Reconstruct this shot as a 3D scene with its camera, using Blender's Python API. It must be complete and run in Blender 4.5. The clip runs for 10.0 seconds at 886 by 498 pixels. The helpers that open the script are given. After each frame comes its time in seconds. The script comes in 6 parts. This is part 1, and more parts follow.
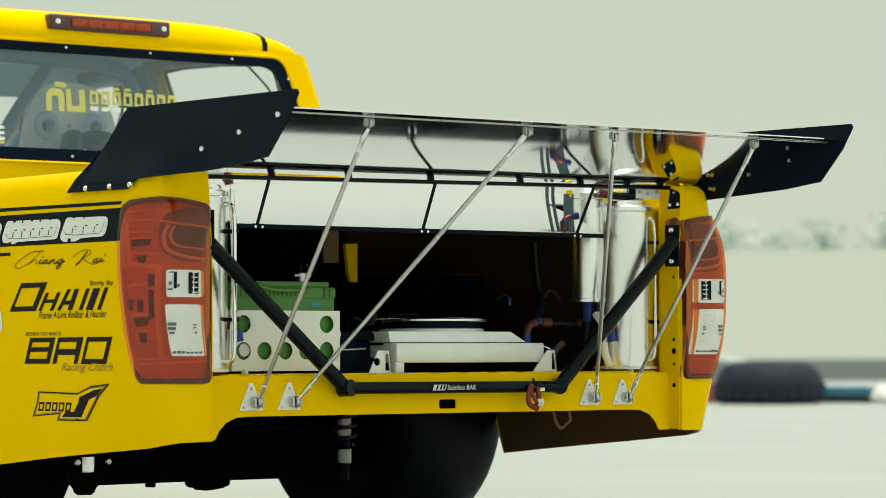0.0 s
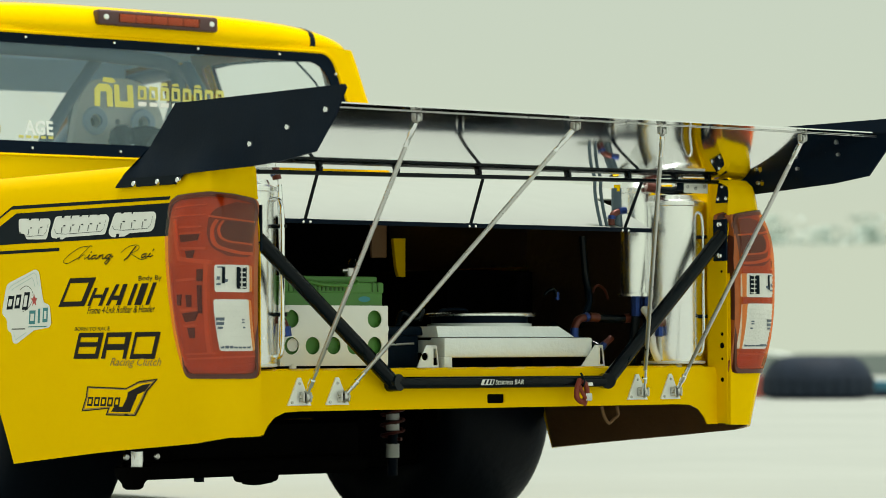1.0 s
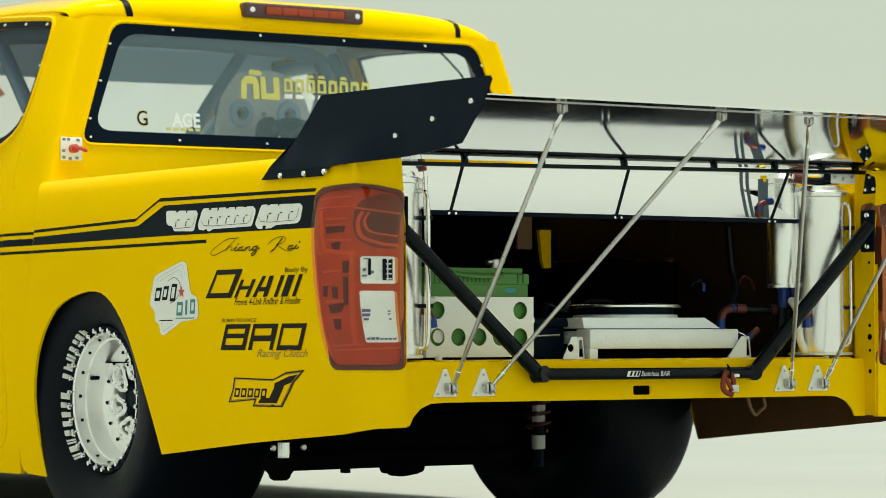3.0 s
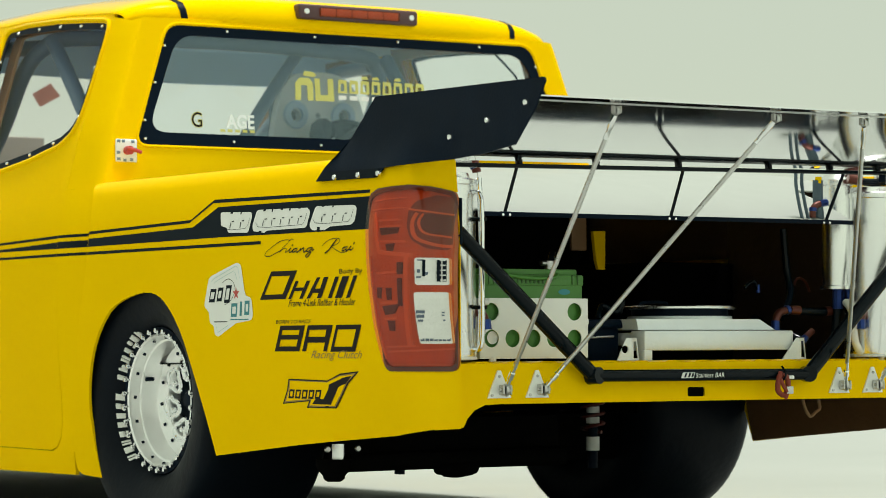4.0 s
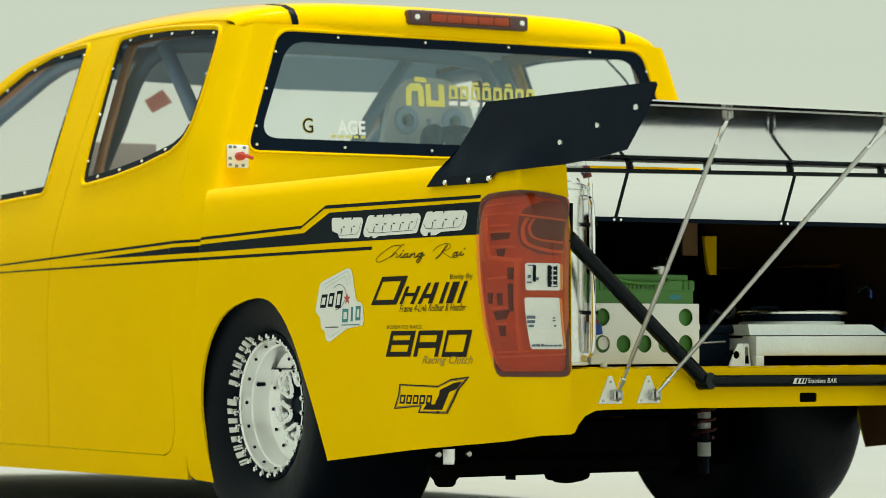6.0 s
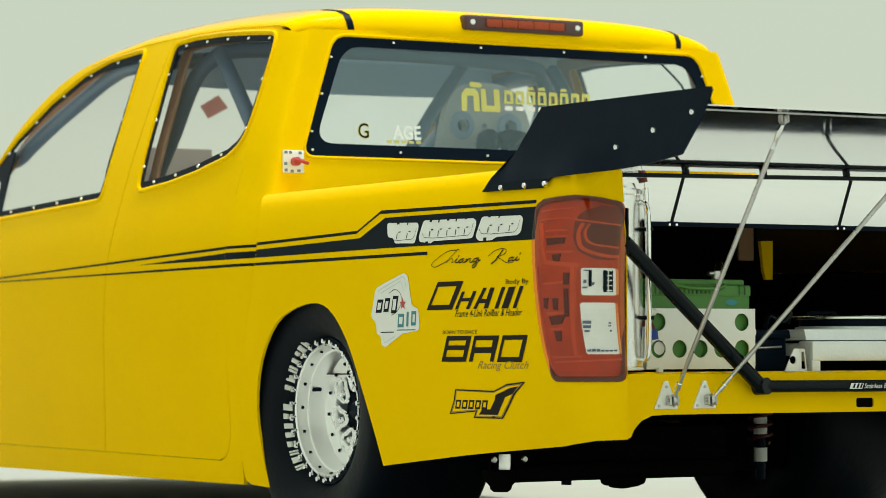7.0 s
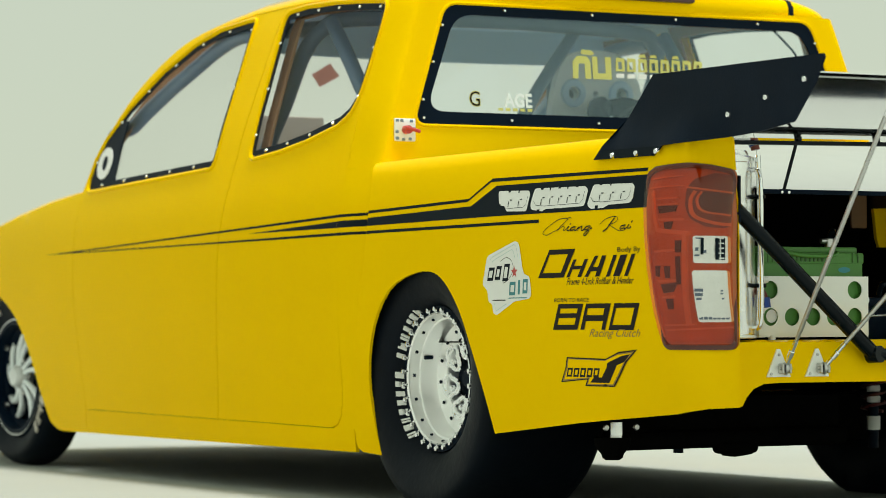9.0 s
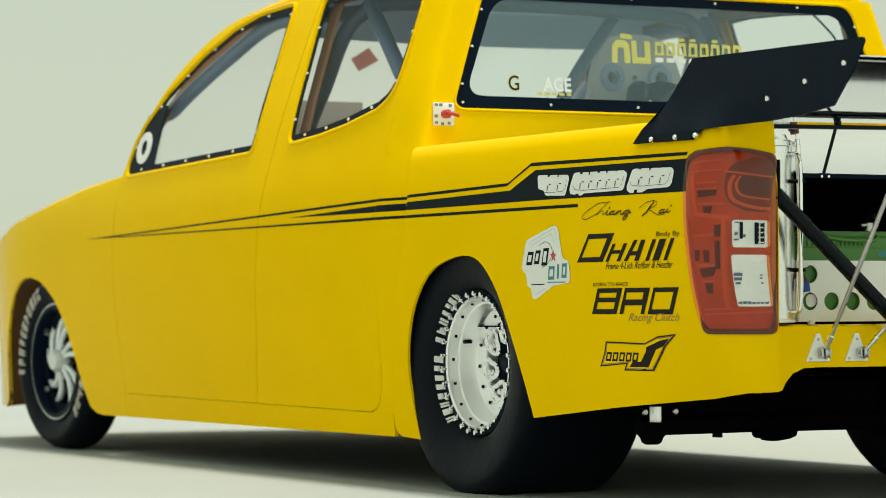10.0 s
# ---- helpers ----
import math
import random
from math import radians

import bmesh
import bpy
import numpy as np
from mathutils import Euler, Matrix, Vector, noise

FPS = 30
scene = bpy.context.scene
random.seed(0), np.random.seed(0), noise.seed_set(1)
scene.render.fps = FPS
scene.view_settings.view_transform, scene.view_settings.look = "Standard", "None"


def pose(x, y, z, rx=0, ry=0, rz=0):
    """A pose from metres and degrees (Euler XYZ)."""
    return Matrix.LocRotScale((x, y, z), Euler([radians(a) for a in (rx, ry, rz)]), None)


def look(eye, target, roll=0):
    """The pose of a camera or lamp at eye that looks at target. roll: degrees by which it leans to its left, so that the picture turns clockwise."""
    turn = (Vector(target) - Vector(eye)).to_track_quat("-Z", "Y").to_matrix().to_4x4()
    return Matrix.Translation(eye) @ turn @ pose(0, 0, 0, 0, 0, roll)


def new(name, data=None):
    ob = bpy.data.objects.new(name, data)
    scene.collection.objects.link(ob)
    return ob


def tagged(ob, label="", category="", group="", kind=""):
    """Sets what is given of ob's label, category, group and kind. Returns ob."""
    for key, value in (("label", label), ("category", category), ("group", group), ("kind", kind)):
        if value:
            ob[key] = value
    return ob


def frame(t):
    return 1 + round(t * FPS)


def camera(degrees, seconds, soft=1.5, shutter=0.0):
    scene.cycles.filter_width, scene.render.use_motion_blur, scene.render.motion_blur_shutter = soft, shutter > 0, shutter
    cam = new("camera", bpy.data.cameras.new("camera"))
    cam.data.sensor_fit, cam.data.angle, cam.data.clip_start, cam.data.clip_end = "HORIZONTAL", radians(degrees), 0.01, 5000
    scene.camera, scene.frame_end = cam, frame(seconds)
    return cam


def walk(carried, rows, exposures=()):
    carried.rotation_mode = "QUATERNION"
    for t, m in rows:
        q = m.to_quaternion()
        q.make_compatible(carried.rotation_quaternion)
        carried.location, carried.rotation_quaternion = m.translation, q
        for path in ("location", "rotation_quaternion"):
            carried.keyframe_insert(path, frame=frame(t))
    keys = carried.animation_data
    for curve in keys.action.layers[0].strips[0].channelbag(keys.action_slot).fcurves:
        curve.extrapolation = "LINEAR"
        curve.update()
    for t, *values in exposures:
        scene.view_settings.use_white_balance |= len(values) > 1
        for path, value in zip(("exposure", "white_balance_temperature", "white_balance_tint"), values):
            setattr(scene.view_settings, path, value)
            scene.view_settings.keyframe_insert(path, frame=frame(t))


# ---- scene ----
# camera: stands still on its tripod and turns
EYE = (-4.752, -5.959, 0.491)
TURNS = [
    (0.0, 92.0301, 0.2333, -38.4585),
    (0.5, 92.0132, 0.2154, -38.0859),
    (1.0, 91.9352, 0.2750, -37.5582),
    (1.5, 91.8902, 0.2401, -36.7867),
    (2.0, 91.8139, 0.2425, -36.1440),
    (2.5, 91.7833, 0.2544, -35.4226),
    (4.0, 91.8172, 0.2446, -33.8083),
    (4.5, 91.8183, 0.2163, -33.2231),
    (5.0, 91.8157, 0.2376, -32.7412),
    (5.5, 91.8527, 0.2280, -32.2351),
    (7.0, 92.0256, 0.2324, -30.6841),
    (7.5, 91.9883, 0.2390, -30.1163),
    (8.0, 91.9032, 0.2920, -29.5799),
    (8.5, 91.6357, 0.2197, -29.0947),
    (9.0, 91.4334, 0.2346, -28.5908),
    (9.5, 91.2680, 0.1787, -28.1302),
    (10.0, 91.1416, 0.2262, -27.8595),
]
cam = camera(16.52, 10.0, soft=0.45)
cam.data.dof.use_dof = True
cam.data.dof.focus_distance = 7.6
cam.data.dof.aperture_fstop = 4.8
walk(cam, [(t, pose(*EYE, rx, ry, rz)) for t, rx, ry, rz in TURNS])

# ---- light: bright overcast sky, even from the horizon up, and a high veiled sun ----
world = bpy.data.worlds.new("overcast")
scene.world = world
world.use_nodes = True
wt = world.node_tree
wt.nodes.clear()
w_out = wt.nodes.new("ShaderNodeOutputWorld")
w_bg = wt.nodes.new("ShaderNodeBackground")
w_co = wt.nodes.new("ShaderNodeTexCoord")
w_sep = wt.nodes.new("ShaderNodeSeparateXYZ")
w_ramp = wt.nodes.new("ShaderNodeMapRange")
w_ramp.inputs["From Min"].default_value = 0.12
w_ramp.inputs["From Max"].default_value = 1.0
w_ramp.inputs["To Min"].default_value = 1.0
w_ramp.inputs["To Max"].default_value = 1.1
w_bg.inputs["Color"].default_value = (0.60, 0.665, 0.515, 1)
wt.links.new(w_co.outputs["Generated"], w_sep.inputs[0])
wt.links.new(w_sep.outputs["Z"], w_ramp.inputs["Value"])
w_dot = wt.nodes.new("ShaderNodeVectorMath")
w_dot.operation = "DOT_PRODUCT"
w_dot.inputs[1].default_value = (0.25, -0.95, 0.2)
w_side = wt.nodes.new("ShaderNodeMapRange")
w_side.inputs["From Min"].default_value, w_side.inputs["From Max"].default_value = -0.3, 1.0
w_side.inputs["To Min"].default_value, w_side.inputs["To Max"].default_value = 1.0, 1.40
w_all = wt.nodes.new("ShaderNodeMath")
w_all.operation = "MULTIPLY"
wt.links.new(w_co.outputs["Generated"], w_dot.inputs[0])
wt.links.new(w_dot.outputs["Value"], w_side.inputs["Value"])
wt.links.new(w_ramp.outputs["Result"], w_all.inputs[0])
wt.links.new(w_side.outputs["Result"], w_all.inputs[1])
wt.links.new(w_all.outputs[0], w_bg.inputs["Strength"])
w_sky = wt.nodes.new("ShaderNodeTexSky")
w_sky.sky_type, w_sky.sun_disc = "NISHITA", False
w_sky.sun_elevation, w_sky.sun_rotation = radians(72), radians(120)
w_open = wt.nodes.new("ShaderNodeBackground")
w_open.inputs["Strength"].default_value = 0.12
w_mix = wt.nodes.new("ShaderNodeMixShader")
w_mix.inputs[0].default_value = 0.10
wt.links.new(w_sky.outputs[0], w_open.inputs["Color"])
wt.links.new(w_bg.outputs[0], w_mix.inputs[1])
wt.links.new(w_open.outputs[0], w_mix.inputs[2])
wt.links.new(w_mix.outputs[0], w_out.inputs[0])

sun_data = bpy.data.lights.new("sun", "SUN")
sun_data.energy, sun_data.angle, sun_data.color = 3.8, radians(10), (1.0, 0.985, 0.95)
sun = new("sun", sun_data)
sun.matrix_world = look((1.0, -0.4, 8), (0, 0, 0))


# ---- materials ----
def material(name, base, rough=0.5, metal=0.0, vary=0.12, scale=6.0, bump=0.0, bump_scale=60.0, coat=0.0, rough_vary=0.0, tint=None, specular=0.5):
    m = bpy.data.materials.new(name)
    m.use_nodes = True
    nt = m.node_tree
    p = nt.nodes["Principled BSDF"]
    p.inputs["Roughness"].default_value, p.inputs["Metallic"].default_value = rough, metal
    p.inputs["Coat Weight"].default_value, p.inputs["Coat Roughness"].default_value = coat, 0.08
    p.inputs["Specular IOR Level"].default_value = specular
    co = nt.nodes.new("ShaderNodeTexCoord")
    n1 = nt.nodes.new("ShaderNodeTexNoise")
    n1.inputs["Scale"].default_value, n1.inputs["Detail"].default_value = scale, 6.0
    nt.links.new(co.outputs["Object"], n1.inputs["Vector"])
    mix = nt.nodes.new("ShaderNodeMix")
    mix.data_type = "RGBA"
    dark = tint or tuple(c * (1 - vary) for c in base)
    light = tuple(min(1, c * (1 + vary)) for c in base)
    mix.inputs["A"].default_value, mix.inputs["B"].default_value = (*dark, 1), (*light, 1)
    nt.links.new(n1.outputs["Fac"], mix.inputs["Factor"])
    nt.links.new(mix.outputs["Result"], p.inputs["Base Color"])
    if rough_vary:
        r = nt.nodes.new("ShaderNodeMapRange")
        r.inputs["To Min"].default_value, r.inputs["To Max"].default_value = max(0.02, rough - rough_vary), rough + rough_vary
        n3 = nt.nodes.new("ShaderNodeTexNoise")
        n3.inputs["Scale"].default_value, n3.inputs["Detail"].default_value = scale * 2.7, 4.0
        nt.links.new(co.outputs["Object"], n3.inputs["Vector"])
        nt.links.new(n3.outputs["Fac"], r.inputs["Value"])
        nt.links.new(r.outputs["Result"], p.inputs["Roughness"])
    if bump:
        n2 = nt.nodes.new("ShaderNodeTexNoise")
        n2.inputs["Scale"].default_value, n2.inputs["Detail"].default_value = bump_scale, 3.0
        nt.links.new(co.outputs["Object"], n2.inputs["Vector"])
        b = nt.nodes.new("ShaderNodeBump")
        b.inputs["Strength"].default_value, b.inputs["Distance"].default_value = bump, 0.01
        nt.links.new(n2.outputs["Fac"], b.inputs["Height"])
        nt.links.new(b.outputs["Normal"], p.inputs["Normal"])
    return m


def paint(name, base, gloss_rough=0.14, strength=0.6):
    """Solid car paint: pigment under a clear gloss that grows towards grazing view."""
    m = bpy.data.materials.new(name)
    m.use_nodes = True
    nt = m.node_tree
    nt.nodes.clear()
    o = nt.nodes.new("ShaderNodeOutputMaterial")
    co = nt.nodes.new("ShaderNodeTexCoord")
    n1 = nt.nodes.new("ShaderNodeTexNoise")
    n1.inputs["Scale"].default_value, n1.inputs["Detail"].default_value = 1.7, 5.0
    nt.links.new(co.outputs["Object"], n1.inputs["Vector"])
    mix = nt.nodes.new("ShaderNodeMix")
    mix.data_type = "RGBA"
    mix.inputs["A"].default_value, mix.inputs["B"].default_value = (*[c * 0.955 for c in base], 1), (*[c * 1.045 for c in base], 1)
    nt.links.new(n1.outputs["Fac"], mix.inputs["Factor"])
    d = nt.nodes.new("ShaderNodeBsdfDiffuse")
    nt.links.new(mix.outputs["Result"], d.inputs["Color"])
    g = nt.nodes.new("ShaderNodeBsdfGlossy")
    n2 = nt.nodes.new("ShaderNodeTexNoise")
    n2.inputs["Scale"].default_value, n2.inputs["Detail"].default_value = 9.0, 5.0
    nt.links.new(co.outputs["Object"], n2.inputs["Vector"])
    r = nt.nodes.new("ShaderNodeMapRange")
    r.inputs["To Min"].default_value, r.inputs["To Max"].default_value = gloss_rough * 0.7, gloss_rough * 1.4
    nt.links.new(n2.outputs["Fac"], r.inputs["Value"])
    nt.links.new(r.outputs["Result"], g.inputs["Roughness"])
    n3 = nt.nodes.new("ShaderNodeTexNoise")
    n3.inputs["Scale"].default_value = 240.0
    nt.links.new(co.outputs["Object"], n3.inputs["Vector"])
    b = nt.nodes.new("ShaderNodeBump")
    b.inputs["Strength"].default_value, b.inputs["Distance"].default_value = 0.015, 0.01
    nt.links.new(n3.outputs["Fac"], b.inputs["Height"])
    nt.links.new(b.outputs["Normal"], g.inputs["Normal"])
    f = nt.nodes.new("ShaderNodeLayerWeight")
    q = nt.nodes.new("ShaderNodeMath")
    q.operation, q.inputs[1].default_value = "POWER", 2.5
    lo = nt.nodes.new("ShaderNodeMapRange")
    lo.inputs["From Min"].default_value, lo.inputs["From Max"].default_value = 0.52, 1.0
    k = nt.nodes.new("ShaderNodeMapRange")
    k.inputs["To Min"].default_value, k.inputs["To Max"].default_value = 0.002, strength
    nt.links.new(f.outputs["Facing"], lo.inputs["Value"])
    nt.links.new(lo.outputs["Result"], q.inputs[0])
    nt.links.new(q.outputs[0], k.inputs["Value"])
    mx = nt.nodes.new("ShaderNodeMixShader")
    nt.links.new(k.outputs["Result"], mx.inputs[0])
    nt.links.new(d.outputs[0], mx.inputs[1])
    nt.links.new(g.outputs[0], mx.inputs[2])
    nt.links.new(mx.outputs[0], o.inputs[0])
    return m


def sheer(name, colour, gloss_rough=0.05, gloss=0.12, top=0.75, gloss_tint=(1, 1, 1)):
    """Thin clear or tinted plastic: light passes straight through, with a faint gloss."""
    m = bpy.data.materials.new(name)
    m.use_nodes = True
    nt = m.node_tree
    nt.nodes.clear()
    o = nt.nodes.new("ShaderNodeOutputMaterial")
    t = nt.nodes.new("ShaderNodeBsdfTransparent")
    t.inputs["Color"].default_value = (*colour, 1)
    g = nt.nodes.new("ShaderNodeBsdfGlossy")
    g.inputs["Roughness"].default_value = gloss_rough
    g.inputs["Color"].default_value = (*gloss_tint, 1)
    mx = nt.nodes.new("ShaderNodeMixShader")
    f = nt.nodes.new("ShaderNodeLayerWeight")
    q = nt.nodes.new("ShaderNodeMath")
    q.operation, q.inputs[1].default_value = "POWER", 4.0
    k = nt.nodes.new("ShaderNodeMapRange")
    k.inputs["To Min"].default_value, k.inputs["To Max"].default_value = gloss * 0.35, top
    nt.links.new(f.outputs["Facing"], q.inputs[0])
    nt.links.new(q.outputs[0], k.inputs["Value"])
    nt.links.new(k.outputs["Result"], mx.inputs[0])
    nt.links.new(t.outputs[0], mx.inputs[1])
    nt.links.new(g.outputs[0], mx.inputs[2])
    nt.links.new(mx.outputs[0], o.inputs[0])
    return m


YELLOW = paint("yellow_paint", (0.94, 0.580, 0.0), 0.14, 0.95)
# raw laminate of the inner skins; also the shaded yellow of the arch liners
RAW = material("raw_laminate_and_arch_shade", (0.16, 0.072, 0.022), 0.8, 0, 0.3, 9, 0.3, 60)
# darker copy of the brown laminate: the bed's shade is put into the colour
SHADED_LAMINATE = material("shaded_brown_laminate", (0.04, 0.018, 0.008), 0.8, 0, 0.4, 6, 0.3, 50)
# near-black for linings and for places that stand in deep shade
DARK = material("lining_and_shade_black", (0.003, 0.003, 0.003), 0.9, 0, 0.4, 7, 0.2, 40, specular=0.02)
BLACK = material("satin_black", (0.0018, 0.007, 0.017), 0.42, 0, 0.3, 8, 0.05, 150, rough_vary=0.08, specular=0.06)
GLOSS_BLACK = material("gloss_black_tube", (0.002, 0.005, 0.008), 0.12, 0, 0.3, 10, 0.02, 90, specular=0.14)
DECAL_BLACK = material("black_vinyl", (0.003, 0.008, 0.014), 0.5, 0, 0.15, 14, specular=0.06)
DECAL_INK = material("dark_brown_vinyl", (0.010, 0.006, 0.005), 0.5, 0, 0.15, 14, specular=0.1)
DECAL_WHITE = material("white_vinyl", (0.80, 0.80, 0.77), 0.5, 0, 0.04, 20)
TYRE_CREAM = material("worn_cream_lettering", (0.50, 0.46, 0.40), 0.6, 0, 0.3, 20)
GLASS_WHITE = material("pale_window_vinyl", (0.78, 0.82, 0.80), 0.6, 0, 0.04, 20)
DECAL_OCHRE = material("ochre_vinyl", (0.30, 0.17, 0.01), 0.5, 0, 0.12, 20)
DECAL_TEAL = material("teal_vinyl", (0.03, 0.22, 0.25), 0.5, 0, 0.15, 20)
DECAL_RED = material("red_vinyl", (0.50, 0.05, 0.04), 0.5, 0, 0.15, 20)
FADED_RED = material("faded_red_vinyl", (0.52, 0.20, 0.16), 0.6, 0, 0.2, 20)
DECAL_YELLOW = material("yellow_vinyl", (0.60, 0.57, 0.16), 0.5, 0, 0.05, 20)
MIRROR = material("polished_aluminium", (0.86, 0.87, 0.87), 0.06, 1, 0.02, 3, 0.012, 3.5, rough_vary=0.03)
TRAY_METAL = material("white_coated_sheet", (0.345, 0.370, 0.335), 0.5, 0, 0.02, 5, 0.02, 8, rough_vary=0.06, specular=0.3)
ALU = material("brushed_aluminium", (0.88, 0.89, 0.88), 0.25, 1, 0.04, 8, 0.012, 120, rough_vary=0.06)
CAST = material("welded_aluminium", (0.82, 0.87, 0.89), 0.40, 0.3, 0.08, 10, 0.12, 90, rough_vary=0.1)
CHROME = material("chrome", (0.85, 0.86, 0.87), 0.08, 1, 0.04, 12, rough_vary=0.04)
WHITE_METAL = material("white_coated_metal", (0.86, 0.87, 0.84), 0.45, 0, 0.04, 9, 0.03, 120)
GREEN = material("green_plastic", (0.060, 0.205, 0.030), 0.45, 0, 0.12, 10, 0.05, 120)
GREEN_DARK = material("green_plastic_recess", (0.03, 0.11, 0.015), 0.5, 0, 0.2, 10)
RUBBER = material("tyre_rubber", (0.0025, 0.005, 0.0095), 0.48, 0, 0.4, 5, 0.12, 45, rough_vary=0.12, specular=0.09)
GREY_PLASTIC = material("grey_composite", (0.86, 0.94, 0.98), 0.5, 0, 0.1, 8, 0.1, 90)
TUBE = material("grey_blue_cage_paint", (0.11, 0.18, 0.28), 0.4, 0, 0.1, 10)
TAN = material("tan_trim", (0.28, 0.15, 0.07), 0.7, 0, 0.2, 8, 0.1, 60)
TAN_PALE = material("pale_beige_panel", (0.42, 0.38, 0.32), 0.8, 0, 0.1, 6)
DISH = material("polished_rim_metal", (0.98, 0.985, 0.98), 0.30, 0.8, 0.02, 10, rough_vary=0.04)
SILVER = material("silver_wheel_paint", (0.70, 0.72, 0.72), 0.35, 0.2, 0.05, 12)
STEEL = material("zinc_steel", (0.55, 0.55, 0.54), 0.3, 1, 0.15, 20, rough_vary=0.1)
RED_ANODISED = material("red_anodised", (0.11, 0.026, 0.016), 0.4, 0.4, 0.15, 20)
BLUE_ANODISED = material("blue_anodised", (0.02, 0.05, 0.22), 0.3, 0.7, 0.15, 20)
RED_STRAP = material("red_webbing", (0.22, 0.032, 0.015), 0.7, 0, 0.2, 30, 0.2, 200)
HOSE = material("grey_hose", (0.07, 0.11, 0.14), 0.5, 0, 0.15, 30, 0.2, 200)
RED_LENS = sheer("red_lens", (0.96, 0.47, 0.16), 0.04, 0.12, 0.16)
LAMP_BODY = material("lamp_reflector_red", (0.42, 0.105, 0.018), 0.35, 0.1, 0.35, 18, 0.3, 60, rough_vary=0.1)
LAMP_DEEP = material("lamp_recess_shade_red", (0.06, 0.012, 0.010), 0.4, 0.1, 0.25, 18)
LAMP_PALE = material("lamp_ridge_orange", (0.54, 0.18, 0.065), 0.35, 0, 0.2, 18)
DECAL_FAINT = material("faint_teal_vinyl", (0.46, 0.58, 0.55), 0.5, 0, 0.1, 20)
LAMP_RIM = material("lamp_edge_red", (0.085, 0.018, 0.010), 0.3, 0, 0.2, 18)
LAMP_MARK = material("lamp_window_shade", (0.09, 0.12, 0.17), 0.4, 0, 0.3, 30)
LAMP_CASE = material("dark_lamp_case", (0.075, 0.032, 0.034), 0.4, 0, 0.2, 20)
LAMP_PINK = material("faded_lamp_cell", (0.36, 0.15, 0.11), 0.4, 0, 0.15, 30)
LAMP_GREY = material("lamp_bowl_grey", (0.13, 0.045, 0.03), 0.3, 0.2, 0.15, 12)
LAMP_CLEAR = material("clear_lamp_lens", (0.80, 0.80, 0.77), 0.25, 0, 0.06, 40, 0.25, 160, coat=0.5)
GLASS = sheer("clear_polycarbonate", (0.995, 0.995, 0.995), 0.03, 0.04, 0.22)
REAR_GLASS = sheer("hazy_polycarbonate", (0.99, 0.995, 0.995), 0.20, 0.36, 0.75, (0.68, 0.89, 1.0))
SMOKED = sheer("windscreen_glass", (0.99, 0.99, 0.99), 0.03, 0.08, 0.5)
CONCRETE = material("pale_concrete", (0.345, 0.366, 0.334), 0.8, 0, 0.13, 0.55, 0.25, 30, rough_vary=0.1, specular=0.3)
FAR_GREEN = material("far_hedge", (0.046, 0.066, 0.056), 0.9, 0, 0.3, 1.5)
# leaf green paled towards the sky: distance haze put into the colour
FAR_LEAF = material("haze_paled_foliage", (0.56, 0.65, 0.60), 0.9, 0, 0.08, 0.3, specular=0.1)
FAR_TYRE = material("weathered_rubber", (0.014, 0.022, 0.038), 0.7, 0, 0.5, 3, specular=0.2)
FAR_BLUE = material("blue_painted_block", (0.04, 0.16, 0.24), 0.7, 0, 0.2, 3)
FAR_WHITE = material("white_painted_block", (0.70, 0.71, 0.68), 0.7, 0, 0.1, 3)
FAR_RAG = material("grey_cloth", (0.42, 0.46, 0.42), 0.9, 0, 0.2, 6)
FAR_RED = material("red_painted_block", (0.45, 0.10, 0.07), 0.7, 0, 0.15, 3)
SPRING_RED = material("red_spring_steel", (0.11, 0.016, 0.012), 0.4, 0.2, 0.2, 20)


HEADLINER = material("pale_headliner", (0.54, 0.72, 0.91), 0.8, 0, 0.08, 6)
CAB_GREY = material("grey_cab_lining", (0.18, 0.25, 0.32), 0.8, 0, 0.2, 6)
# emission in the sky's colour stands in for daylight on the mist
MIST_GLOW = bpy.data.materials.new("mist")
MIST_GLOW.use_nodes = True
mist_node = MIST_GLOW.node_tree.nodes["Principled BSDF"]
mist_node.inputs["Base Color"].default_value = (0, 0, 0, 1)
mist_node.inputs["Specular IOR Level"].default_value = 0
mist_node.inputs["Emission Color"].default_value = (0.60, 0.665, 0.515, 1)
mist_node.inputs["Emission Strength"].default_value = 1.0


# ---- mesh helpers ----
def part(name, bm, mat, parent=None, label="", angle=35):
    me = bpy.data.meshes.new(name)
    bm.to_mesh(me)
    bm.free()
    me.polygons.foreach_set("use_smooth", [True] * len(me.polygons))
    me.set_sharp_from_angle(angle=radians(angle))
    me.materials.append(mat)
    ob = new(name, me)
    if parent is not None:
        ob.parent = parent
    if label:
        ob["label"] = label
    return ob


def share(ob, m, parent=None):
    """Another object on the same mesh, at the pose m."""
    o = ob.copy()
    scene.collection.objects.link(o)
    o.matrix_basis = m
    o.parent = parent or ob.parent
    return o


def thing(name, label, category, group="", kind="", at=(0, 0, 0)):
    e = new(name)
    e.location = at
    e.empty_display_size = 0.1
    return tagged(e, label, category, group, kind)


def join(*bms):
    out = bmesh.new()
    for b in bms:
        me = bpy.data.meshes.new("tmp")
        b.to_mesh(me)
        b.free()
        out.from_mesh(me)
        bpy.data.meshes.remove(me)
    return out


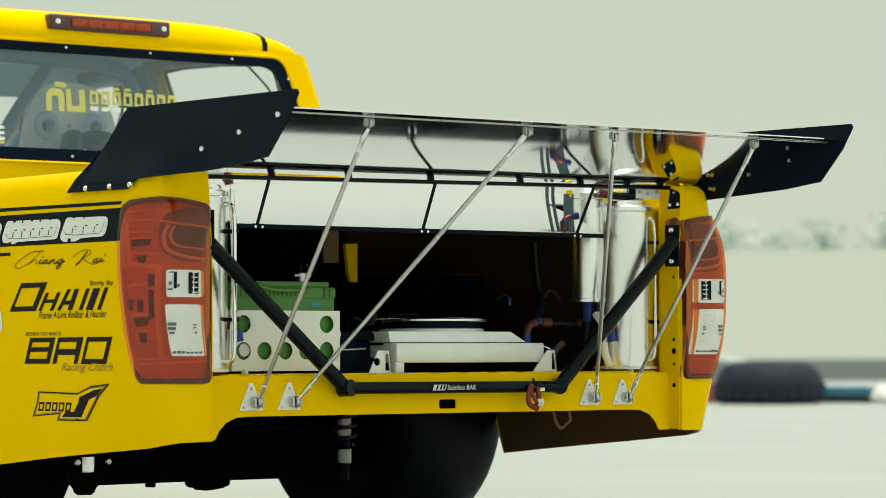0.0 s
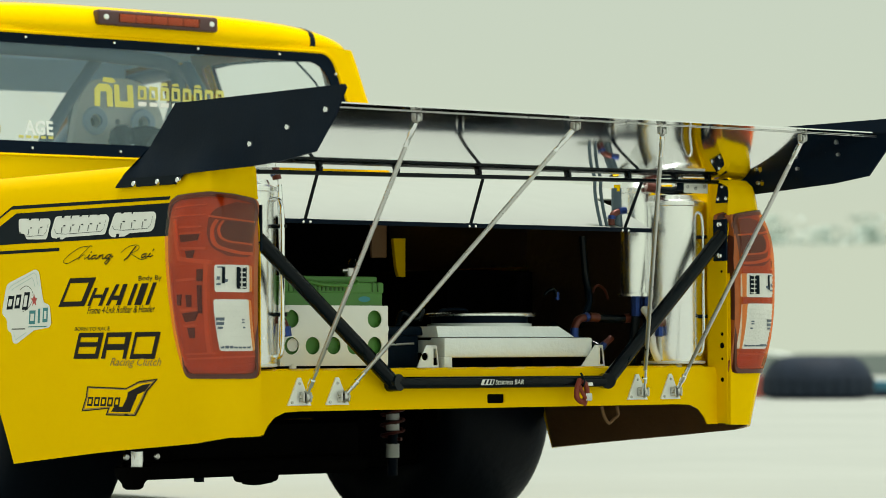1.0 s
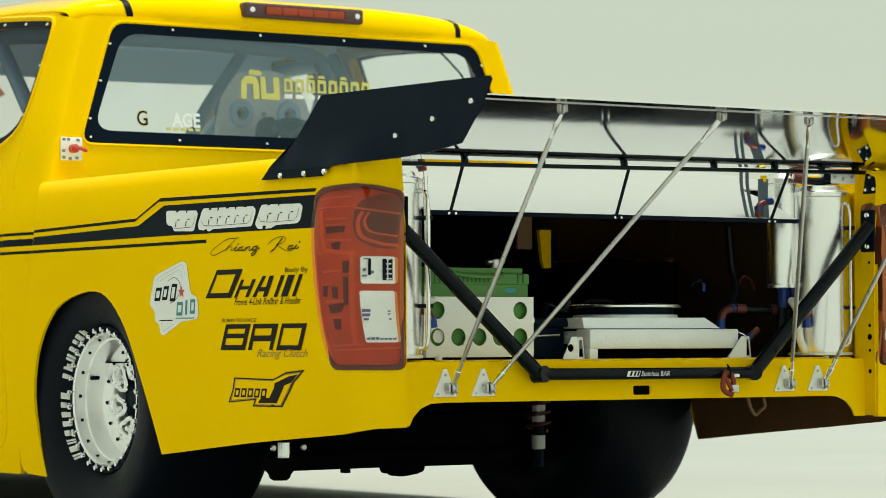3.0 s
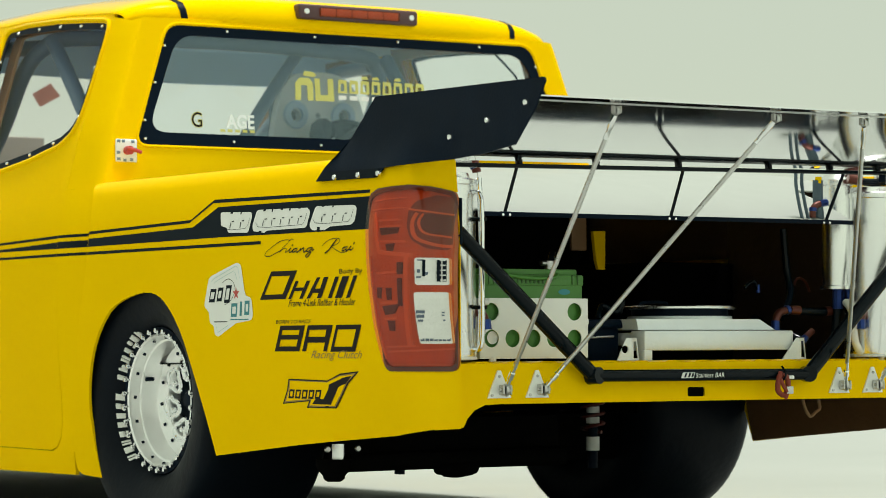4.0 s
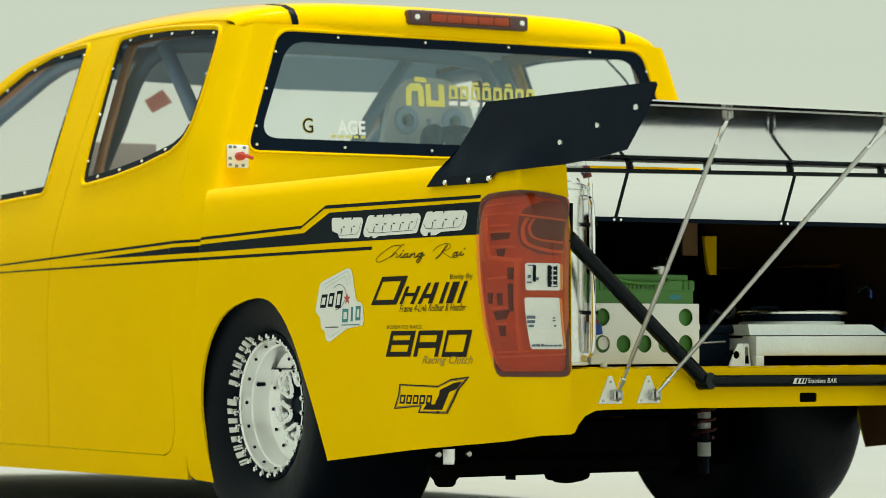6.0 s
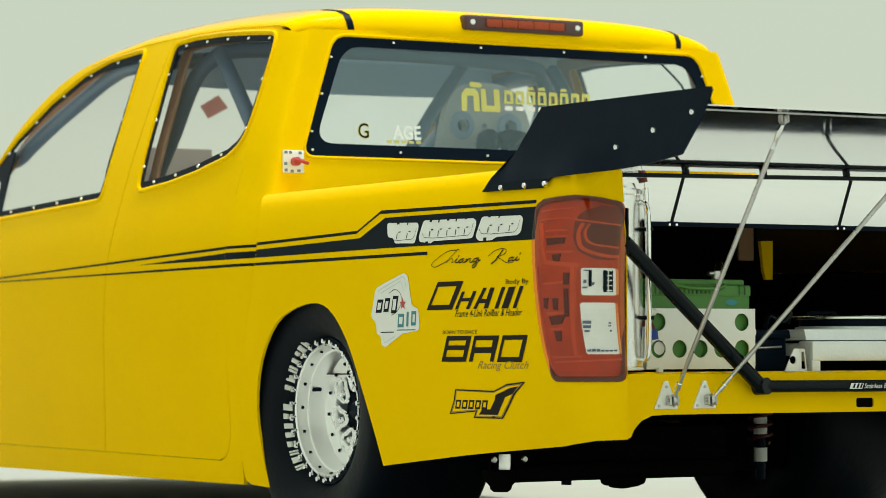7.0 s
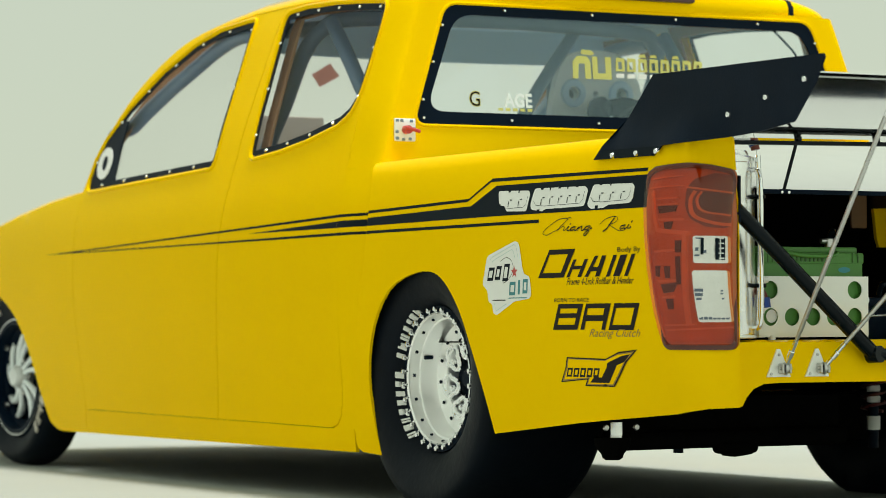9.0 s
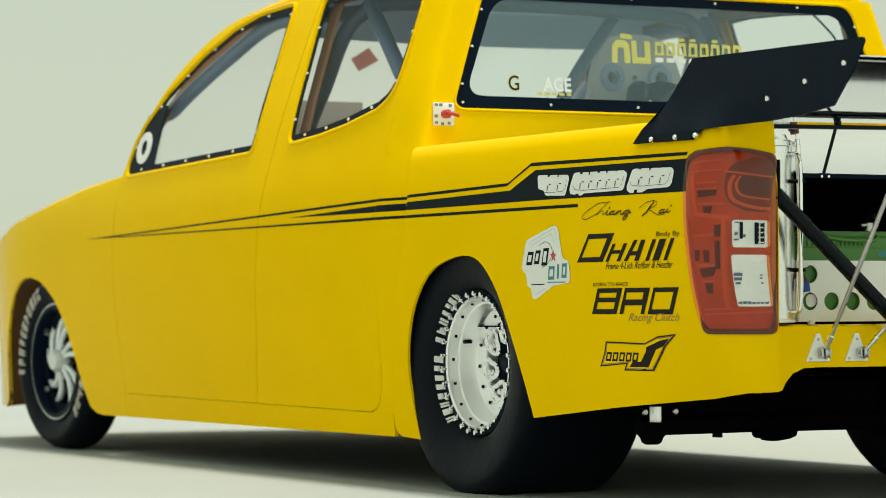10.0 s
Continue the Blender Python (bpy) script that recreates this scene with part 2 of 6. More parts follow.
def box(x0, x1, y0, y1, z0, z1, bevel=0.004, seg=2):
    bm = bmesh.new()
    bmesh.ops.create_cube(bm, size=1, matrix=Matrix.Translation(((x0 + x1) / 2, (y0 + y1) / 2, (z0 + z1) / 2)) @ Matrix.Diagonal((abs(x1 - x0), abs(y1 - y0), abs(z1 - z0), 1)))
    if bevel:
        bmesh.ops.bevel(bm, geom=bm.edges[:], offset=bevel, segments=seg, profile=0.5, affect="EDGES")
    return bm


def lathe(profile, n=48, axis="z", closed=False, cap=True):
    """Turns (radius, height) points round an axis."""
    bm = bmesh.new()
    rings = []
    for r, h in profile:
        ring = []
        for k in range(n):
            a = 2 * math.pi * k / n
            c, s = r * math.cos(a), r * math.sin(a)
            ring.append(bm.verts.new({"z": (c, s, h), "x": (h, c, s), "y": (c, h, s)}[axis]))
        rings.append(ring)
    pairs = list(zip(rings, rings[1:]))
    if closed:
        pairs.append((rings[-1], rings[0]))
    for a, b in pairs:
        for k in range(n):
            bm.faces.new((a[k], a[(k + 1) % n], b[(k + 1) % n], b[k]))
    if not closed and cap:
        for ring in (rings[0], rings[-1]):
            if (ring[0].co - ring[n // 2].co).length > 1e-4:
                bm.faces.new(ring)
    bmesh.ops.remove_doubles(bm, verts=bm.verts[:], dist=1e-5)
    bmesh.ops.recalc_face_normals(bm, faces=bm.faces[:])
    return bm


def moved(bm, m):
    bmesh.ops.transform(bm, matrix=m, verts=bm.verts[:])
    return bm


def tube(points, r, n=14, smooth=True, cap=True):
    """A round tube along points; r may be a list."""
    pts = [Vector(p) for p in points]
    if smooth and len(pts) > 2:
        out = []
        for i in range(len(pts) - 1):
            p0, p1, p2, p3 = pts[max(i - 1, 0)], pts[i], pts[i + 1], pts[min(i + 2, len(pts) - 1)]
            for k in range(6):
                t = k / 6
                out.append(0.5 * ((2 * p1) + (p2 - p0) * t + (2 * p0 - 5 * p1 + 4 * p2 - p3) * t * t + (3 * p1 - p0 - 3 * p2 + p3) * t ** 3))
        pts = out + [pts[-1]]
    rs = [r] * len(pts) if not isinstance(r, (list, tuple)) else r
    bm = bmesh.new()
    rings, side = [], None
    for i, p in enumerate(pts):
        d = (pts[min(i + 1, len(pts) - 1)] - pts[max(i - 1, 0)]).normalized()
        if side is None:
            side = d.cross(Vector((0, 0, 1)) if abs(d.z) < 0.9 else Vector((0, 1, 0))).normalized()
        side = (side - d * side.dot(d)).normalized()
        up = d.cross(side)
        rings.append([bm.verts.new(p + rs[i] * (math.cos(2 * math.pi * k / n) * side + math.sin(2 * math.pi * k / n) * up)) for k in range(n)])
    for a, b in zip(rings, rings[1:]):
        for k in range(n):
            bm.faces.new((a[k], a[(k + 1) % n], b[(k + 1) % n], b[k]))
    if cap:
        bm.faces.new(rings[0])
        bm.faces.new(rings[-1])
    bmesh.ops.recalc_face_normals(bm, faces=bm.faces[:])
    return bm


def flow(points, n=4):
    """A smooth open line through the points."""
    out = []
    for i in range(len(points) - 1):
        p0, p1, p2, p3 = [Vector(points[min(max(j, 0), len(points) - 1)]) for j in (i - 1, i, i + 1, i + 2)]
        for k in range(n):
            t = k / n
            out.append(tuple(0.5 * ((2 * p1) + (p2 - p0) * t + (2 * p0 - 5 * p1 + 4 * p2 - p3) * t * t + (3 * p1 - p0 - 3 * p2 + p3) * t ** 3)))
    return out + [tuple(points[-1])]


def smooth_loop(points, rounds=2):
    for _ in range(rounds):
        points = [q for a, b in zip(points, points[1:] + points[:1]) for q in ((a[0] * 0.75 + b[0] * 0.25, a[1] * 0.75 + b[1] * 0.25), (a[0] * 0.25 + b[0] * 0.75, a[1] * 0.25 + b[1] * 0.75))]
    return points


def fillet(loop, r, n=4):
    """Rounds the sharp corners of a closed outline."""
    out = []
    for i, p in enumerate(loop):
        a, b, c = Vector(loop[i - 1]), Vector(p), Vector(loop[(i + 1) % len(loop)])
        u, v = a - b, c - b
        if u.length < 1e-6 or v.length < 1e-6 or u.angle(v) > radians(152):
            out.append(tuple(b))
            continue
        q = min(r, u.length * 0.45, v.length * 0.45)
        s, e = b + u.normalized() * q, b + v.normalized() * q
        for k in range(n + 1):
            t = k / n
            out.append(tuple(s * (1 - t) ** 2 + b * 2 * t * (1 - t) + e * t * t))
    return out


def ribbon(points, w):
    """Outline of a thin band along an open line."""
    left, right = [], []
    for i, p in enumerate(points):
        a, b = Vector(points[max(i - 1, 0)]), Vector(points[min(i + 1, len(points) - 1)])
        d = (b - a).normalized()
        n = Vector((-d.y, d.x)) * w / 2
        left.append(tuple(Vector(p) + n))
        right.append(tuple(Vector(p) - n))
    return left + right[::-1]


def rounded(x0, x1, z0, z1, r, n=5):
    out = []
    for cx, cz, a0 in ((x1 - r, z1 - r, 0), (x0 + r, z1 - r, 90), (x0 + r, z0 + r, 180), (x1 - r, z0 + r, 270)):
        out += [(cx + r * math.cos(radians(a0 + 90 * k / n)), cz + r * math.sin(radians(a0 + 90 * k / n))) for k in range(n + 1)]
    return out


def disc(cx, cz, r, n=20, squeeze=1.0):
    return [(cx + r * squeeze * math.cos(2 * math.pi * k / n), cz + r * math.sin(2 * math.pi * k / n)) for k in range(n)]


def inside(points, loop):
    x, y = points[:, 0], points[:, 1]
    hit = np.zeros(len(points), bool)
    for (ax, ay), (bx, by) in zip(loop, loop[1:] + loop[:1]):
        if ay == by:
            continue
        cross = ((ay > y) != (by > y)) & (x < (bx - ax) * (y - ay) / (by - ay) + ax)
        hit ^= cross
    return hit


def skin(outline, place, holes=(), step=0.05, thick=0.006, flip=False, grid=True):
    """A sheet of the given outline and holes, laid on the surface place(u, v, depth) and given a thickness."""
    coords, edges = [], []
    for loop in (outline, *holes):
        loop = list(loop)
        start = len(coords)
        for a, b in zip(loop, loop[1:] + loop[:1]):
            n = max(1, math.ceil(math.hypot(b[0] - a[0], b[1] - a[1]) / step))
            coords += [(a[0] + (b[0] - a[0]) * k / n, a[1] + (b[1] - a[1]) * k / n) for k in range(n)]
        end = len(coords)
        edges += [(k, k + 1 if k + 1 < end else start) for k in range(start, end)]
    rim = np.array(coords)
    if grid:
        lo, hi = rim.min(0), rim.max(0)
        gx, gy = np.meshgrid(np.arange(lo[0], hi[0], step), np.arange(lo[1], hi[1], step))
        g = np.column_stack([gx.ravel(), gy.ravel()])
        keep = inside(g, list(outline))
        for h in holes:
            keep &= ~inside(g, list(h))
        g = g[keep]
        if len(g):
            far = np.min(((g[:, None] - rim[None]) ** 2).sum(2), 1) > (0.55 * step) ** 2
            coords += [tuple(p) for p in g[far]]
    from mathutils import geometry
    vs, _, fs, *_ = geometry.delaunay_2d_cdt([Vector(c) for c in coords], edges, [], 0, 1e-6)
    mid = np.array([np.mean([vs[i][:] for i in f], 0) for f in fs])
    keep = inside(mid, list(outline))
    for h in holes:
        keep &= ~inside(mid, list(h))
    bm = bmesh.new()
    top = [bm.verts.new(place(v[0], v[1], 0.0)) for v in vs]
    faces = []
    for f, k in zip(fs, keep):
        if k:
            faces.append(bm.faces.new([top[i] for i in f]))
    if thick:
        low = {}
        for i, v in enumerate(vs):
            low[top[i]] = bm.verts.new(place(v[0], v[1], thick))
        rims = [e for e in bm.edges if len(e.link_faces) == 1]
        loops = []
        for e in rims:
            a, b = e.verts
            loops.append((a, b))
        for f in faces:
            bm.faces.new([low[v] for v in reversed(f.verts)])
        for a, b in loops:
            bm.faces.new((a, b, low[b], low[a]))
    bmesh.ops.delete(bm, geom=[v for v in bm.verts if not v.link_faces], context="VERTS")
    if thick:
        bmesh.ops.recalc_face_normals(bm, faces=bm.faces[:])
    if flip:
        bmesh.ops.scale(bm, vec=(-1, 1, 1), verts=bm.verts[:])
        bmesh.ops.reverse_faces(bm, faces=bm.faces[:])
    return bm


def loft(sections, close=False):
    bm = bmesh.new()
    rows = [[bm.verts.new(p) for p in s] for s in sections]
    for a, b in zip(rows, rows[1:]):
        for k in range(len(a) - 1):
            bm.faces.new((a[k], a[k + 1], b[k + 1], b[k]))
    return bm


def thicken(bm, d):
    bmesh.ops.recalc_face_normals(bm, faces=bm.faces[:])
    bmesh.ops.solidify(bm, geom=bm.faces[:], thickness=d)
    return bm


def lettering(words, box4, place, shear=0.0, lift=0.002, flip=False, bold=0.0):
    """Words in the built-in font, fitted into u0, u1, v0, v1 of a surface."""
    cu = bpy.data.curves.new("words", "FONT")
    cu.body, cu.size, cu.shear, cu.offset, cu.resolution_u = words, 1.0, shear, bold, 3
    ob = bpy.data.objects.new("words", cu)
    scene.collection.objects.link(ob)
    dg = bpy.context.evaluated_depsgraph_get()
    me = bpy.data.meshes.new_from_object(ob.evaluated_get(dg))
    bpy.data.objects.remove(ob)
    bpy.data.curves.remove(cu)
    bm = bmesh.new()
    bm.from_mesh(me)
    bpy.data.meshes.remove(me)
    xs, ys = [v.co.x for v in bm.verts], [v.co.y for v in bm.verts]
    x0, x1, y0, y1 = min(xs), max(xs), min(ys), max(ys)
    u0, u1, v0, v1 = box4
    for v in bm.verts:
        v.co = place(u0 + (u1 - u0) * (v.co.x - x0) / (x1 - x0), v0 + (v1 - v0) * (v.co.y - y0) / (y1 - y0), -lift)
    bmesh.ops.triangulate(bm, faces=bm.faces[:])
    return bm


def slant(u0, u1, v0, v1, lean):
    return [(u0, v0), (u1, v0), (u1 + lean, v1), (u0 + lean, v1)]

# ---- ground and distance ----
def build_ground():
    bm = bmesh.new()
    bmesh.ops.create_grid(bm, x_segments=40, y_segments=40, size=600)
    g = part("ground", bm, CONCRETE)
    tagged(g, "pale sunlit concrete apron, smooth and lightly stained", "ground", kind="structure")


build_ground()

# ---- body surface of the pickup: half width by height ----
WIDTHS = ((-1, 0.87), (0.13, 0.885), (0.30, 0.893), (0.43, 0.903), (0.58, 0.912), (0.72, 0.914), (0.82, 0.905), (0.90, 0.888), (0.96, 0.872), (1.1, 0.838), (1.42, 0.735), (2, 0.45))


def half_width(z):
    k = 0.02
    return sum(_half(z + o) for o in (-2 * k, -k, 0, k, 2 * k)) / 5


def _half(z):
    for (a, p), (b, q) in zip(WIDTHS, WIDTHS[1:]):
        if z <= b:
            return p + (q - p) * (z - a) / (b - a)


def bed_point(s, v, d=0.0):
    x, y, z = bed_shape(s, v, d)
    if v < 0.44 and x < -0.742:
        k = min(1, max(0, (s + 0.35) / 0.33))
        x += 0.030 * (0.44 - v) / 0.14 * k * k * (3 - 2 * k) * min(1, (-0.742 - x) / 0.09)
    return (x, y, z)


def bed_shape(s, v, d=0.0):
    """The bed's left side: s runs backwards along the side, round the corner, along the back and into the opening; v is the height, then inward over the rail."""
    e, z = d, v
    if v > 0.915:
        a = (v - 0.915) / 0.03
        if a < math.pi / 2:
            e += 0.03 * (1 - math.cos(a))
            z = 0.915 + 0.03 * math.sin(a) - d * math.sin(a)
        else:
            e += 0.03 + (v - 0.915 - 0.03 * math.pi / 2)
            z = 0.945 - d
    w = half_width(min(z, 0.93)) - e
    r = max(0.08 - e, 0.008)
    yb = -0.05 + e
    s0 = -(yb + r)
    s1 = s0 + r * math.pi / 2
    if s <= s0:
        return (-w, -s, z)
    if s <= s1:
        a = (s - s0) / r
        return (-w + r - r * math.cos(a), yb + r - r * math.sin(a), z)
    x = -w + r + (s - s1)
    if x <= -0.742:
        return (x, yb, z)
    q = x + 0.742
    if q <= 0.05:
        return (-0.742, yb + q, z)
    return (-0.742 + q - 0.05, max(e, 0), z)


def side_point(y, z, d=0.0):
    """The cab's and fender's left side."""
    w = half_width(z)
    if y > 4.45:
        w -= 0.30 * ((y - 4.45) / 1.0) ** 3
    return (-w + d, y, z)


def cab_back(u, z, d=0.0):
    """The back of the cab with its rounded corners: u from -1 to 1."""
    yb = 1.545 + 0.10 * (z - 0.95) + d
    w, r = half_width(z) - d, 0.036 - d
    a, sgn = abs(u), (1 if u >= 0 else -1)
    if a <= 0.75:
        return (sgn * (w - r) * a / 0.75, yb, z)
    q = min(1, (a - 0.75) / 0.22) * math.pi / 2
    long = 1.7055 - yb
    x, y = w - r + r * math.sin(q), yb + long - long * math.cos(q)
    if a > 0.97:
        y += (a - 0.97) / 0.03 * 0.0057
    tuck = 0.75 * max(0, 1.705 - y) ** 2 * min(1, max(0, (1.06 - z) / 0.12)) * max(0, math.sin(q) - 0.6) / 0.4
    return (sgn * (x - tuck), y, z)


def quarter_point(y, z, d=0.0):
    """The cab's side behind the rear door, which rounds inward towards the bed."""
    return side_point(y, z, d + 0.75 * max(0.0, 1.705 - y) ** 2)


GAP = [(1.556, 0.945), (1.534, 0.875), (1.526, 0.774), (1.542, 0.672), (1.572, 0.585), (1.608, 0.469), (1.631, 0.337), (1.645, 0.215), (1.641, 0.17), (1.628, 0.150)]

truck = thing("pickup_truck", "yellow drag-racing pickup with open bed, rear wing and sponsor decals", "pickup truck")

REAR_ARCH = [(1.49, 0.135), (1.525, 0.225), (1.545, 0.35), (1.50, 0.485), (1.40, 0.585), (1.28, 0.625), (1.16, 0.634), (1.08, 0.605), (1.008, 0.533), (0.952, 0.430), (0.905, 0.327), (0.876, 0.263), (0.853, 0.213)]
LAMP = [(-0.094, 0.828), (-0.092, 0.848), (-0.063, 0.860), (0.039, 0.866), (0.095, 0.861), (0.168, 0.850), (0.184, 0.734), (0.180, 0.58), (0.172, 0.431), (-0.012, 0.432), (-0.026, 0.447), (-0.040, 0.589), (-0.065, 0.734)]

LAMP = fillet(LAMP, 0.022)


def opening(z):
    """Half width of the open back by height: it flares towards the rail."""
    a = min(1, max(0, (z - 0.74) / 0.17))
    return 0.744 + 0.017 * a * a * (3 - 2 * a)


def build_bed_sides():
    arch = [(-y, z) for y, z in flow(REAR_ARCH, 3)]
    def fold(v):
        """Where the back of the bed side ends at the opening."""
        e = 0.0 if v <= 0.915 else 0.03 * (1 - math.cos(min((v - 0.915) / 0.03, math.pi / 2))) + max(0, v - 0.915 - 0.047)
        z = v if v <= 0.915 else 0.945
        return 0.0137 + half_width(min(z, 0.93)) - opening(z) - e * 0.57
    edge = [(fold(v), v) for v in [0.297 + 0.036 * k for k in range(20)]]
    outline = [(-1.60, 0.140)] + arch + [(-0.444, 0.250), (-0.046, 0.281), (0.05, 0.295)] + edge + [(-1.553, 1.05)] + [(-y, z) for y, z in flow(GAP, 3)]
    for flip in (False, True):
        panel = part("bed_side", skin(outline, bed_point, [LAMP], 0.022, 0.008, flip), YELLOW, truck, "smooth yellow painted bed side panel")
        sx = 1 if flip else -1
        part("bed_side_return", join(thicken(loft([[(sx * (opening(z) - 0.001), y, z) for y in (-0.0435, -0.02, 0.0299)] for z in [0.300 + 0.635 * k / 16 for k in range(17)]]), 0.003), box(*sorted((sx * 0.742, sx * 0.772)), 0.030, 0.034, 0.300, 0.935, 0), box(*sorted((sx * 0.768, sx * 0.7715)), 0.034, 0.32, 0.450, 0.937, 0)), YELLOW, panel)
        up = 0.0 if flip else 0.0075
        low = [(-0.846, 0.215 + up), (-0.444, 0.248 + up), (-0.046, 0.2795 + up), (0.04, 0.2925 + up), (0.04, 0.42), (-0.92, 0.42)]
        part("inner_skin", skin(low, lambda s, v, d: bed_point(s, v, d + 0.0095), (), 0.06, 0.003, flip), RAW, panel, "raw brown inner face")


def build_cab():
    border = fillet([(-0.744, 1.056), (0.744, 1.056), (0.624, 1.399), (-0.624, 1.399)], 0.040, 6)
    clear = fillet([(-0.704, 1.092), (0.704, 1.092), (0.596, 1.372), (-0.596, 1.372)], 0.062, 8)

    def flat(x, z, d):
        return (x, 1.545 + 0.10 * (z - 0.95) + d, z)

    def across(x, z):
        """The place on the cab's back that lies at x."""
        return (0.75 * x / (half_width(z) - 0.036), z)
    outline = [(-1, 0.932), (1, 0.932), (1, 1.428), (0.85, 1.408), (0.75, 1.416), (0.4, 1.424), (-0.4, 1.424), (-0.75, 1.416), (-0.85, 1.408), (-1, 1.428)]
    part("cab_back_panel", skin(outline, cab_back, [[across(x, z) for x, z in border]], 0.022, 0.008), YELLOW, truck)
    part("cab_rear_wall", box(-0.86, 0.86, 1.58, 1.60, 0.22, 0.95, 0.003), YELLOW, truck)
    win = part("rear_window", skin(border, lambda x, z, d: flat(x, z, d + 0.006), (), 0.06, 0.0), REAR_GLASS, truck, "clear polycarbonate rear window with black border")
    part("window_border", skin(border, lambda x, z, d: flat(x, z, d + 0.001), [clear], 0.04, 0.004), BLACK, win)
    loop = fillet([(-0.750, 1.051), (0.750, 1.051), (0.629, 1.404), (-0.629, 1.404)], 0.044, 6)
    part("window_lip", tube([flat(x, z, 0.001) for x, z in loop + loop[:1]], 0.005, 8, False, False), YELLOW, win)
    rivet = None
    spots = [(u, 1.388) for u in (-0.435, -0.143, 0.145, 0.436)] + [(u, 1.072) for u in (-0.715, -0.431, -0.141, 0.143, 0.431, 0.715)] + [(q * x, z) for q in (-1, 1) for x, z in ((0.640, 1.338), (0.676, 1.232), (0.714, 1.124))]
    for u, z in spots:
        x, y, zz = flat(u, z, 0)
        if rivet is None:
            rivet = part("rivet", lathe([(0, -0.004), (0.0035, -0.0035), (0.0055, 0.0), (0.0055, 0.003)], 10, "y"), CHROME, win)
            rivet.matrix_basis = pose(x, y - 0.001, zz)
        else:
            share(rivet, pose(x, y - 0.001, zz))
    # side panels
    top = [(3.70, 0.948), (3.665, 1.04), (3.50, 1.232), (3.31, 1.350), (3.10, 1.424), (2.87, 1.456), (2.66, 1.466), (2.3, 1.468), (2.0, 1.462), (1.75, 1.446), (1.71, 1.44)]
    FW = [(3.650, 0.951), (3.656, 0.99), (3.636, 1.05), (3.586, 1.117), (3.464, 1.214), (3.258, 1.321), (3.052, 1.394), (2.882, 1.427), (2.70, 1.437), (2.634, 1.438), (2.631, 1.40), (2.631, 1.306), (2.645, 1.03), (2.655, 0.985)]
    RW = [(2.386, 0.998), (2.394, 1.2), (2.405, 1.40), (2.404, 1.438), (2.278, 1.444), (2.08, 1.438), (1.889, 1.424), (1.767, 1.413), (1.730, 1.404), (1.724, 1.352), (1.726, 1.25), (1.732, 1.182), (1.740, 1.133), (1.769, 1.095), (1.827, 1.069), (2.01, 1.035), (2.187, 1.013)]

    FW, RW = fillet(FW, 0.030), fillet(RW, 0.030)

    def shrink(loop, d):
        cx, cz = sum(p[0] for p in loop) / len(loop), sum(p[1] for p in loop) / len(loop)
        out = []
        n = len(loop)
        area = sum(loop[i][0] * loop[(i + 1) % n][1] - loop[(i + 1) % n][0] * loop[i][1] for i in range(n))
        sg = 1 if area > 0 else -1
        for i in range(n):
            a, b, c = Vector(loop[i - 1]), Vector(loop[i]), Vector(loop[(i + 1) % n])
            n1, n2 = (b - a).normalized(), (c - b).normalized()
            k = Vector((-(n1.y + n2.y), n1.x + n2.x))
            k = k / max(k.length, 1e-6) * sg
            out.append((b.x + k.x * d, b.y + k.y * d))
        return out

    rear = [(1.7128, 0.345), (1.7165, 0.280), (1.7295, 0.238), (1.752, 0.214), (1.79, 0.2030), (2.5670, 0.2080), (2.4370, 1.467), (2.3, 1.470), (2.0, 1.462), (1.75, 1.446), (1.712, 1.44)]
    front = [(2.570, 0.2080), (3.638, 0.2145), (3.640, 0.245), (3.66, 0.30), (3.70, 0.60), (3.70, 0.948)] + flow(top[1:6]) + [(2.66, 1.470), (2.440, 1.471)]
    sill = [(1.646, 0.138), (3.64, 0.135), (3.64, 0.2130), (2.57, 0.2068), (1.650, 0.2003)]
    fender = [(3.6425, 0.135), (3.86, 0.135), (3.915, 0.141), (3.972, 0.162), (4.02, 0.215), (4.066, 0.276), (4.11, 0.348), (4.15, 0.414), (4.21, 0.482), (4.27, 0.534), (4.34, 0.573), (4.41, 0.600), (4.491, 0.613), (4.56, 0.612), (4.62, 0.597), (4.69, 0.555), (4.75, 0.49), (4.79, 0.42), (4.815, 0.33), (4.822, 0.20), (4.835, 0.155), (4.86, 0.138), (5.24, 0.14), (5.38, 0.26), (5.41, 0.40), (5.38, 0.52), (5.28, 0.62), (5.06, 0.715), (4.72, 0.805), (4.28, 0.878), (4.0, 0.917), (3.7025, 0.946), (3.7025, 0.60), (3.6625, 0.30), (3.6425, 0.25)]
    quarter = [(1.556, 0.1990), (1.66, 0.1990), (1.785, 0.2004), (1.750, 0.2110), (1.7268, 0.2355), (1.7136, 0.2785), (1.7098, 0.345), (1.7121, 0.50), (1.7121, 0.9318), (1.556, 0.9318)]
    for flip in (False, True):
        sg = 1 if flip else -1
        part("cab_quarter_panel", skin(quarter, quarter_point, (), 0.025, 0.006, flip), YELLOW, truck)
        door = part("rear_door", skin(rear, side_point, [RW], 0.05, 0.01, flip), YELLOW, truck)
        part("rear_door_window", skin(shrink(RW, -0.004), lambda y, z, d: side_point(y, z, d + 0.008), (), 0.08, 0.0, flip), GLASS, door, "clear riveted polycarbonate window")
        part("window_border", skin(shrink(RW, 0.001), lambda y, z, d: side_point(y, z, d + 0.002), [shrink(RW, 0.019)], 0.04, 0.003, flip), BLACK, door)
        fdoor = part("front_door", skin(front, side_point, [FW], 0.05, 0.01, flip), YELLOW, truck)
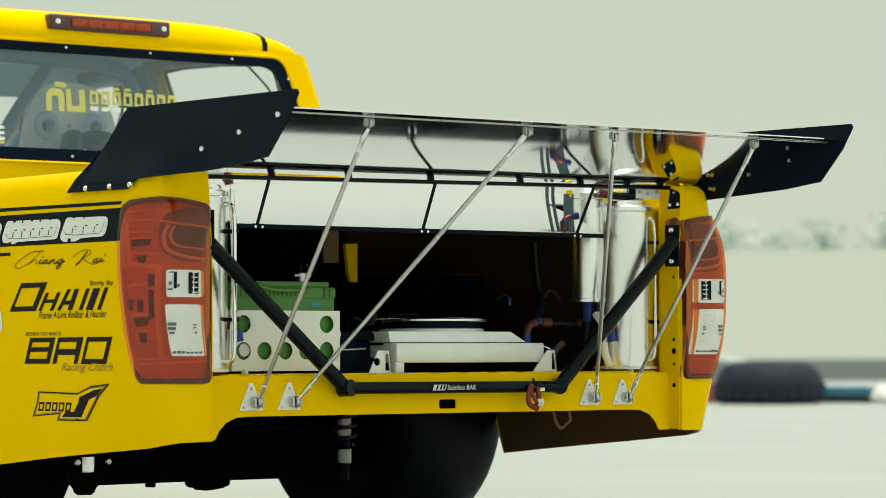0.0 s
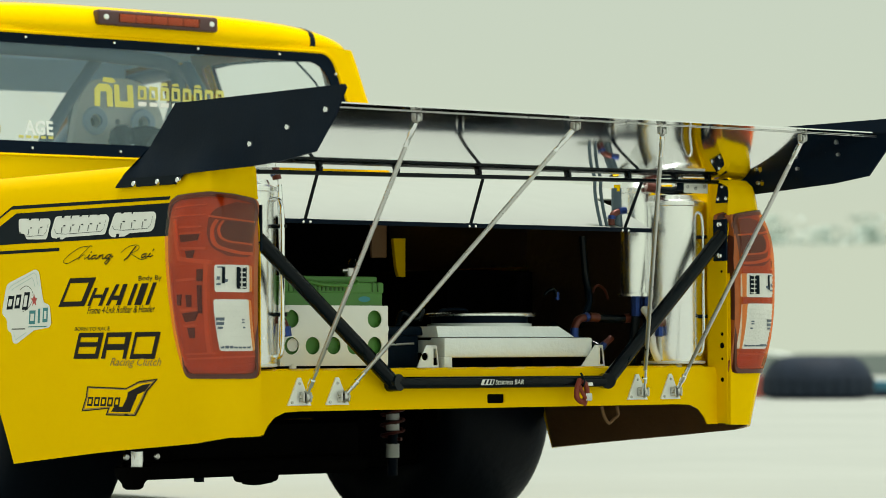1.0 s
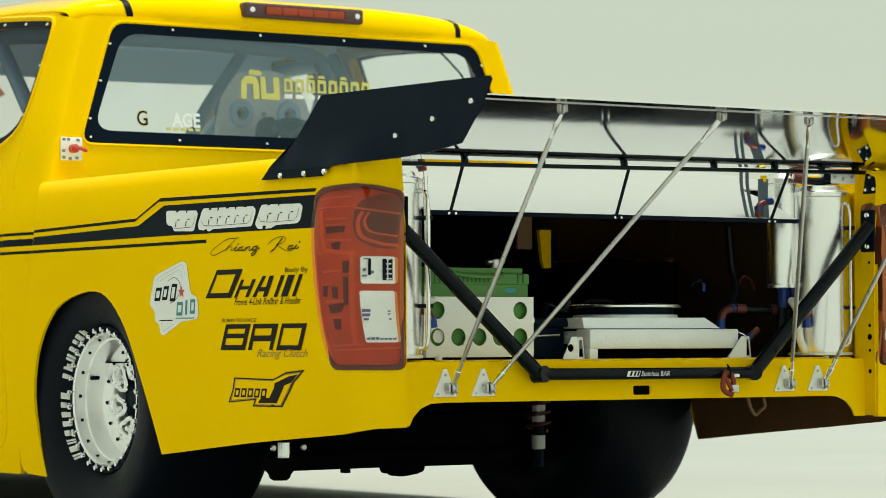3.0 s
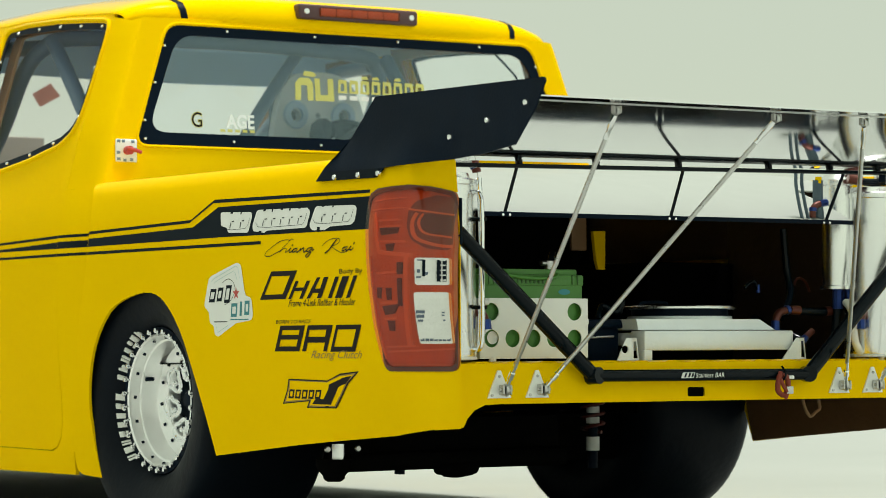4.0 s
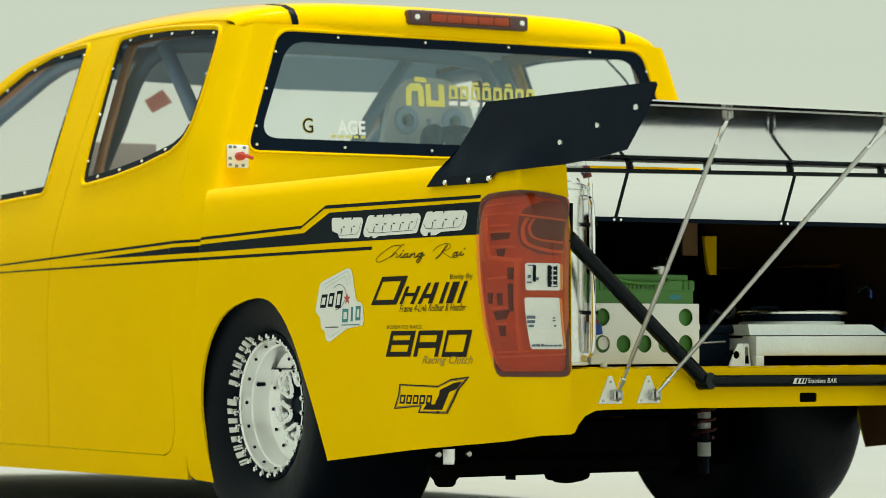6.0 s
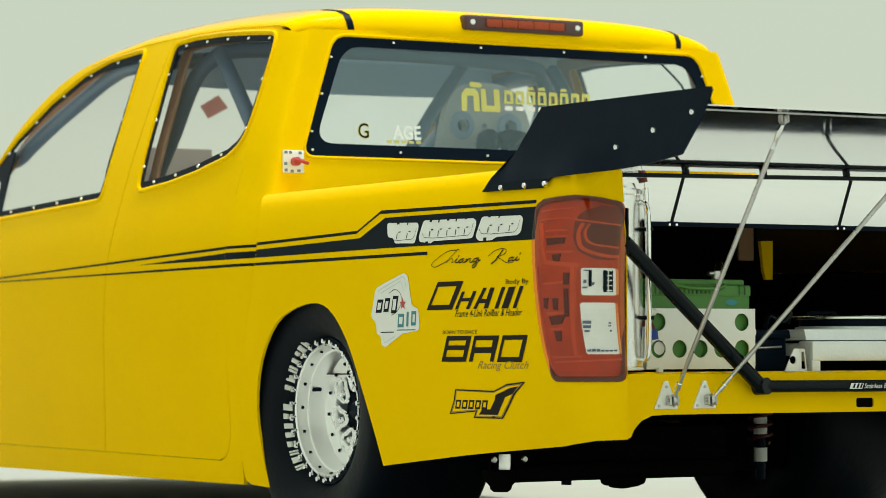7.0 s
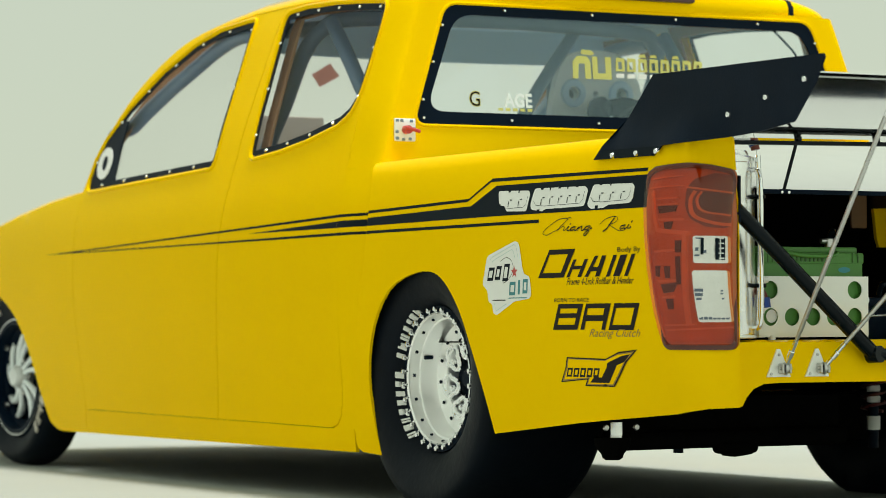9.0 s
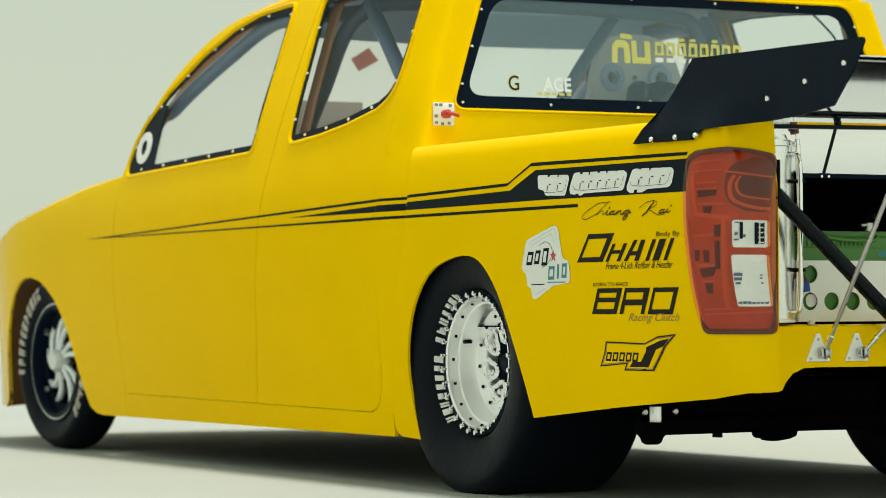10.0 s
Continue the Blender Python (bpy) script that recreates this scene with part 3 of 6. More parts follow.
        part("front_door_window", skin(shrink(FW, -0.004), lambda y, z, d: side_point(y, z, d + 0.008), (), 0.08, 0.0, flip), GLASS, fdoor, "clear riveted polycarbonate window")
        part("window_border", skin(shrink(FW, 0.001), lambda y, z, d: side_point(y, z, d + 0.002), [shrink(FW, 0.019)], 0.04, 0.003, flip), BLACK, fdoor)
        for owner, win in ((door, RW), (fdoor, FW)):
            part("inner_trim", skin(shrink(win, -0.035), lambda y, z, d: side_point(y, z, d + 0.045), [shrink(win, 0.016)], 0.05, 0.01, flip), TAN, owner)
        for owner, win in ((door, RW), (fdoor, FW)):
            lip = [side_point(y, z, 0.001) for y, z in shrink(win, -0.008)]
            part("window_lip", tube([(-sg * x, y, z) for x, y, z in lip + lip[:1]], 0.0075, 8, False, False), YELLOW, owner)
        for owner, loop in ((door, shrink(RW, 0.010)), (fdoor, shrink(FW, 0.010))):
            total = sum(math.dist(a, b) for a, b in zip(loop, loop[1:] + loop[:1]))
            count = 14
            goals = [total * (k + 0.5) / count for k in range(count)]
            run = 0.0
            first = None
            for a, b in zip(loop, loop[1:] + loop[:1]):
                L = math.dist(a, b)
                while goals and goals[0] <= run + L:
                    t = (goals.pop(0) - run) / L
                    y, z = a[0] + (b[0] - a[0]) * t, a[1] + (b[1] - a[1]) * t
                    x = side_point(y, z, 0)[0] * -sg
                    if first is None:
                        first = part("rivet", lathe([(0, -0.004), (0.0035, -0.0035), (0.0055, 0.0), (0.0055, 0.003)], 10, "x"), CHROME, owner)
                        first.matrix_basis = pose(x, y, z, 0, 0, 0 if sg < 0 else 180)
                    else:
                        share(first, pose(x, y, z, 0, 0, 0 if sg < 0 else 180))
                run += L
        # small black corner board with a round badge in the front window
        tri = [(3.640, 0.960), (3.645, 0.99), (3.626, 1.045), (3.572, 1.118), (3.495, 1.180), (3.450, 1.175), (3.442, 0.972)]
        board = part("corner_board", skin(tri, lambda y, z, d: side_point(y, z, d + 0.0005), (), 0.06, 0.004, flip), BLACK, fdoor)
        part("round_badge", skin(disc(3.556, 1.038, 0.054, 28, 1.12), lambda y, z, d: side_point(y, z, d - 0.002), [disc(3.556, 1.038, 0.026, 20, 0.85)], 0.05, 0.002, flip), DECAL_WHITE, board, "round white sticker")
        part("side_sill", skin(sill, side_point, (), 0.06, 0.012, flip), YELLOW, truck)
        part("sill_backing", box(*sorted((sg * 0.845, sg * 0.862)), 1.60, 3.74, 0.165, 0.33, 0.002), DARK, truck)
        part("front_fender", skin(fender, side_point, (), 0.05, 0.01, flip), YELLOW, truck)
    # roof
    stations = [(1.597, 0.722, 1.396, 1.412), (1.588, 0.724, 1.400, 1.418), (1.586, 0.726, 1.406, 1.432), (1.591, 0.729, 1.414, 1.456), (1.606, 0.731, 1.424, 1.480), (1.65, 0.733, 1.432, 1.498), (1.76, 0.733, 1.440, 1.514), (2.0, 0.731, 1.456, 1.536), (2.3, 0.729, 1.464, 1.548), (2.66, 0.729, 1.462, 1.548), (2.87, 0.731, 1.446, 1.528), (3.02, 0.738, 1.428, 1.506)]
    stations = [(y, w if y < 1.7 else half_width(ze) + 0.0015, ze, zc) for y, w, ze, zc in stations]
    rows = []
    def roof_point(station, t, lift=0.0):
        y, w, ze, zc = station
        back = 0.070 * abs(t) ** 6 * max(0, min(1, (1.76 - y) / 0.19))
        return (w * t, y + back, ze + (zc - ze) * (max(0, 1 - abs(t) ** 3.6)) ** 0.62 + lift)
    for st in stations:
        rows.append([roof_point(st, -math.cos(math.pi * k / 36)) for k in range(37)])
    part("roof", thicken(loft(rows), 0.006), YELLOW, truck, "yellow painted roof skin", 60)
    for sx in (-1, 1):
        part("corner_filler", box(*sorted((sx * 0.790, sx * 0.858)), 1.50, 1.60, 0.86, 0.933, 0.004), YELLOW, truck)
        strip = [[tuple(Vector(roof_point(st, sx * t, 0.001)) + Vector((0, -0.003 if n < 4 else 0, 0))) for t in (0.768, 0.781, 0.794)] for n, st in enumerate(stations[:7])]
        part("roof_ditch_strip", thicken(loft(strip), 0.002), BLACK, truck)
    # windscreen and hood
    edge = flow([(3.70, 0.955), (3.665, 1.04), (3.50, 1.232), (3.31, 1.350), (3.10, 1.424), (3.02, 1.437)])
    rows = []
    for k, (y, z) in enumerate(edge):
        f = k / (len(edge) - 1)
        w = half_width(z) - 0.01
        rows.append([(w * t, y + 0.30 * (1 - t * t) * (1 - f), z + (0.02 + 0.05 * f) * (max(0, 1 - abs(t) ** 3.2)) ** 0.62) for t in [-math.cos(math.pi * j / 24) for j in range(25)]])
    part("windscreen", loft(rows), SMOKED, truck, "clear curved windscreen", 60)
    rows = []
    for y, z, c in ((3.72, 0.945, 0.03), (3.85, 0.932, 0.05), (4.0, 0.917, 0.06), (4.28, 0.878, 0.07), (4.72, 0.805, 0.08), (5.06, 0.715, 0.10), (5.28, 0.62, 0.10), (5.37, 0.53, 0.08)):
        w = -side_point(y, z)[0]
        rows.append([(w * t, y + (0.30 if y < 3.8 else 0.12 if y > 4.7 else 0.2) * (1 - t * t) * (1 if y > 4.7 or y < 3.8 else 0.5), z + c * (max(0, 1 - t ** 4)) ** 0.6) for t in [-math.cos(math.pi * j / 24) for j in range(25)]])
    part("hood", thicken(loft(rows), 0.008), YELLOW, truck, "", 60)
    rows = []
    for y, z in ((5.372, 0.53), (5.41, 0.40), (5.38, 0.26), (5.24, 0.17)):
        w = -side_point(y, z)[0]
        rows.append([(w * t, y + 0.13 * (1 - t * t), z) for t in [-math.cos(math.pi * j / 24) for j in range(25)]])
    part("front_bumper", thicken(loft(rows), 0.01), YELLOW, truck, "", 60)
    # high brake lamp
    lamp = part("high_brake_lamp", box(-0.205, 0.205, 1.568, 1.606, 1.438, 1.482, 0.008, 3), LAMP_CASE, truck, "long dark high-mounted brake lamp with faded red cells")
    part("lens_strip", box(-0.138, 0.138, 1.562, 1.573, 1.447, 1.473, 0.003), RED_LENS, lamp)
    cell = part("reflector_cell", box(-0.0255, 0.0255, 1.565, 1.572, 1.449, 1.471, 0.002), LAMP_PINK, lamp)
    cell.matrix_basis = pose(-0.108, 0, 0)
    for k in range(1, 5):
        share(cell, pose(-0.108 + k * 0.054, 0, 0))
    screw = part("lamp_screw", lathe([(0, -0.004), (0.008, -0.003), (0.010, 0.0), (0.010, 0.004)], 14, "y"), CHROME, lamp)
    screw.matrix_basis = pose(-0.181, 1.568, 1.460)
    share(screw, pose(0.181, 1.568, 1.460))
    # kill-switch plate on the cab corner
    plate = part("switch_plate", box(-0.812, -0.746, 1.545, 1.553, 1.004, 1.068, 0.003), WHITE_METAL, truck, "white chequered cut-off switch plate with red key")
    for cx, cz in ((-0.804, 1.062), (-0.790, 1.062), (-0.760, 1.061), (-0.805, 1.030), (-0.804, 1.012), (-0.785, 1.009), (-0.764, 1.011), (-0.752, 1.040)):
        part("chequer", box(cx - 0.005, cx + 0.005, 1.5435, 1.546, cz - 0.004, cz + 0.004, 0.001), CAB_GREY, plate)
    part("red_key", join(tube([(-0.778, 1.548, 1.036), (-0.778, 1.525, 1.036)], 0.012), tube([(-0.79, 1.523, 1.041), (-0.765, 1.522, 1.036), (-0.745, 1.524, 1.031)], 0.005)), DECAL_RED, plate)


def build_bed_inside():
    # sill across the open back
    outline = [(-0.742, 0.298), (-0.706, 0.298), (-0.695, 0.318), (-0.675, 0.338), (-0.645, 0.350), (-0.60, 0.352), (0.60, 0.352), (0.645, 0.350), (0.675, 0.338), (0.695, 0.318), (0.706, 0.298), (0.742, 0.298), (0.742, 0.452), (-0.742, 0.452)]

    def sill_point(x, v, d):
        if v > 0.437:
            a = (v - 0.437) / 0.015
            return (x, -0.003 + d + 0.015 * (1 - math.cos(a)), 0.437 + 0.015 * math.sin(a) - 0.001)
        return (x, -0.003 + d, v)
    part("rear_sill", skin(outline, sill_point, [rounded(-0.034, 0.021, 0.363, 0.386, 0.005)], 0.03, 0.005), YELLOW, truck, "yellow rear cross sill with rectangular slot")
    # black box close behind the slot stands for the shade inside it
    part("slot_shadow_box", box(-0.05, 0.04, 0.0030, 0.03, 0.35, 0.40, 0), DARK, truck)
    # ribbed bed floor
    rows = []
    for k in range(241):
        x = -0.77 + 1.54 * k / 240
        z = 0.448 + 0.005 * max(-0.4, min(1, 1.8 * math.sin(2 * math.pi * x / 0.095)))
        rows.append([(x, 0.012, z), (x, 0.10, z), (x, 0.17, z)])
    part("bed_floor", thicken(loft(rows), 0.004), YELLOW, truck, "ribbed yellow bed floor")
    # black sheet added over the inner floor so that the deep bed goes dark
    part("floor_dark_sheet", box(-0.77, 0.77, 0.171, 1.49, 0.444, 0.4475, 0), DARK, truck, "added black sheet that keeps the inner bed floor dark")
    # walls and wheel tubs carry the shade of the deep bed in their colour
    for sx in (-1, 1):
        part("bed_inner_wall", join(box(*sorted((sx * 0.772, sx * 0.786)), 0.02, 0.83, 0.44, 0.938, 0.003), box(*sorted((sx * 0.772, sx * 0.786)), 0.832, 1.5, 0.735, 0.938, 0.003)), SHADED_LAMINATE, truck, "brown laminate inner bed wall, colour darkened for the shade in the bed")
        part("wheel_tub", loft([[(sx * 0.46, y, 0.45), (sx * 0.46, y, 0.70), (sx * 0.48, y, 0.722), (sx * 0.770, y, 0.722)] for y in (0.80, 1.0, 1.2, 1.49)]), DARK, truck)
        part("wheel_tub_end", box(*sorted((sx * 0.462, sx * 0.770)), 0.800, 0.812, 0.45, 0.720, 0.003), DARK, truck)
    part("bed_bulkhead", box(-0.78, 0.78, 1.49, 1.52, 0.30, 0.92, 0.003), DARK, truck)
    # deck sheet that rises from the open back to the cab
    deck = [(-0.622, 0.04), (0.548, 0.04), (0.548, 0.27), (0.765, 0.27), (0.765, 1.488), (-0.765, 1.488), (-0.765, 0.27), (-0.622, 0.27)]

    def deck_point(x, y, d):
        k = (y - 0.04) / 1.448
        return (x, y, 0.8115 + 0.140 * (1 - math.exp(-k / 0.2)) - 0.04 * k * min(1, max(0, (-x - 0.3) / 0.35)) + (0.012 + 0.06 * (1 if x > 0 else max(0, 1 - (x / 0.55) ** 2)) + 0.010 * min(1, max(0, (x - 0.1) / 0.45))) * k - d)
    part("deck_sheet", skin(deck, deck_point, (), 0.12, 0.004), TRAY_METAL, truck, "white sheet-metal deck sloping up to the cab")
    part("deck_lip", box(-0.622, 0.548, 0.034, 0.039, 0.801, 0.812, 0.001), BLACK, truck)
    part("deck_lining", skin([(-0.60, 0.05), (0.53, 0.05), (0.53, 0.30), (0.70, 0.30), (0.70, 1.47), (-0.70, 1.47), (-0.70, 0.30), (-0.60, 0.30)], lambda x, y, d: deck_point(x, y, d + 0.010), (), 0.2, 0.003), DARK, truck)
    bolt = None
    for x in (-0.565, -0.545, -0.06, -0.04, 0.445, 0.465):
        m = pose(x, 0.033, 0.805)
        if bolt is None:
            bolt = part("lip_bolt", lathe([(0, -0.003), (0.0035, -0.002), (0.004, 0.001)], 8, "y"), CHROME, truck)
            bolt.matrix_basis = m
        else:
            share(bolt, m)
    # white bolted plate that carries the lines above the tank
    plate = part("line_bracket", box(0.650, 0.736, 0.020, 0.024, 0.908, 0.9405, 0.002), WHITE_METAL, truck, "white bolted bracket plate")
    for x, z in ((0.662, 0.924), (0.690, 0.920), (0.722, 0.926)):
        part("plate_bolt", moved(lathe([(0, -0.004), (0.004, -0.003), (0.005, 0.0)], 10, "y"), pose(x, 0.020, z)), STEEL, plate)
    # far end of the opening: yellow bracket hanging in the dark
    part("yellow_stay", skin([(0.141, 0.797), (0.181, 0.798), (0.180, 0.694), (0.158, 0.694), (0.150, 0.72)], lambda x, z, d: (x, 0.62 + d, z), (), 0.04, 0.012), YELLOW, truck)
    part("brown_stay", box(0.084, 0.134, 0.64, 0.652, 0.745, 0.84, 0.003), TAN, truck)
    part("under_floor", box(-0.70, 0.70, 0.10, 4.75, 0.40, 0.43, 0.01), DARK, truck)
    # unseen black panel added under the cab to darken the ground below
    part("belly_shade_panel", box(-0.83, 0.83, 1.66, 3.85, 0.155, 0.175, 0.005), DARK, truck)


build_bed_sides()
build_cab()
build_bed_inside()

# ---- tail lamps ----
def build_tail_lamp(flip):
    def shell(s, z, d):
        """The lamp's outline stands a little proud of the body, most at its middle."""
        k = max(0, 1 - (abs(z - 0.70) / 0.268) ** 3) if z < 0.70 else max(0, 1 - (abs(z - 0.70) / 0.166) ** 3)
        k *= max(0, 1 - (abs(s - 0.030) / 0.135) ** 4) if s < 0.03 else 1 - 0.55 * ((s - 0.03) / 0.155) ** 3
        return bed_point(s, z, d - 0.027 * k)
    lamp = part("tail_lamp", skin(LAMP, lambda s, z, d: shell(s, z, d + 0.006), (), 0.03, 0.026, flip), LAMP_BODY, truck, "tall red wrap-round tail lamp with two clear windows")

    def grow(loop, k, ck=(0.04, 0.645)):
        return [(ck[0] + (p[0] - ck[0]) * k, ck[1] + (p[1] - ck[1]) * k) for p in loop]
    inner = grow(LAMP, 0.950)

    def bulge(s, z, d):
        return shell(s, z, d - 0.003)
    part("lamp_rim", skin(LAMP, lambda s, z, d: bed_point(s, z, d - 0.006), [inner], 0.03, 0.026, flip), LAMP_RIM, lamp)
    clear = [rounded(0.086, 0.170, 0.631, 0.696, 0.006), rounded(0.082, 0.167, 0.494, 0.617, 0.006)]
    part("red_lens", skin(grow(LAMP, 0.985), bulge, clear, 0.03, 0.0, flip), RED_LENS, lamp, "glossy red lens")
    # reflector bowl behind the lens, with two nested arcs and a cross line
    bowl = fillet([(0.064, 0.827), (0.056, 0.805), (0.060, 0.766), (0.072, 0.735), (0.111, 0.716), (0.170, 0.712), (0.172, 0.836), (0.109, 0.842)], 0.02)
    part("bowl", skin(bowl, lambda s, z, d: shell(s, z, d + 0.004), (), 0.02, 0.004, flip), LAMP_GREY, lamp)
    part("bowl_core", skin(fillet([(0.095, 0.797), (0.089, 0.779), (0.097, 0.760), (0.116, 0.752), (0.146, 0.749), (0.168, 0.746), (0.168, 0.798)], 0.01), lambda s, z, d: shell(s, z, d + 0.0035), (), 0.02, 0.004, flip), LAMP_DEEP, lamp)
    ridges = [([(0.078, 0.799), (0.072, 0.779), (0.078, 0.749), (0.097, 0.734), (0.138, 0.724), (0.170, 0.722)], 0.007), ([(0.093, 0.797), (0.086, 0.779), (0.095, 0.758), (0.115, 0.749), (0.146, 0.746), (0.170, 0.743)], 0.004), ([(0.056, 0.808), (0.105, 0.802), (0.170, 0.796)], 0.004),
              ([(-0.044, 0.799), (-0.038, 0.792), (-0.022, 0.752), (-0.008, 0.717), (0.001, 0.708), (0.074, 0.701)], 0.009), ([(-0.059, 0.809), (0.044, 0.812)], 0.003), ([(-0.062, 0.830), (0.040, 0.836)], 0.003), ([(-0.018, 0.783), (0.041, 0.784)], 0.004), ([(-0.012, 0.768), (0.044, 0.770)], 0.004), ([(-0.004, 0.734), (0.062, 0.733)], 0.005),
              ([(0.064, 0.698), (0.061, 0.596), (0.054, 0.491)], 0.009), ([(-0.004, 0.478), (0.165, 0.484)], 0.004), ([(-0.006, 0.489), (0.068, 0.491)], 0.004), ([(-0.006, 0.591), (0.039, 0.592)], 0.006), ([(-0.016, 0.660), (0.039, 0.663)], 0.005), ([(0.001, 0.554), (0.031, 0.556)], 0.004), ([(-0.044, 0.700), (-0.030, 0.600), (-0.016, 0.462)], 0.005), ([(-0.002, 0.447), (0.160, 0.446)], 0.003)]
    for pts, wide in ridges:
        line = flow(pts, 3) if len(pts) > 2 else pts
        part("moulded_ridge", skin(ribbon(line, wide), lambda s, z, d: shell(s, z, d + 0.0015), (), 0.03, 0.007, flip), LAMP_PALE, lamp)
    # flat dark patches put the shade of the moulded recesses into colour
    for loop in ([(0.041, 0.685), (0.054, 0.685), (0.052, 0.657), (0.041, 0.657)], [(0.011, 0.626), (0.025, 0.626), (0.023, 0.598), (0.013, 0.598)], [(-0.002, 0.583), (0.041, 0.588), (0.029, 0.566), (0.005, 0.563)], [(0.009, 0.550), (0.027, 0.550), (0.023, 0.526), (0.011, 0.526)], [(-0.016, 0.627), (-0.002, 0.627), (-0.006, 0.601), (-0.016, 0.603)], [(0.011, 0.727), (0.033, 0.729), (0.029, 0.711), (0.015, 0.712)], [(0.041, 0.648), (0.050, 0.648), (0.048, 0.583), (0.041, 0.583)], [(-0.010, 0.765), (0.040, 0.766), (0.038, 0.752), (-0.004, 0.748)]):
        part("recess_shade", skin(loop, lambda s, z, d: shell(s, z, d + 0.003), (), 0.03, 0.006, flip), LAMP_DEEP, lamp)
    # clear windows with their moulded ribs
    for k, loop in enumerate(clear):
        win = part("clear_window", skin(grow(loop, 0.97, (0.127, 0.663 if k == 0 else 0.556)), lambda s, z, d: bulge(s, z, d + 0.001), (), 0.03, 0.012, flip), LAMP_CLEAR, lamp, "ribbed clear lens")
        marks = [(0.092, 0.102, 0.648, 0.652), (0.094, 0.100, 0.660, 0.668), (0.106, 0.112, 0.652, 0.690), (0.140, 0.150, 0.640, 0.690), (0.154, 0.163, 0.640, 0.690), (0.112, 0.118, 0.655, 0.662), (0.090, 0.110, 0.688, 0.691)] if k == 0 else [(0.087, 0.106, 0.566, 0.573), (0.087, 0.104, 0.556, 0.563), (0.089, 0.100, 0.547, 0.552), (0.148, 0.154, 0.560, 0.570), (0.150, 0.155, 0.548, 0.553)] + [(0.088 + 0.011 * q, 0.096 + 0.011 * q, 0.502, 0.508) for q in range(7)]
        for n, (u0, u1, v0, v1) in enumerate(marks):
            part("dark_mark", skin([(u0, v0), (u1, v0), (u1 + 0.001, v1), (u0 + 0.001, v1)], lambda s, z, d: bulge(s, z, d - 0.0012), (), 0.03, 0.001, flip), DECAL_BLACK if k == 0 and n in (2, 3, 4) else LAMP_MARK, win)
        for j in range(5 if k == 0 else 9):
            z = loop[0][1] * 0 + (0.642 if k == 0 else 0.506) + j * 0.0115
            part("moulded_rib", skin([(0.090, z), (0.162, z), (0.162, z + 0.003), (0.090, z + 0.003)], lambda s, v, d: bulge(s, v, d - 0.002), (), 0.04, 0.0025, flip), LAMP_CLEAR, win)


# ---- stripes and stickers on the sides ----
def decal(name, outline, mat, parent, flip=False, holes=(), lift=0.001, surface=bed_point, label=""):
    return part(name, skin(outline, lambda u, v, d: surface(u, v, d - lift), holes, 0.06, 0.0, flip), mat, parent, label)


def build_stripes(flip):
    st = part("side_stripe", skin([(-1.523, 0.788), (-0.941, 0.799), (-0.820, 0.847), (-0.100, 0.844), (-0.078, 0.766), (-0.773, 0.769), (-1.524, 0.766)], lambda s, v, d: bed_point(s, v, d - 0.0010), (), 0.05, 0.0, flip), DECAL_BLACK, truck, "black vinyl side stripe with angled step")
    decal("thin_line", [(-1.524, 0.800), (-0.962, 0.811), (-0.850, 0.858), (-0.103, 0.852), (-0.101, 0.860), (-0.846, 0.867), (-0.956, 0.819), (-1.524, 0.808)], DECAL_BLACK, st, flip)
    decal("thin_line", [(-1.525, 0.744), (-0.587, 0.745), (-0.587, 0.753), (-1.525, 0.752)], DECAL_BLACK, st, flip)
    side = lambda y, z, d: side_point(y, z, d)
    decal("thin_line", [(3.62, 0.744), (3.62, 0.748), (2.545, 0.779), (1.712, 0.803), (1.712, 0.795), (2.545, 0.773)], DECAL_BLACK, st, flip, (), 0.0010, side)
    decal("thin_line", [(3.62, 0.739), (3.62, 0.742), (2.545, 0.747), (1.712, 0.752), (1.712, 0.744), (2.545, 0.742)], DECAL_BLACK, st, flip, (), 0.0010, side)
    decal("tapered_line", [(2.30, 0.766), (1.712, 0.784), (1.712, 0.766)], DECAL_BLACK, st, flip, (), 0.0010, side)
    decal("thin_line", [(3.95, 0.739), (3.62, 0.740), (3.62, 0.748)], DECAL_BLACK, st, flip, (), 0.0011, side)
    sg = -1 if not flip else 1
    # the short run round the cab corner
    for v0, v1 in ((0.7955, 0.8035), (0.766, 0.785), (0.744, 0.752)):
        part("thin_line", skin([(1.52, v0 + 0.0010), (1.711, v0), (1.711, v1), (1.52, v1 + 0.0010)], lambda y, z, d: quarter_point(y, z, d - 0.0010), (), 0.03, 0.0, flip), DECAL_BLACK, st)


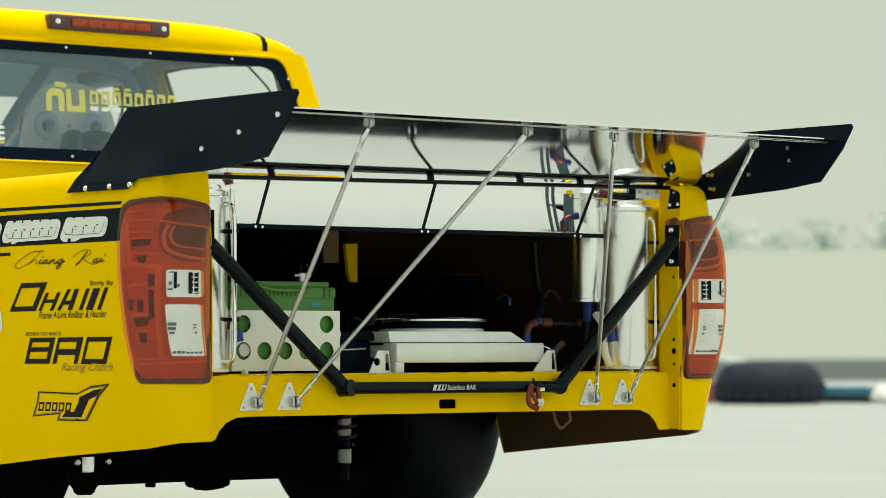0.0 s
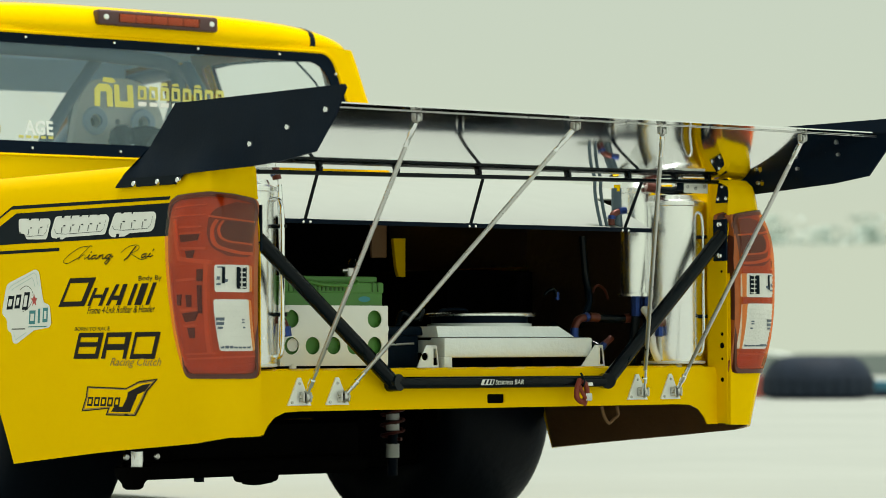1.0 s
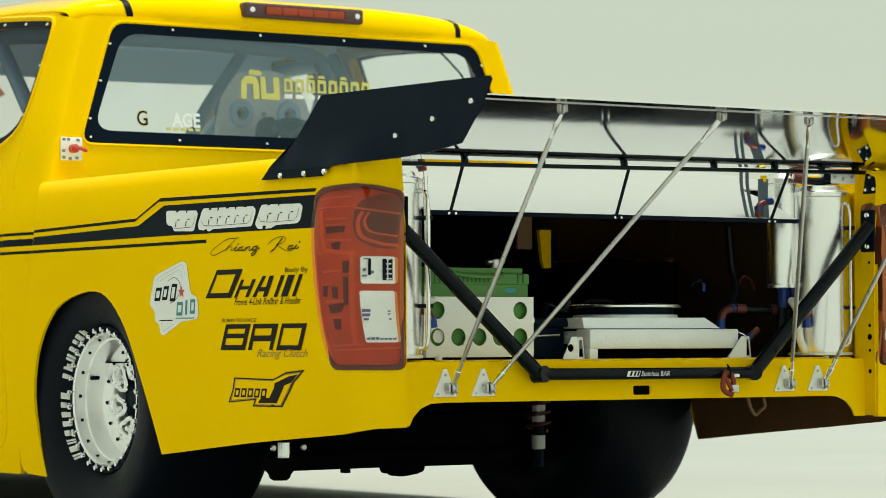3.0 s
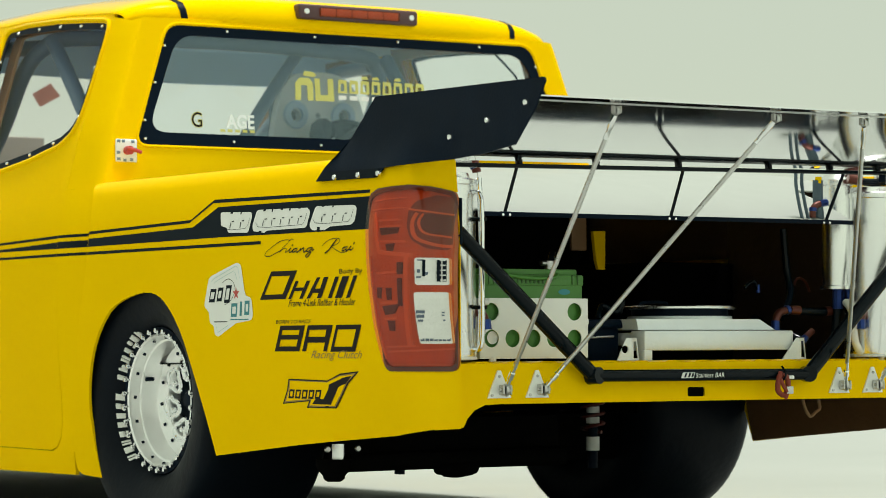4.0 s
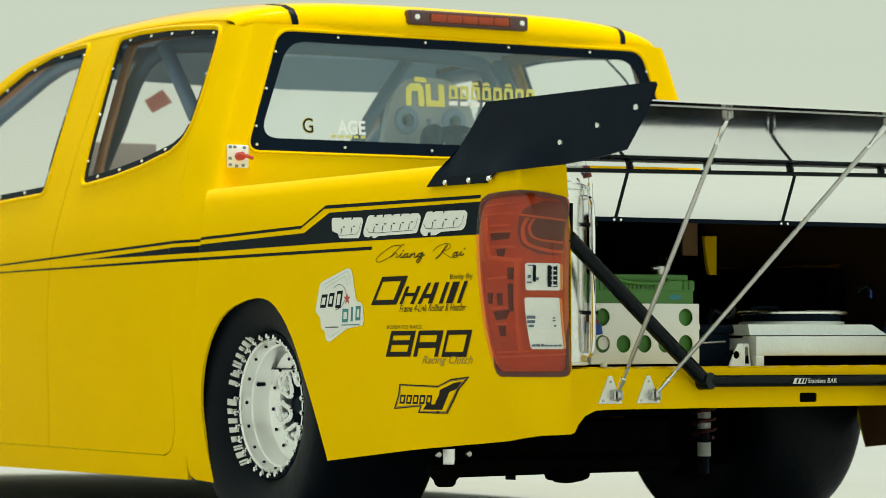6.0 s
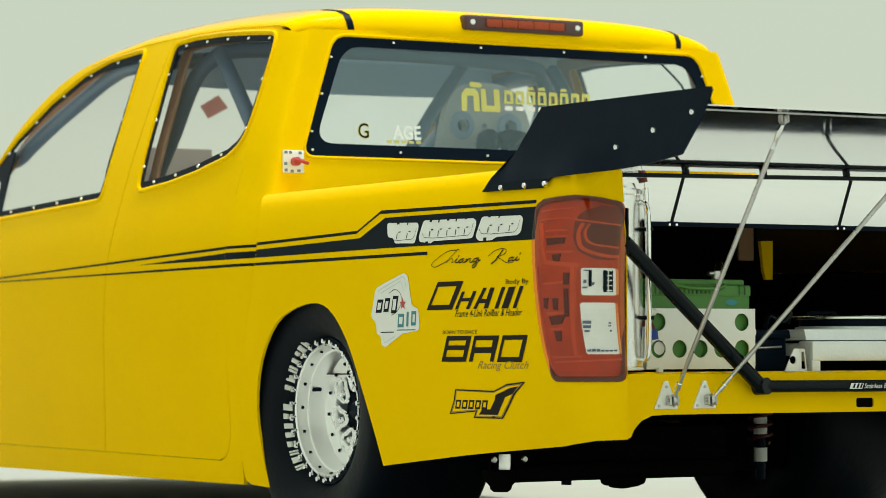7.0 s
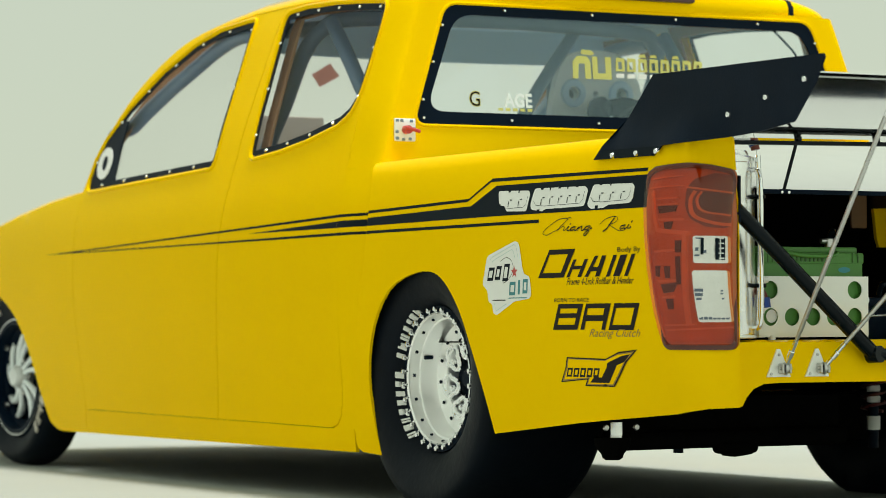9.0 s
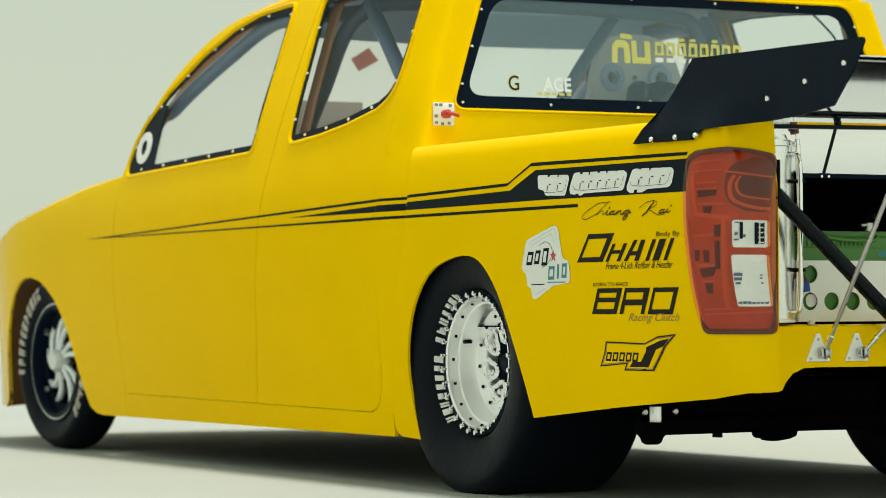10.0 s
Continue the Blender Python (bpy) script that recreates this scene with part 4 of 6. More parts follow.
def build_stickers(flip):
    def word(text, u0, u1, v0, v1, mat, owner, shear=0.0, bold=0.0):
        bm = lettering(text, (u0, u1, v0, v1), bed_point, shear, 0.0016, False, bold) if not flip else lettering(text, (u1, u0, v0, v1), bed_point, -shear, 0.0016, False, bold)
        if flip:
            bmesh.ops.scale(bm, vec=(-1, 1, 1), verts=bm.verts[:])
            bmesh.ops.reverse_faces(bm, faces=bm.faces[:])
        return part("lettering", bm, mat, owner)
    # white block-letter shop sign on the stripe, as plain shapes
    blocks = ([(-0.804, 0.833), (-0.648, 0.828), (-0.640, 0.818), (-0.650, 0.780), (-0.656, 0.776), (-0.753, 0.779), (-0.763, 0.793), (-0.792, 0.796)], [(-0.620, 0.832), (-0.378, 0.828), (-0.364, 0.821), (-0.362, 0.812), (-0.372, 0.779), (-0.558, 0.778), (-0.573, 0.773), (-0.628, 0.779), (-0.634, 0.792)], [(-0.339, 0.830), (-0.163, 0.826), (-0.149, 0.819), (-0.153, 0.787), (-0.167, 0.779), (-0.261, 0.778), (-0.284, 0.771), (-0.343, 0.771), (-0.360, 0.782)])
    shop = decal("shop_sign", fillet(blocks[0], 0.010), DECAL_WHITE, truck, flip, (), 0.0015, bed_point, "white block-shaped shop sign on the black stripe")
    for loop in blocks[1:]:
        decal("sign_block", fillet(loop, 0.010), DECAL_WHITE, shop, flip, (), 0.0015)
    for u0, u1, n in ((-0.788, -0.656, 2), (-0.618, -0.382, 5), (-0.345, -0.170, 3)):
        low = [(u0, 0.800), (u0 + 0.012, 0.789), (u0 + 0.055, 0.786), (u1 - 0.012, 0.787), (u1, 0.795), (u1 + 0.006, 0.815)]
        decal("sign_line", ribbon(low, 0.0011), DECAL_BLACK, shop, flip, (), 0.0020)
        for k in range(n):
            a = u0 + (u1 - u0) * (k + 0.8) / (n + 0.6)
            decal("sign_gap", slant(a, a + 0.003, 0.790, 0.804, 0.0015), DECAL_BLACK, shop, flip, (), 0.0020)
            decal("sign_gap", slant(a + 0.008, a + 0.018, 0.806, 0.8085, 0.001), DECAL_BLACK, shop, flip, (), 0.0020)
            decal("sign_gap", slant(a - 0.004, a + (0.002 if k % 2 else 0.008), 0.824 if k % 2 else 0.827, 0.836, 0.0015), DECAL_BLACK, shop, flip, (), 0.0020)
            if k % 2 == 0:
                decal("sign_gap", slant(a - 0.016, a - 0.002, 0.770, 0.7785, 0.0010), DECAL_BLACK, shop, flip, (), 0.0020)
    # town name in brush script
    town = None
    for pts, wide in (([(-0.443, 0.749), (-0.457, 0.752), (-0.488, 0.750), (-0.523, 0.739), (-0.554, 0.726), (-0.563, 0.717), (-0.544, 0.713), (-0.513, 0.720), (-0.486, 0.727)], 0.0017),
                      ([(-0.429, 0.751), (-0.440, 0.753), (-0.455, 0.744), (-0.482, 0.731), (-0.494, 0.721), (-0.484, 0.727), (-0.468, 0.732), (-0.460, 0.729), (-0.466, 0.722), (-0.457, 0.723), (-0.439, 0.732)], 0.0017),
                      ([(-0.439, 0.732), (-0.448, 0.724), (-0.440, 0.721), (-0.427, 0.727)], 0.0030),
                      ([(-0.407, 0.730), (-0.425, 0.728), (-0.430, 0.721), (-0.417, 0.723), (-0.407, 0.730), (-0.413, 0.722), (-0.405, 0.721), (-0.392, 0.729)], 0.0030),
                      ([(-0.392, 0.730), (-0.399, 0.720), (-0.391, 0.726), (-0.378, 0.730), (-0.380, 0.722), (-0.373, 0.720), (-0.361, 0.726)], 0.0030),
                      ([(-0.339, 0.730), (-0.358, 0.728), (-0.364, 0.721), (-0.351, 0.722), (-0.338, 0.730), (-0.347, 0.716), (-0.362, 0.707), (-0.368, 0.711), (-0.350, 0.719), (-0.330, 0.725)], 0.0030),
                      ([(-0.228, 0.746), (-0.244, 0.735), (-0.261, 0.722), (-0.280, 0.714)], 0.0036),
                      ([(-0.294, 0.733), (-0.268, 0.744), (-0.237, 0.749), (-0.215, 0.746), (-0.218, 0.738), (-0.238, 0.732), (-0.254, 0.731), (-0.231, 0.722), (-0.205, 0.714), (-0.179, 0.716)], 0.0017),
                      ([(-0.179, 0.727), (-0.197, 0.725), (-0.202, 0.718), (-0.189, 0.720), (-0.178, 0.728), (-0.185, 0.719), (-0.174, 0.720), (-0.162, 0.728)], 0.0030),
                      ([(-0.162, 0.728), (-0.171, 0.721), (-0.161, 0.719), (-0.152, 0.723)], 0.0030), ([(-0.435, 0.736), (-0.430, 0.739)], 0.0036), ([(-0.153, 0.733), (-0.147, 0.736)], 0.0036)):
        line = flow(pts, 4) if len(pts) > 2 else pts
        stroke = decal("brush_stroke" if town else "town_name", ribbon(line, wide), DECAL_INK, town or truck, flip, (), 0.0016, bed_point, "" if town else "dark brush-script town name on yellow paint")
        town = town or stroke
    # oil sticker: white, shield-like
    oil = decal("oil_sticker", fillet([(-0.846, 0.664), (-0.832, 0.671), (-0.701, 0.703), (-0.681, 0.697), (-0.664, 0.630), (-0.658, 0.619), (-0.630, 0.612), (-0.625, 0.568), (-0.634, 0.557), (-0.712, 0.550), (-0.802, 0.517), (-0.822, 0.519), (-0.826, 0.546), (-0.845, 0.550), (-0.847, 0.580), (-0.872, 0.594)], 0.010), DECAL_WHITE, truck, flip, (), 0.0015, bed_point, "white and teal angular oil sticker")
    for pts in ([(-0.830, 0.657), (-0.818, 0.664), (-0.706, 0.694), (-0.695, 0.689), (-0.687, 0.663)], [(-0.818, 0.652), (-0.804, 0.658), (-0.716, 0.682), (-0.708, 0.675), (-0.701, 0.659)], [(-0.814, 0.548), (-0.806, 0.527), (-0.751, 0.545)]):
        decal("sticker_edge", ribbon(pts, 0.0015), DECAL_FAINT, oil, flip, (), 0.0020)
    decal("sticker_swirl", ribbon(flow([(-0.775, 0.653), (-0.745, 0.662), (-0.718, 0.652), (-0.712, 0.630), (-0.735, 0.607), (-0.765, 0.597)]), 0.0015), DECAL_INK, oil, flip, (), 0.0019)
    for u0, u1, v0, v1, ln, mt in ((-0.846, -0.816, 0.604, 0.638, 0.012, DECAL_BLACK), (-0.806, -0.780, 0.606, 0.641, 0.012, DECAL_BLACK), (-0.768, -0.740, 0.602, 0.646, 0.014, DECAL_BLACK), (-0.736, -0.706, 0.566, 0.600, 0.006, DECAL_TEAL), (-0.692, -0.682, 0.568, 0.604, 0.005, DECAL_TEAL), (-0.668, -0.644, 0.570, 0.606, 0.005, DECAL_TEAL), (-0.822, -0.755, 0.553, 0.5555, 0.0, DECAL_INK), (-0.742, -0.650, 0.5580, 0.5605, 0.006, DECAL_TEAL)):
        gap = [slant(u0 + 0.007, u1 - 0.005, v0 + 0.008, v1 - 0.008, ln * 0.6)] if v1 - v0 > 0.03 and u1 - u0 > 0.018 else ()
        decal("sticker_bar", slant(u0, u1, v0, v1, ln), mt, oil, flip, gap, 0.0020)
    star = [(-0.706 + (0.017 if k % 2 == 0 else 0.007) * math.sin(k * math.pi / 5), 0.625 + (0.017 if k % 2 == 0 else 0.007) * math.cos(k * math.pi / 5)) for k in range(10)]
    decal("red_star", star, DECAL_RED, oil, flip, (), 0.0020)
    # angular black name sign: plain slanted frames and strokes
    name = decal("body_shop_sign", slant(-0.589, -0.466, 0.607, 0.676, 0.058), DECAL_INK, truck, flip, [slant(-0.566, -0.478, 0.619, 0.664, 0.036)], 0.0015, bed_point, "angular black body-shop sign of slanted strokes")
    for u0, u1, v0, v1, ln in ((-0.452, -0.438, 0.607, 0.650, 0.036), (-0.428, -0.384, 0.626, 0.634, 0.006), (-0.400, -0.384, 0.607, 0.650, 0.036), (-0.366, -0.350, 0.607, 0.657, 0.050), (-0.338, -0.300, 0.620, 0.630, 0.006), (-0.318, -0.298, 0.607, 0.657, 0.034), (-0.268, -0.252, 0.606, 0.657, 0.036), (-0.236, -0.206, 0.606, 0.657, 0.036), (-0.186, -0.170, 0.606, 0.658, 0.036)):
        decal("sign_stroke", slant(u0, u1, v0, v1, ln), DECAL_INK, name, flip, (), 0.0015)
    word("Body By", -0.214, -0.112, 0.660, 0.675, DECAL_INK, name)
    word("Frame 4-Link Rollbar & Header", -0.452, -0.143, 0.588, 0.605, DECAL_INK, name, 0.45)
    # clutch sign: three plain slanted frames
    brc = decal("clutch_sign", slant(-0.528, -0.412, 0.479, 0.542, 0.034), DECAL_INK, truck, flip, [slant(-0.506, -0.424, 0.491, 0.508, 0.009), slant(-0.492, -0.410, 0.519, 0.531, 0.006)], 0.0015, bed_point, "black sign of three slanted block frames")
    decal("sign_frame", slant(-0.398, -0.284, 0.479, 0.542, 0.034), DECAL_INK, brc, flip, [slant(-0.380, -0.300, 0.479, 0.500, 0.010), slant(-0.366, -0.288, 0.514, 0.531, 0.008)], 0.0015)
    decal("sign_frame", slant(-0.268, -0.156, 0.478, 0.542, 0.034), DECAL_INK, brc, flip, [slant(-0.250, -0.168, 0.490, 0.531, 0.022)], 0.0015)
    word("BORN TO RACE", -0.515, -0.349, 0.547, 0.556, DECAL_INK, brc, 0.2)
    word("Racing Clutch", -0.358, -0.126, 0.456, 0.481, DECAL_OCHRE, brc, 0.5)
    # suspension sign: ochre flag with a black slanted hook shape
    sj = decal("suspension_sign", [(-0.470, 0.412), (-0.290, 0.409), (-0.230, 0.426), (-0.146, 0.432), (-0.200, 0.402), (-0.262, 0.342), (-0.392, 0.342), (-0.380, 0.358), (-0.505, 0.350), (-0.480, 0.385)], DECAL_INK, truck, flip, (), 0.0015, bed_point, "ochre and black flag-shaped suspension sign")
    decal("flag_field", [(-0.465, 0.409), (-0.291, 0.406), (-0.232, 0.422), (-0.160, 0.428), (-0.205, 0.404), (-0.265, 0.345), (-0.384, 0.345), (-0.372, 0.361), (-0.497, 0.353), (-0.474, 0.386)], DECAL_OCHRE, sj, flip, (), 0.0017)
    decal("flag_field", [(-0.462, 0.407), (-0.292, 0.404), (-0.234, 0.419), (-0.172, 0.424), (-0.208, 0.406), (-0.268, 0.348), (-0.378, 0.348), (-0.366, 0.364), (-0.488, 0.357), (-0.468, 0.387)], YELLOW, sj, flip, (), 0.0019)
    decal("hook_shape", [(-0.284, 0.399), (-0.220, 0.416), (-0.180, 0.421), (-0.210, 0.402), (-0.243, 0.394), (-0.282, 0.351), (-0.366, 0.351), (-0.348, 0.364), (-0.312, 0.364), (-0.288, 0.388)], DECAL_INK, sj, flip, (), 0.0021)
    for k in range(5):
        decal("sign_stroke", slant(-0.476 + k * 0.031, -0.451 + k * 0.031, 0.364, 0.386, 0.009), DECAL_INK, sj, flip, [slant(-0.468 + k * 0.031, -0.456 + k * 0.031, 0.369, 0.381, 0.005)], 0.0021)
    word("SUSPENSION RACING", -0.458, -0.302, 0.396, 0.405, DECAL_OCHRE, sj)


# ---- wheels ----
def build_wheel(name, r, width, rim_r, x_out, y, side, slick):
    if slick:
        wall = [(rim_r - 0.006, 0.014), (rim_r + 0.008, 0.012), (rim_r + 0.018, 0.002), (rim_r + 0.026, -0.012), (rim_r + 0.042, -0.024), (rim_r + 0.068, -0.036), (rim_r + 0.096, -0.044), (rim_r + 0.120, -0.0475), (rim_r + 0.140, -0.048), (r - 0.030, -0.046), (r - 0.018, -0.038), (r - 0.008, -0.020), (r - 0.002, 0.006), (r, 0.04)]
    else:
        wall = [(rim_r - 0.006, 0.012), (rim_r + 0.004, 0.004), (rim_r + 0.02, -0.006), (rim_r + 0.034, -0.012), (rim_r + 0.060, -0.020), (r - 0.034, -0.020), (r - 0.022, -0.012), (r - 0.008, 0.008), (r, 0.04)]

    def wall_x(rr):
        for (r0, x0), (r1, x1) in zip(wall, wall[1:]):
            if rr <= r1:
                return x0 + (x1 - x0) * max(0, rr - r0) / (r1 - r0)
        return wall[-1][1]
    bm = lathe(wall + [(r, width - 0.05), (r - 0.006, width - 0.026), (r - 0.022, width - 0.006), (rim_r + (r - rim_r) * 0.5, width + 0.012), (rim_r, width - 0.01), (rim_r - 0.01, width - 0.03)], 96, "x", True)
    up = 0.348 if slick else r - 0.002
    for v in bm.verts:  # the tyre sits flat on the concrete
        v.co.z = max(v.co.z, 0.001 - up)
    w = part(name, bm, RUBBER, truck, "wide black drag slick on a polished deep-dish rim" if slick else "narrow black front racing tyre on a spoked rim", 50)
    w.matrix_basis = pose(x_out, y, up, 0, 0, (0 if slick else 3.5) + (0 if side < 0 else 180))
    dish = 0.112 if slick else 0.035
    if slick:
        barrel = [(rim_r + 0.002, 0.010), (rim_r - 0.003, -0.002), (rim_r - 0.006, -0.004), (rim_r - 0.010, 0.0), (rim_r - 0.010, 0.006), (rim_r - 0.017, 0.028), (rim_r - 0.022, 0.030), (rim_r - 0.024, 0.036), (rim_r - 0.026, 0.074), (rim_r - 0.029, 0.079), (0.100, 0.079), (0.098, 0.084), (0.098, dish + 0.06), (rim_r - 0.03, dish + 0.1), (rim_r + 0.002, width - 0.02)]
    else:
        barrel = [(rim_r + 0.006, 0.004), (rim_r - 0.002, -0.004), (rim_r - 0.005, -0.009), (rim_r - 0.018, -0.008), (rim_r - 0.022, 0.008), (rim_r - 0.023, 0.035), (rim_r - 0.032, 0.040), (rim_r - 0.035, 0.045), (rim_r - 0.046, 0.048), (rim_r - 0.050, dish), (rim_r - 0.052, dish + 0.06), (rim_r - 0.03, dish + 0.1), (rim_r + 0.006, width - 0.02)]
    part("rim", lathe(barrel, 72, "x", False, False), DISH if slick else BLACK, w, "polished deep rim barrel" if slick else "black rim barrel", 30)
    if slick:
        part("beadlock_ring", lathe([(rim_r + 0.014, 0.006), (rim_r + 0.014, -0.001), (rim_r - 0.002, -0.003), (rim_r - 0.003, 0.004)], 72, "x", True), BLACK, w)
        tab = None
        for k in range(30):
            m = Matrix.Rotation(2 * math.pi * k / 30, 4, "X") @ pose(-0.004, 0, rim_r - 0.002)
            if tab is None:
                tab = part("beadlock_bolt", join(box(-0.004, 0.003, -0.003, 0.003, -0.006, 0.004, 0.001, 1), moved(lathe([(0, -0.007), (0.0065, -0.006), (0.008, 0), (0, 0.0)], 12, "x"), pose(-0.003, 0.003, 0.007))), CHROME, w)
                tab.matrix_basis = m
            else:
                share(tab, m)
        for count, rad, dep, off in ((14, 0.131, 0.078, 0.3), (16, rim_r - 0.0125, 0.016, 0.1)):
            dot = None
            for k in range(count):
                m = Matrix.Rotation(2 * math.pi * (k + off) / count, 4, "X") @ pose(dep, 0, rad)
                if dot is None:
                    dot = part("ring_bolt", lathe([(0, -0.004), (0.0045, -0.003), (0.005, 0.003)], 8, "x"), BLACK, w)
                    dot.matrix_basis = m
                else:
                    share(dot, m)
        part("valve_stem", tube([(0.060, 0.147, 0.056), (0.036, 0.143, 0.055)], 0.0055), BLACK, w)
        part("centre_disc", lathe([(0, 0.116), (0.097, 0.116), (0.097, 0.124), (0, 0.124)], 48, "x"), BLACK, w)
        part("hub", lathe([(0, 0.080), (0.018, 0.081), (0.024, 0.088), (0.026, 0.110), (0.034, 0.115)], 28, "x"), BLACK, w)
        for k in range(7):
            loop = []
            for q in range(21):
                g = 2 * math.pi * q / 20
                rad, tan = 0.086 + 0.030 * math.cos(g), 0.028 * math.sin(g) * (1.1 if math.cos(g) > 0 else 0.75) + 0.006 * math.cos(g)
                loop.append((0.082 + 0.010 * (1 - math.cos(g)) / 2, rad, tan))
            m = Matrix.Rotation(radians(36 + 360 * k / 7), 4, "X")
            part("window_rim", moved(tube(loop, 0.0078, 10, False, False), m), CHROME, w)
            part("lug_nut", moved(lathe([(0.006, -0.026), (0.009, -0.022), (0.010, 0.012), (0, 0.012)], 8, "x"), m @ pose(0.104, 0.084, -0.006)), CHROME, w)
    else:
        part("hub", lathe([(0, dish - 0.05), (0.022, dish - 0.05), (0.030, dish - 0.040), (0.032, dish + 0.01), (0.042, dish + 0.012), (0.046, dish + 0.05)], 32, "x"), CHROME, w)
    n = 0 if slick else 5
    if not slick:
        part("rim_lip", lathe([(rim_r + 0.002, -0.002), (rim_r + 0.002, -0.007), (rim_r - 0.004, -0.006), (rim_r - 0.005, -0.001)], 64, "x", True), STEEL, w)
        part("hub_cap", lathe([(0, dish - 0.056), (0.030, dish - 0.052), (0.040, dish - 0.036), (0.042, dish + 0.01)], 28, "x"), SILVER, w)
    for k in range(n):
        for o in (-12, 12):
            a = radians(360 * k / n + o)
            R = rim_r - 0.040
            pts = []
            for q in range(7):
                f = q / 6
                aa = a + radians(o * 0.3 * f + 30 * f * f)
                rr = 0.036 + (R - 0.036) * f
                pts.append((dish - 0.020 + 0.030 * f, rr * math.cos(aa), rr * math.sin(aa)))
            part("spoke", tube(pts, [0.010, 0.009, 0.010, 0.012, 0.013, 0.013, 0.009], 10, False), CAST, w)
        a = radians(360 * (k + 0.5) / n)
        part("lug_nut", moved(lathe([(0.008, -0.016), (0.010, 0), (0.010, 0.012), (0, 0.012)], 8, "x"), pose(dish - 0.004, 0.060 * math.cos(a), 0.060 * math.sin(a))), STEEL, w)
        part("rim_bolt", moved(lathe([(0, -0.012), (0.010, -0.010), (0.012, 0)], 10, "x"), pose(dish - 0.006, (rim_r - 0.030) * math.cos(a), (rim_r - 0.030) * math.sin(a))), STEEL, w)
    part("wheel_back", lathe([(0.0, dish + 0.07), (rim_r - 0.05, dish + 0.07), (rim_r - 0.05, dish + 0.09), (0, dish + 0.09)], 32, "x"), DARK, w)
    # white raised sidewall lettering as plain bars
    rl = rim_r + (0.012 if slick else 0.040)
    h = 0.018 if slick else 0.040
    arcs = [(14, 42), (-52, 46), (172, 5), (192, 11)] if slick else [(-12, 62), (128, 40), (186, 30)]
    rl_rnd = random.Random(11)
    for start, count in arcs:
        a0 = float(start)
        while a0 < start + count * 1.2:
            wide = rl_rnd.uniform(3.4, 5.4)
            lean = 1.1
            strokes = rl_rnd.choice(((0, 1, 0, 1), (0, 0.40, 0, 1, 0.62, 1, 0, 1), (0, 1, 0, 0.40, 0.1, 1, 0.60, 1), (0, 0.34, 0, 1, 0.34, 1, 0.28, 0.72), (0.1, 0.9, 0.1, 1)))
            bm = bmesh.new()
            for q in range(0, len(strokes), 4):
                f0, f1, h0, h1 = strokes[q:q + 4]
                vs = []
                for dep in (0.002, 0.008):
                    for fa, fh in ((f0, h0), (f1, h0), (f1, h1), (f0, h1)):
                        rr, aa = rl + h * fh, radians(a0 + wide * fa + lean * fh)
                        xx = wall_x(rr)
                        vs.append(bm.verts.new((xx - 0.008 + dep, rr * math.cos(aa), rr * math.sin(aa))))
                bm.faces.new(vs[:4])
                for i in range(4):
                    bm.faces.new((vs[i], vs[(i + 1) % 4], vs[4 + (i + 1) % 4], vs[4 + i]))
            bmesh.ops.recalc_face_normals(bm, faces=bm.faces[:])
            part("sidewall_bar", bm, DECAL_WHITE if slick else TYRE_CREAM, w)
            a0 += wide + rl_rnd.uniform(2.2, 3.4)
    return w


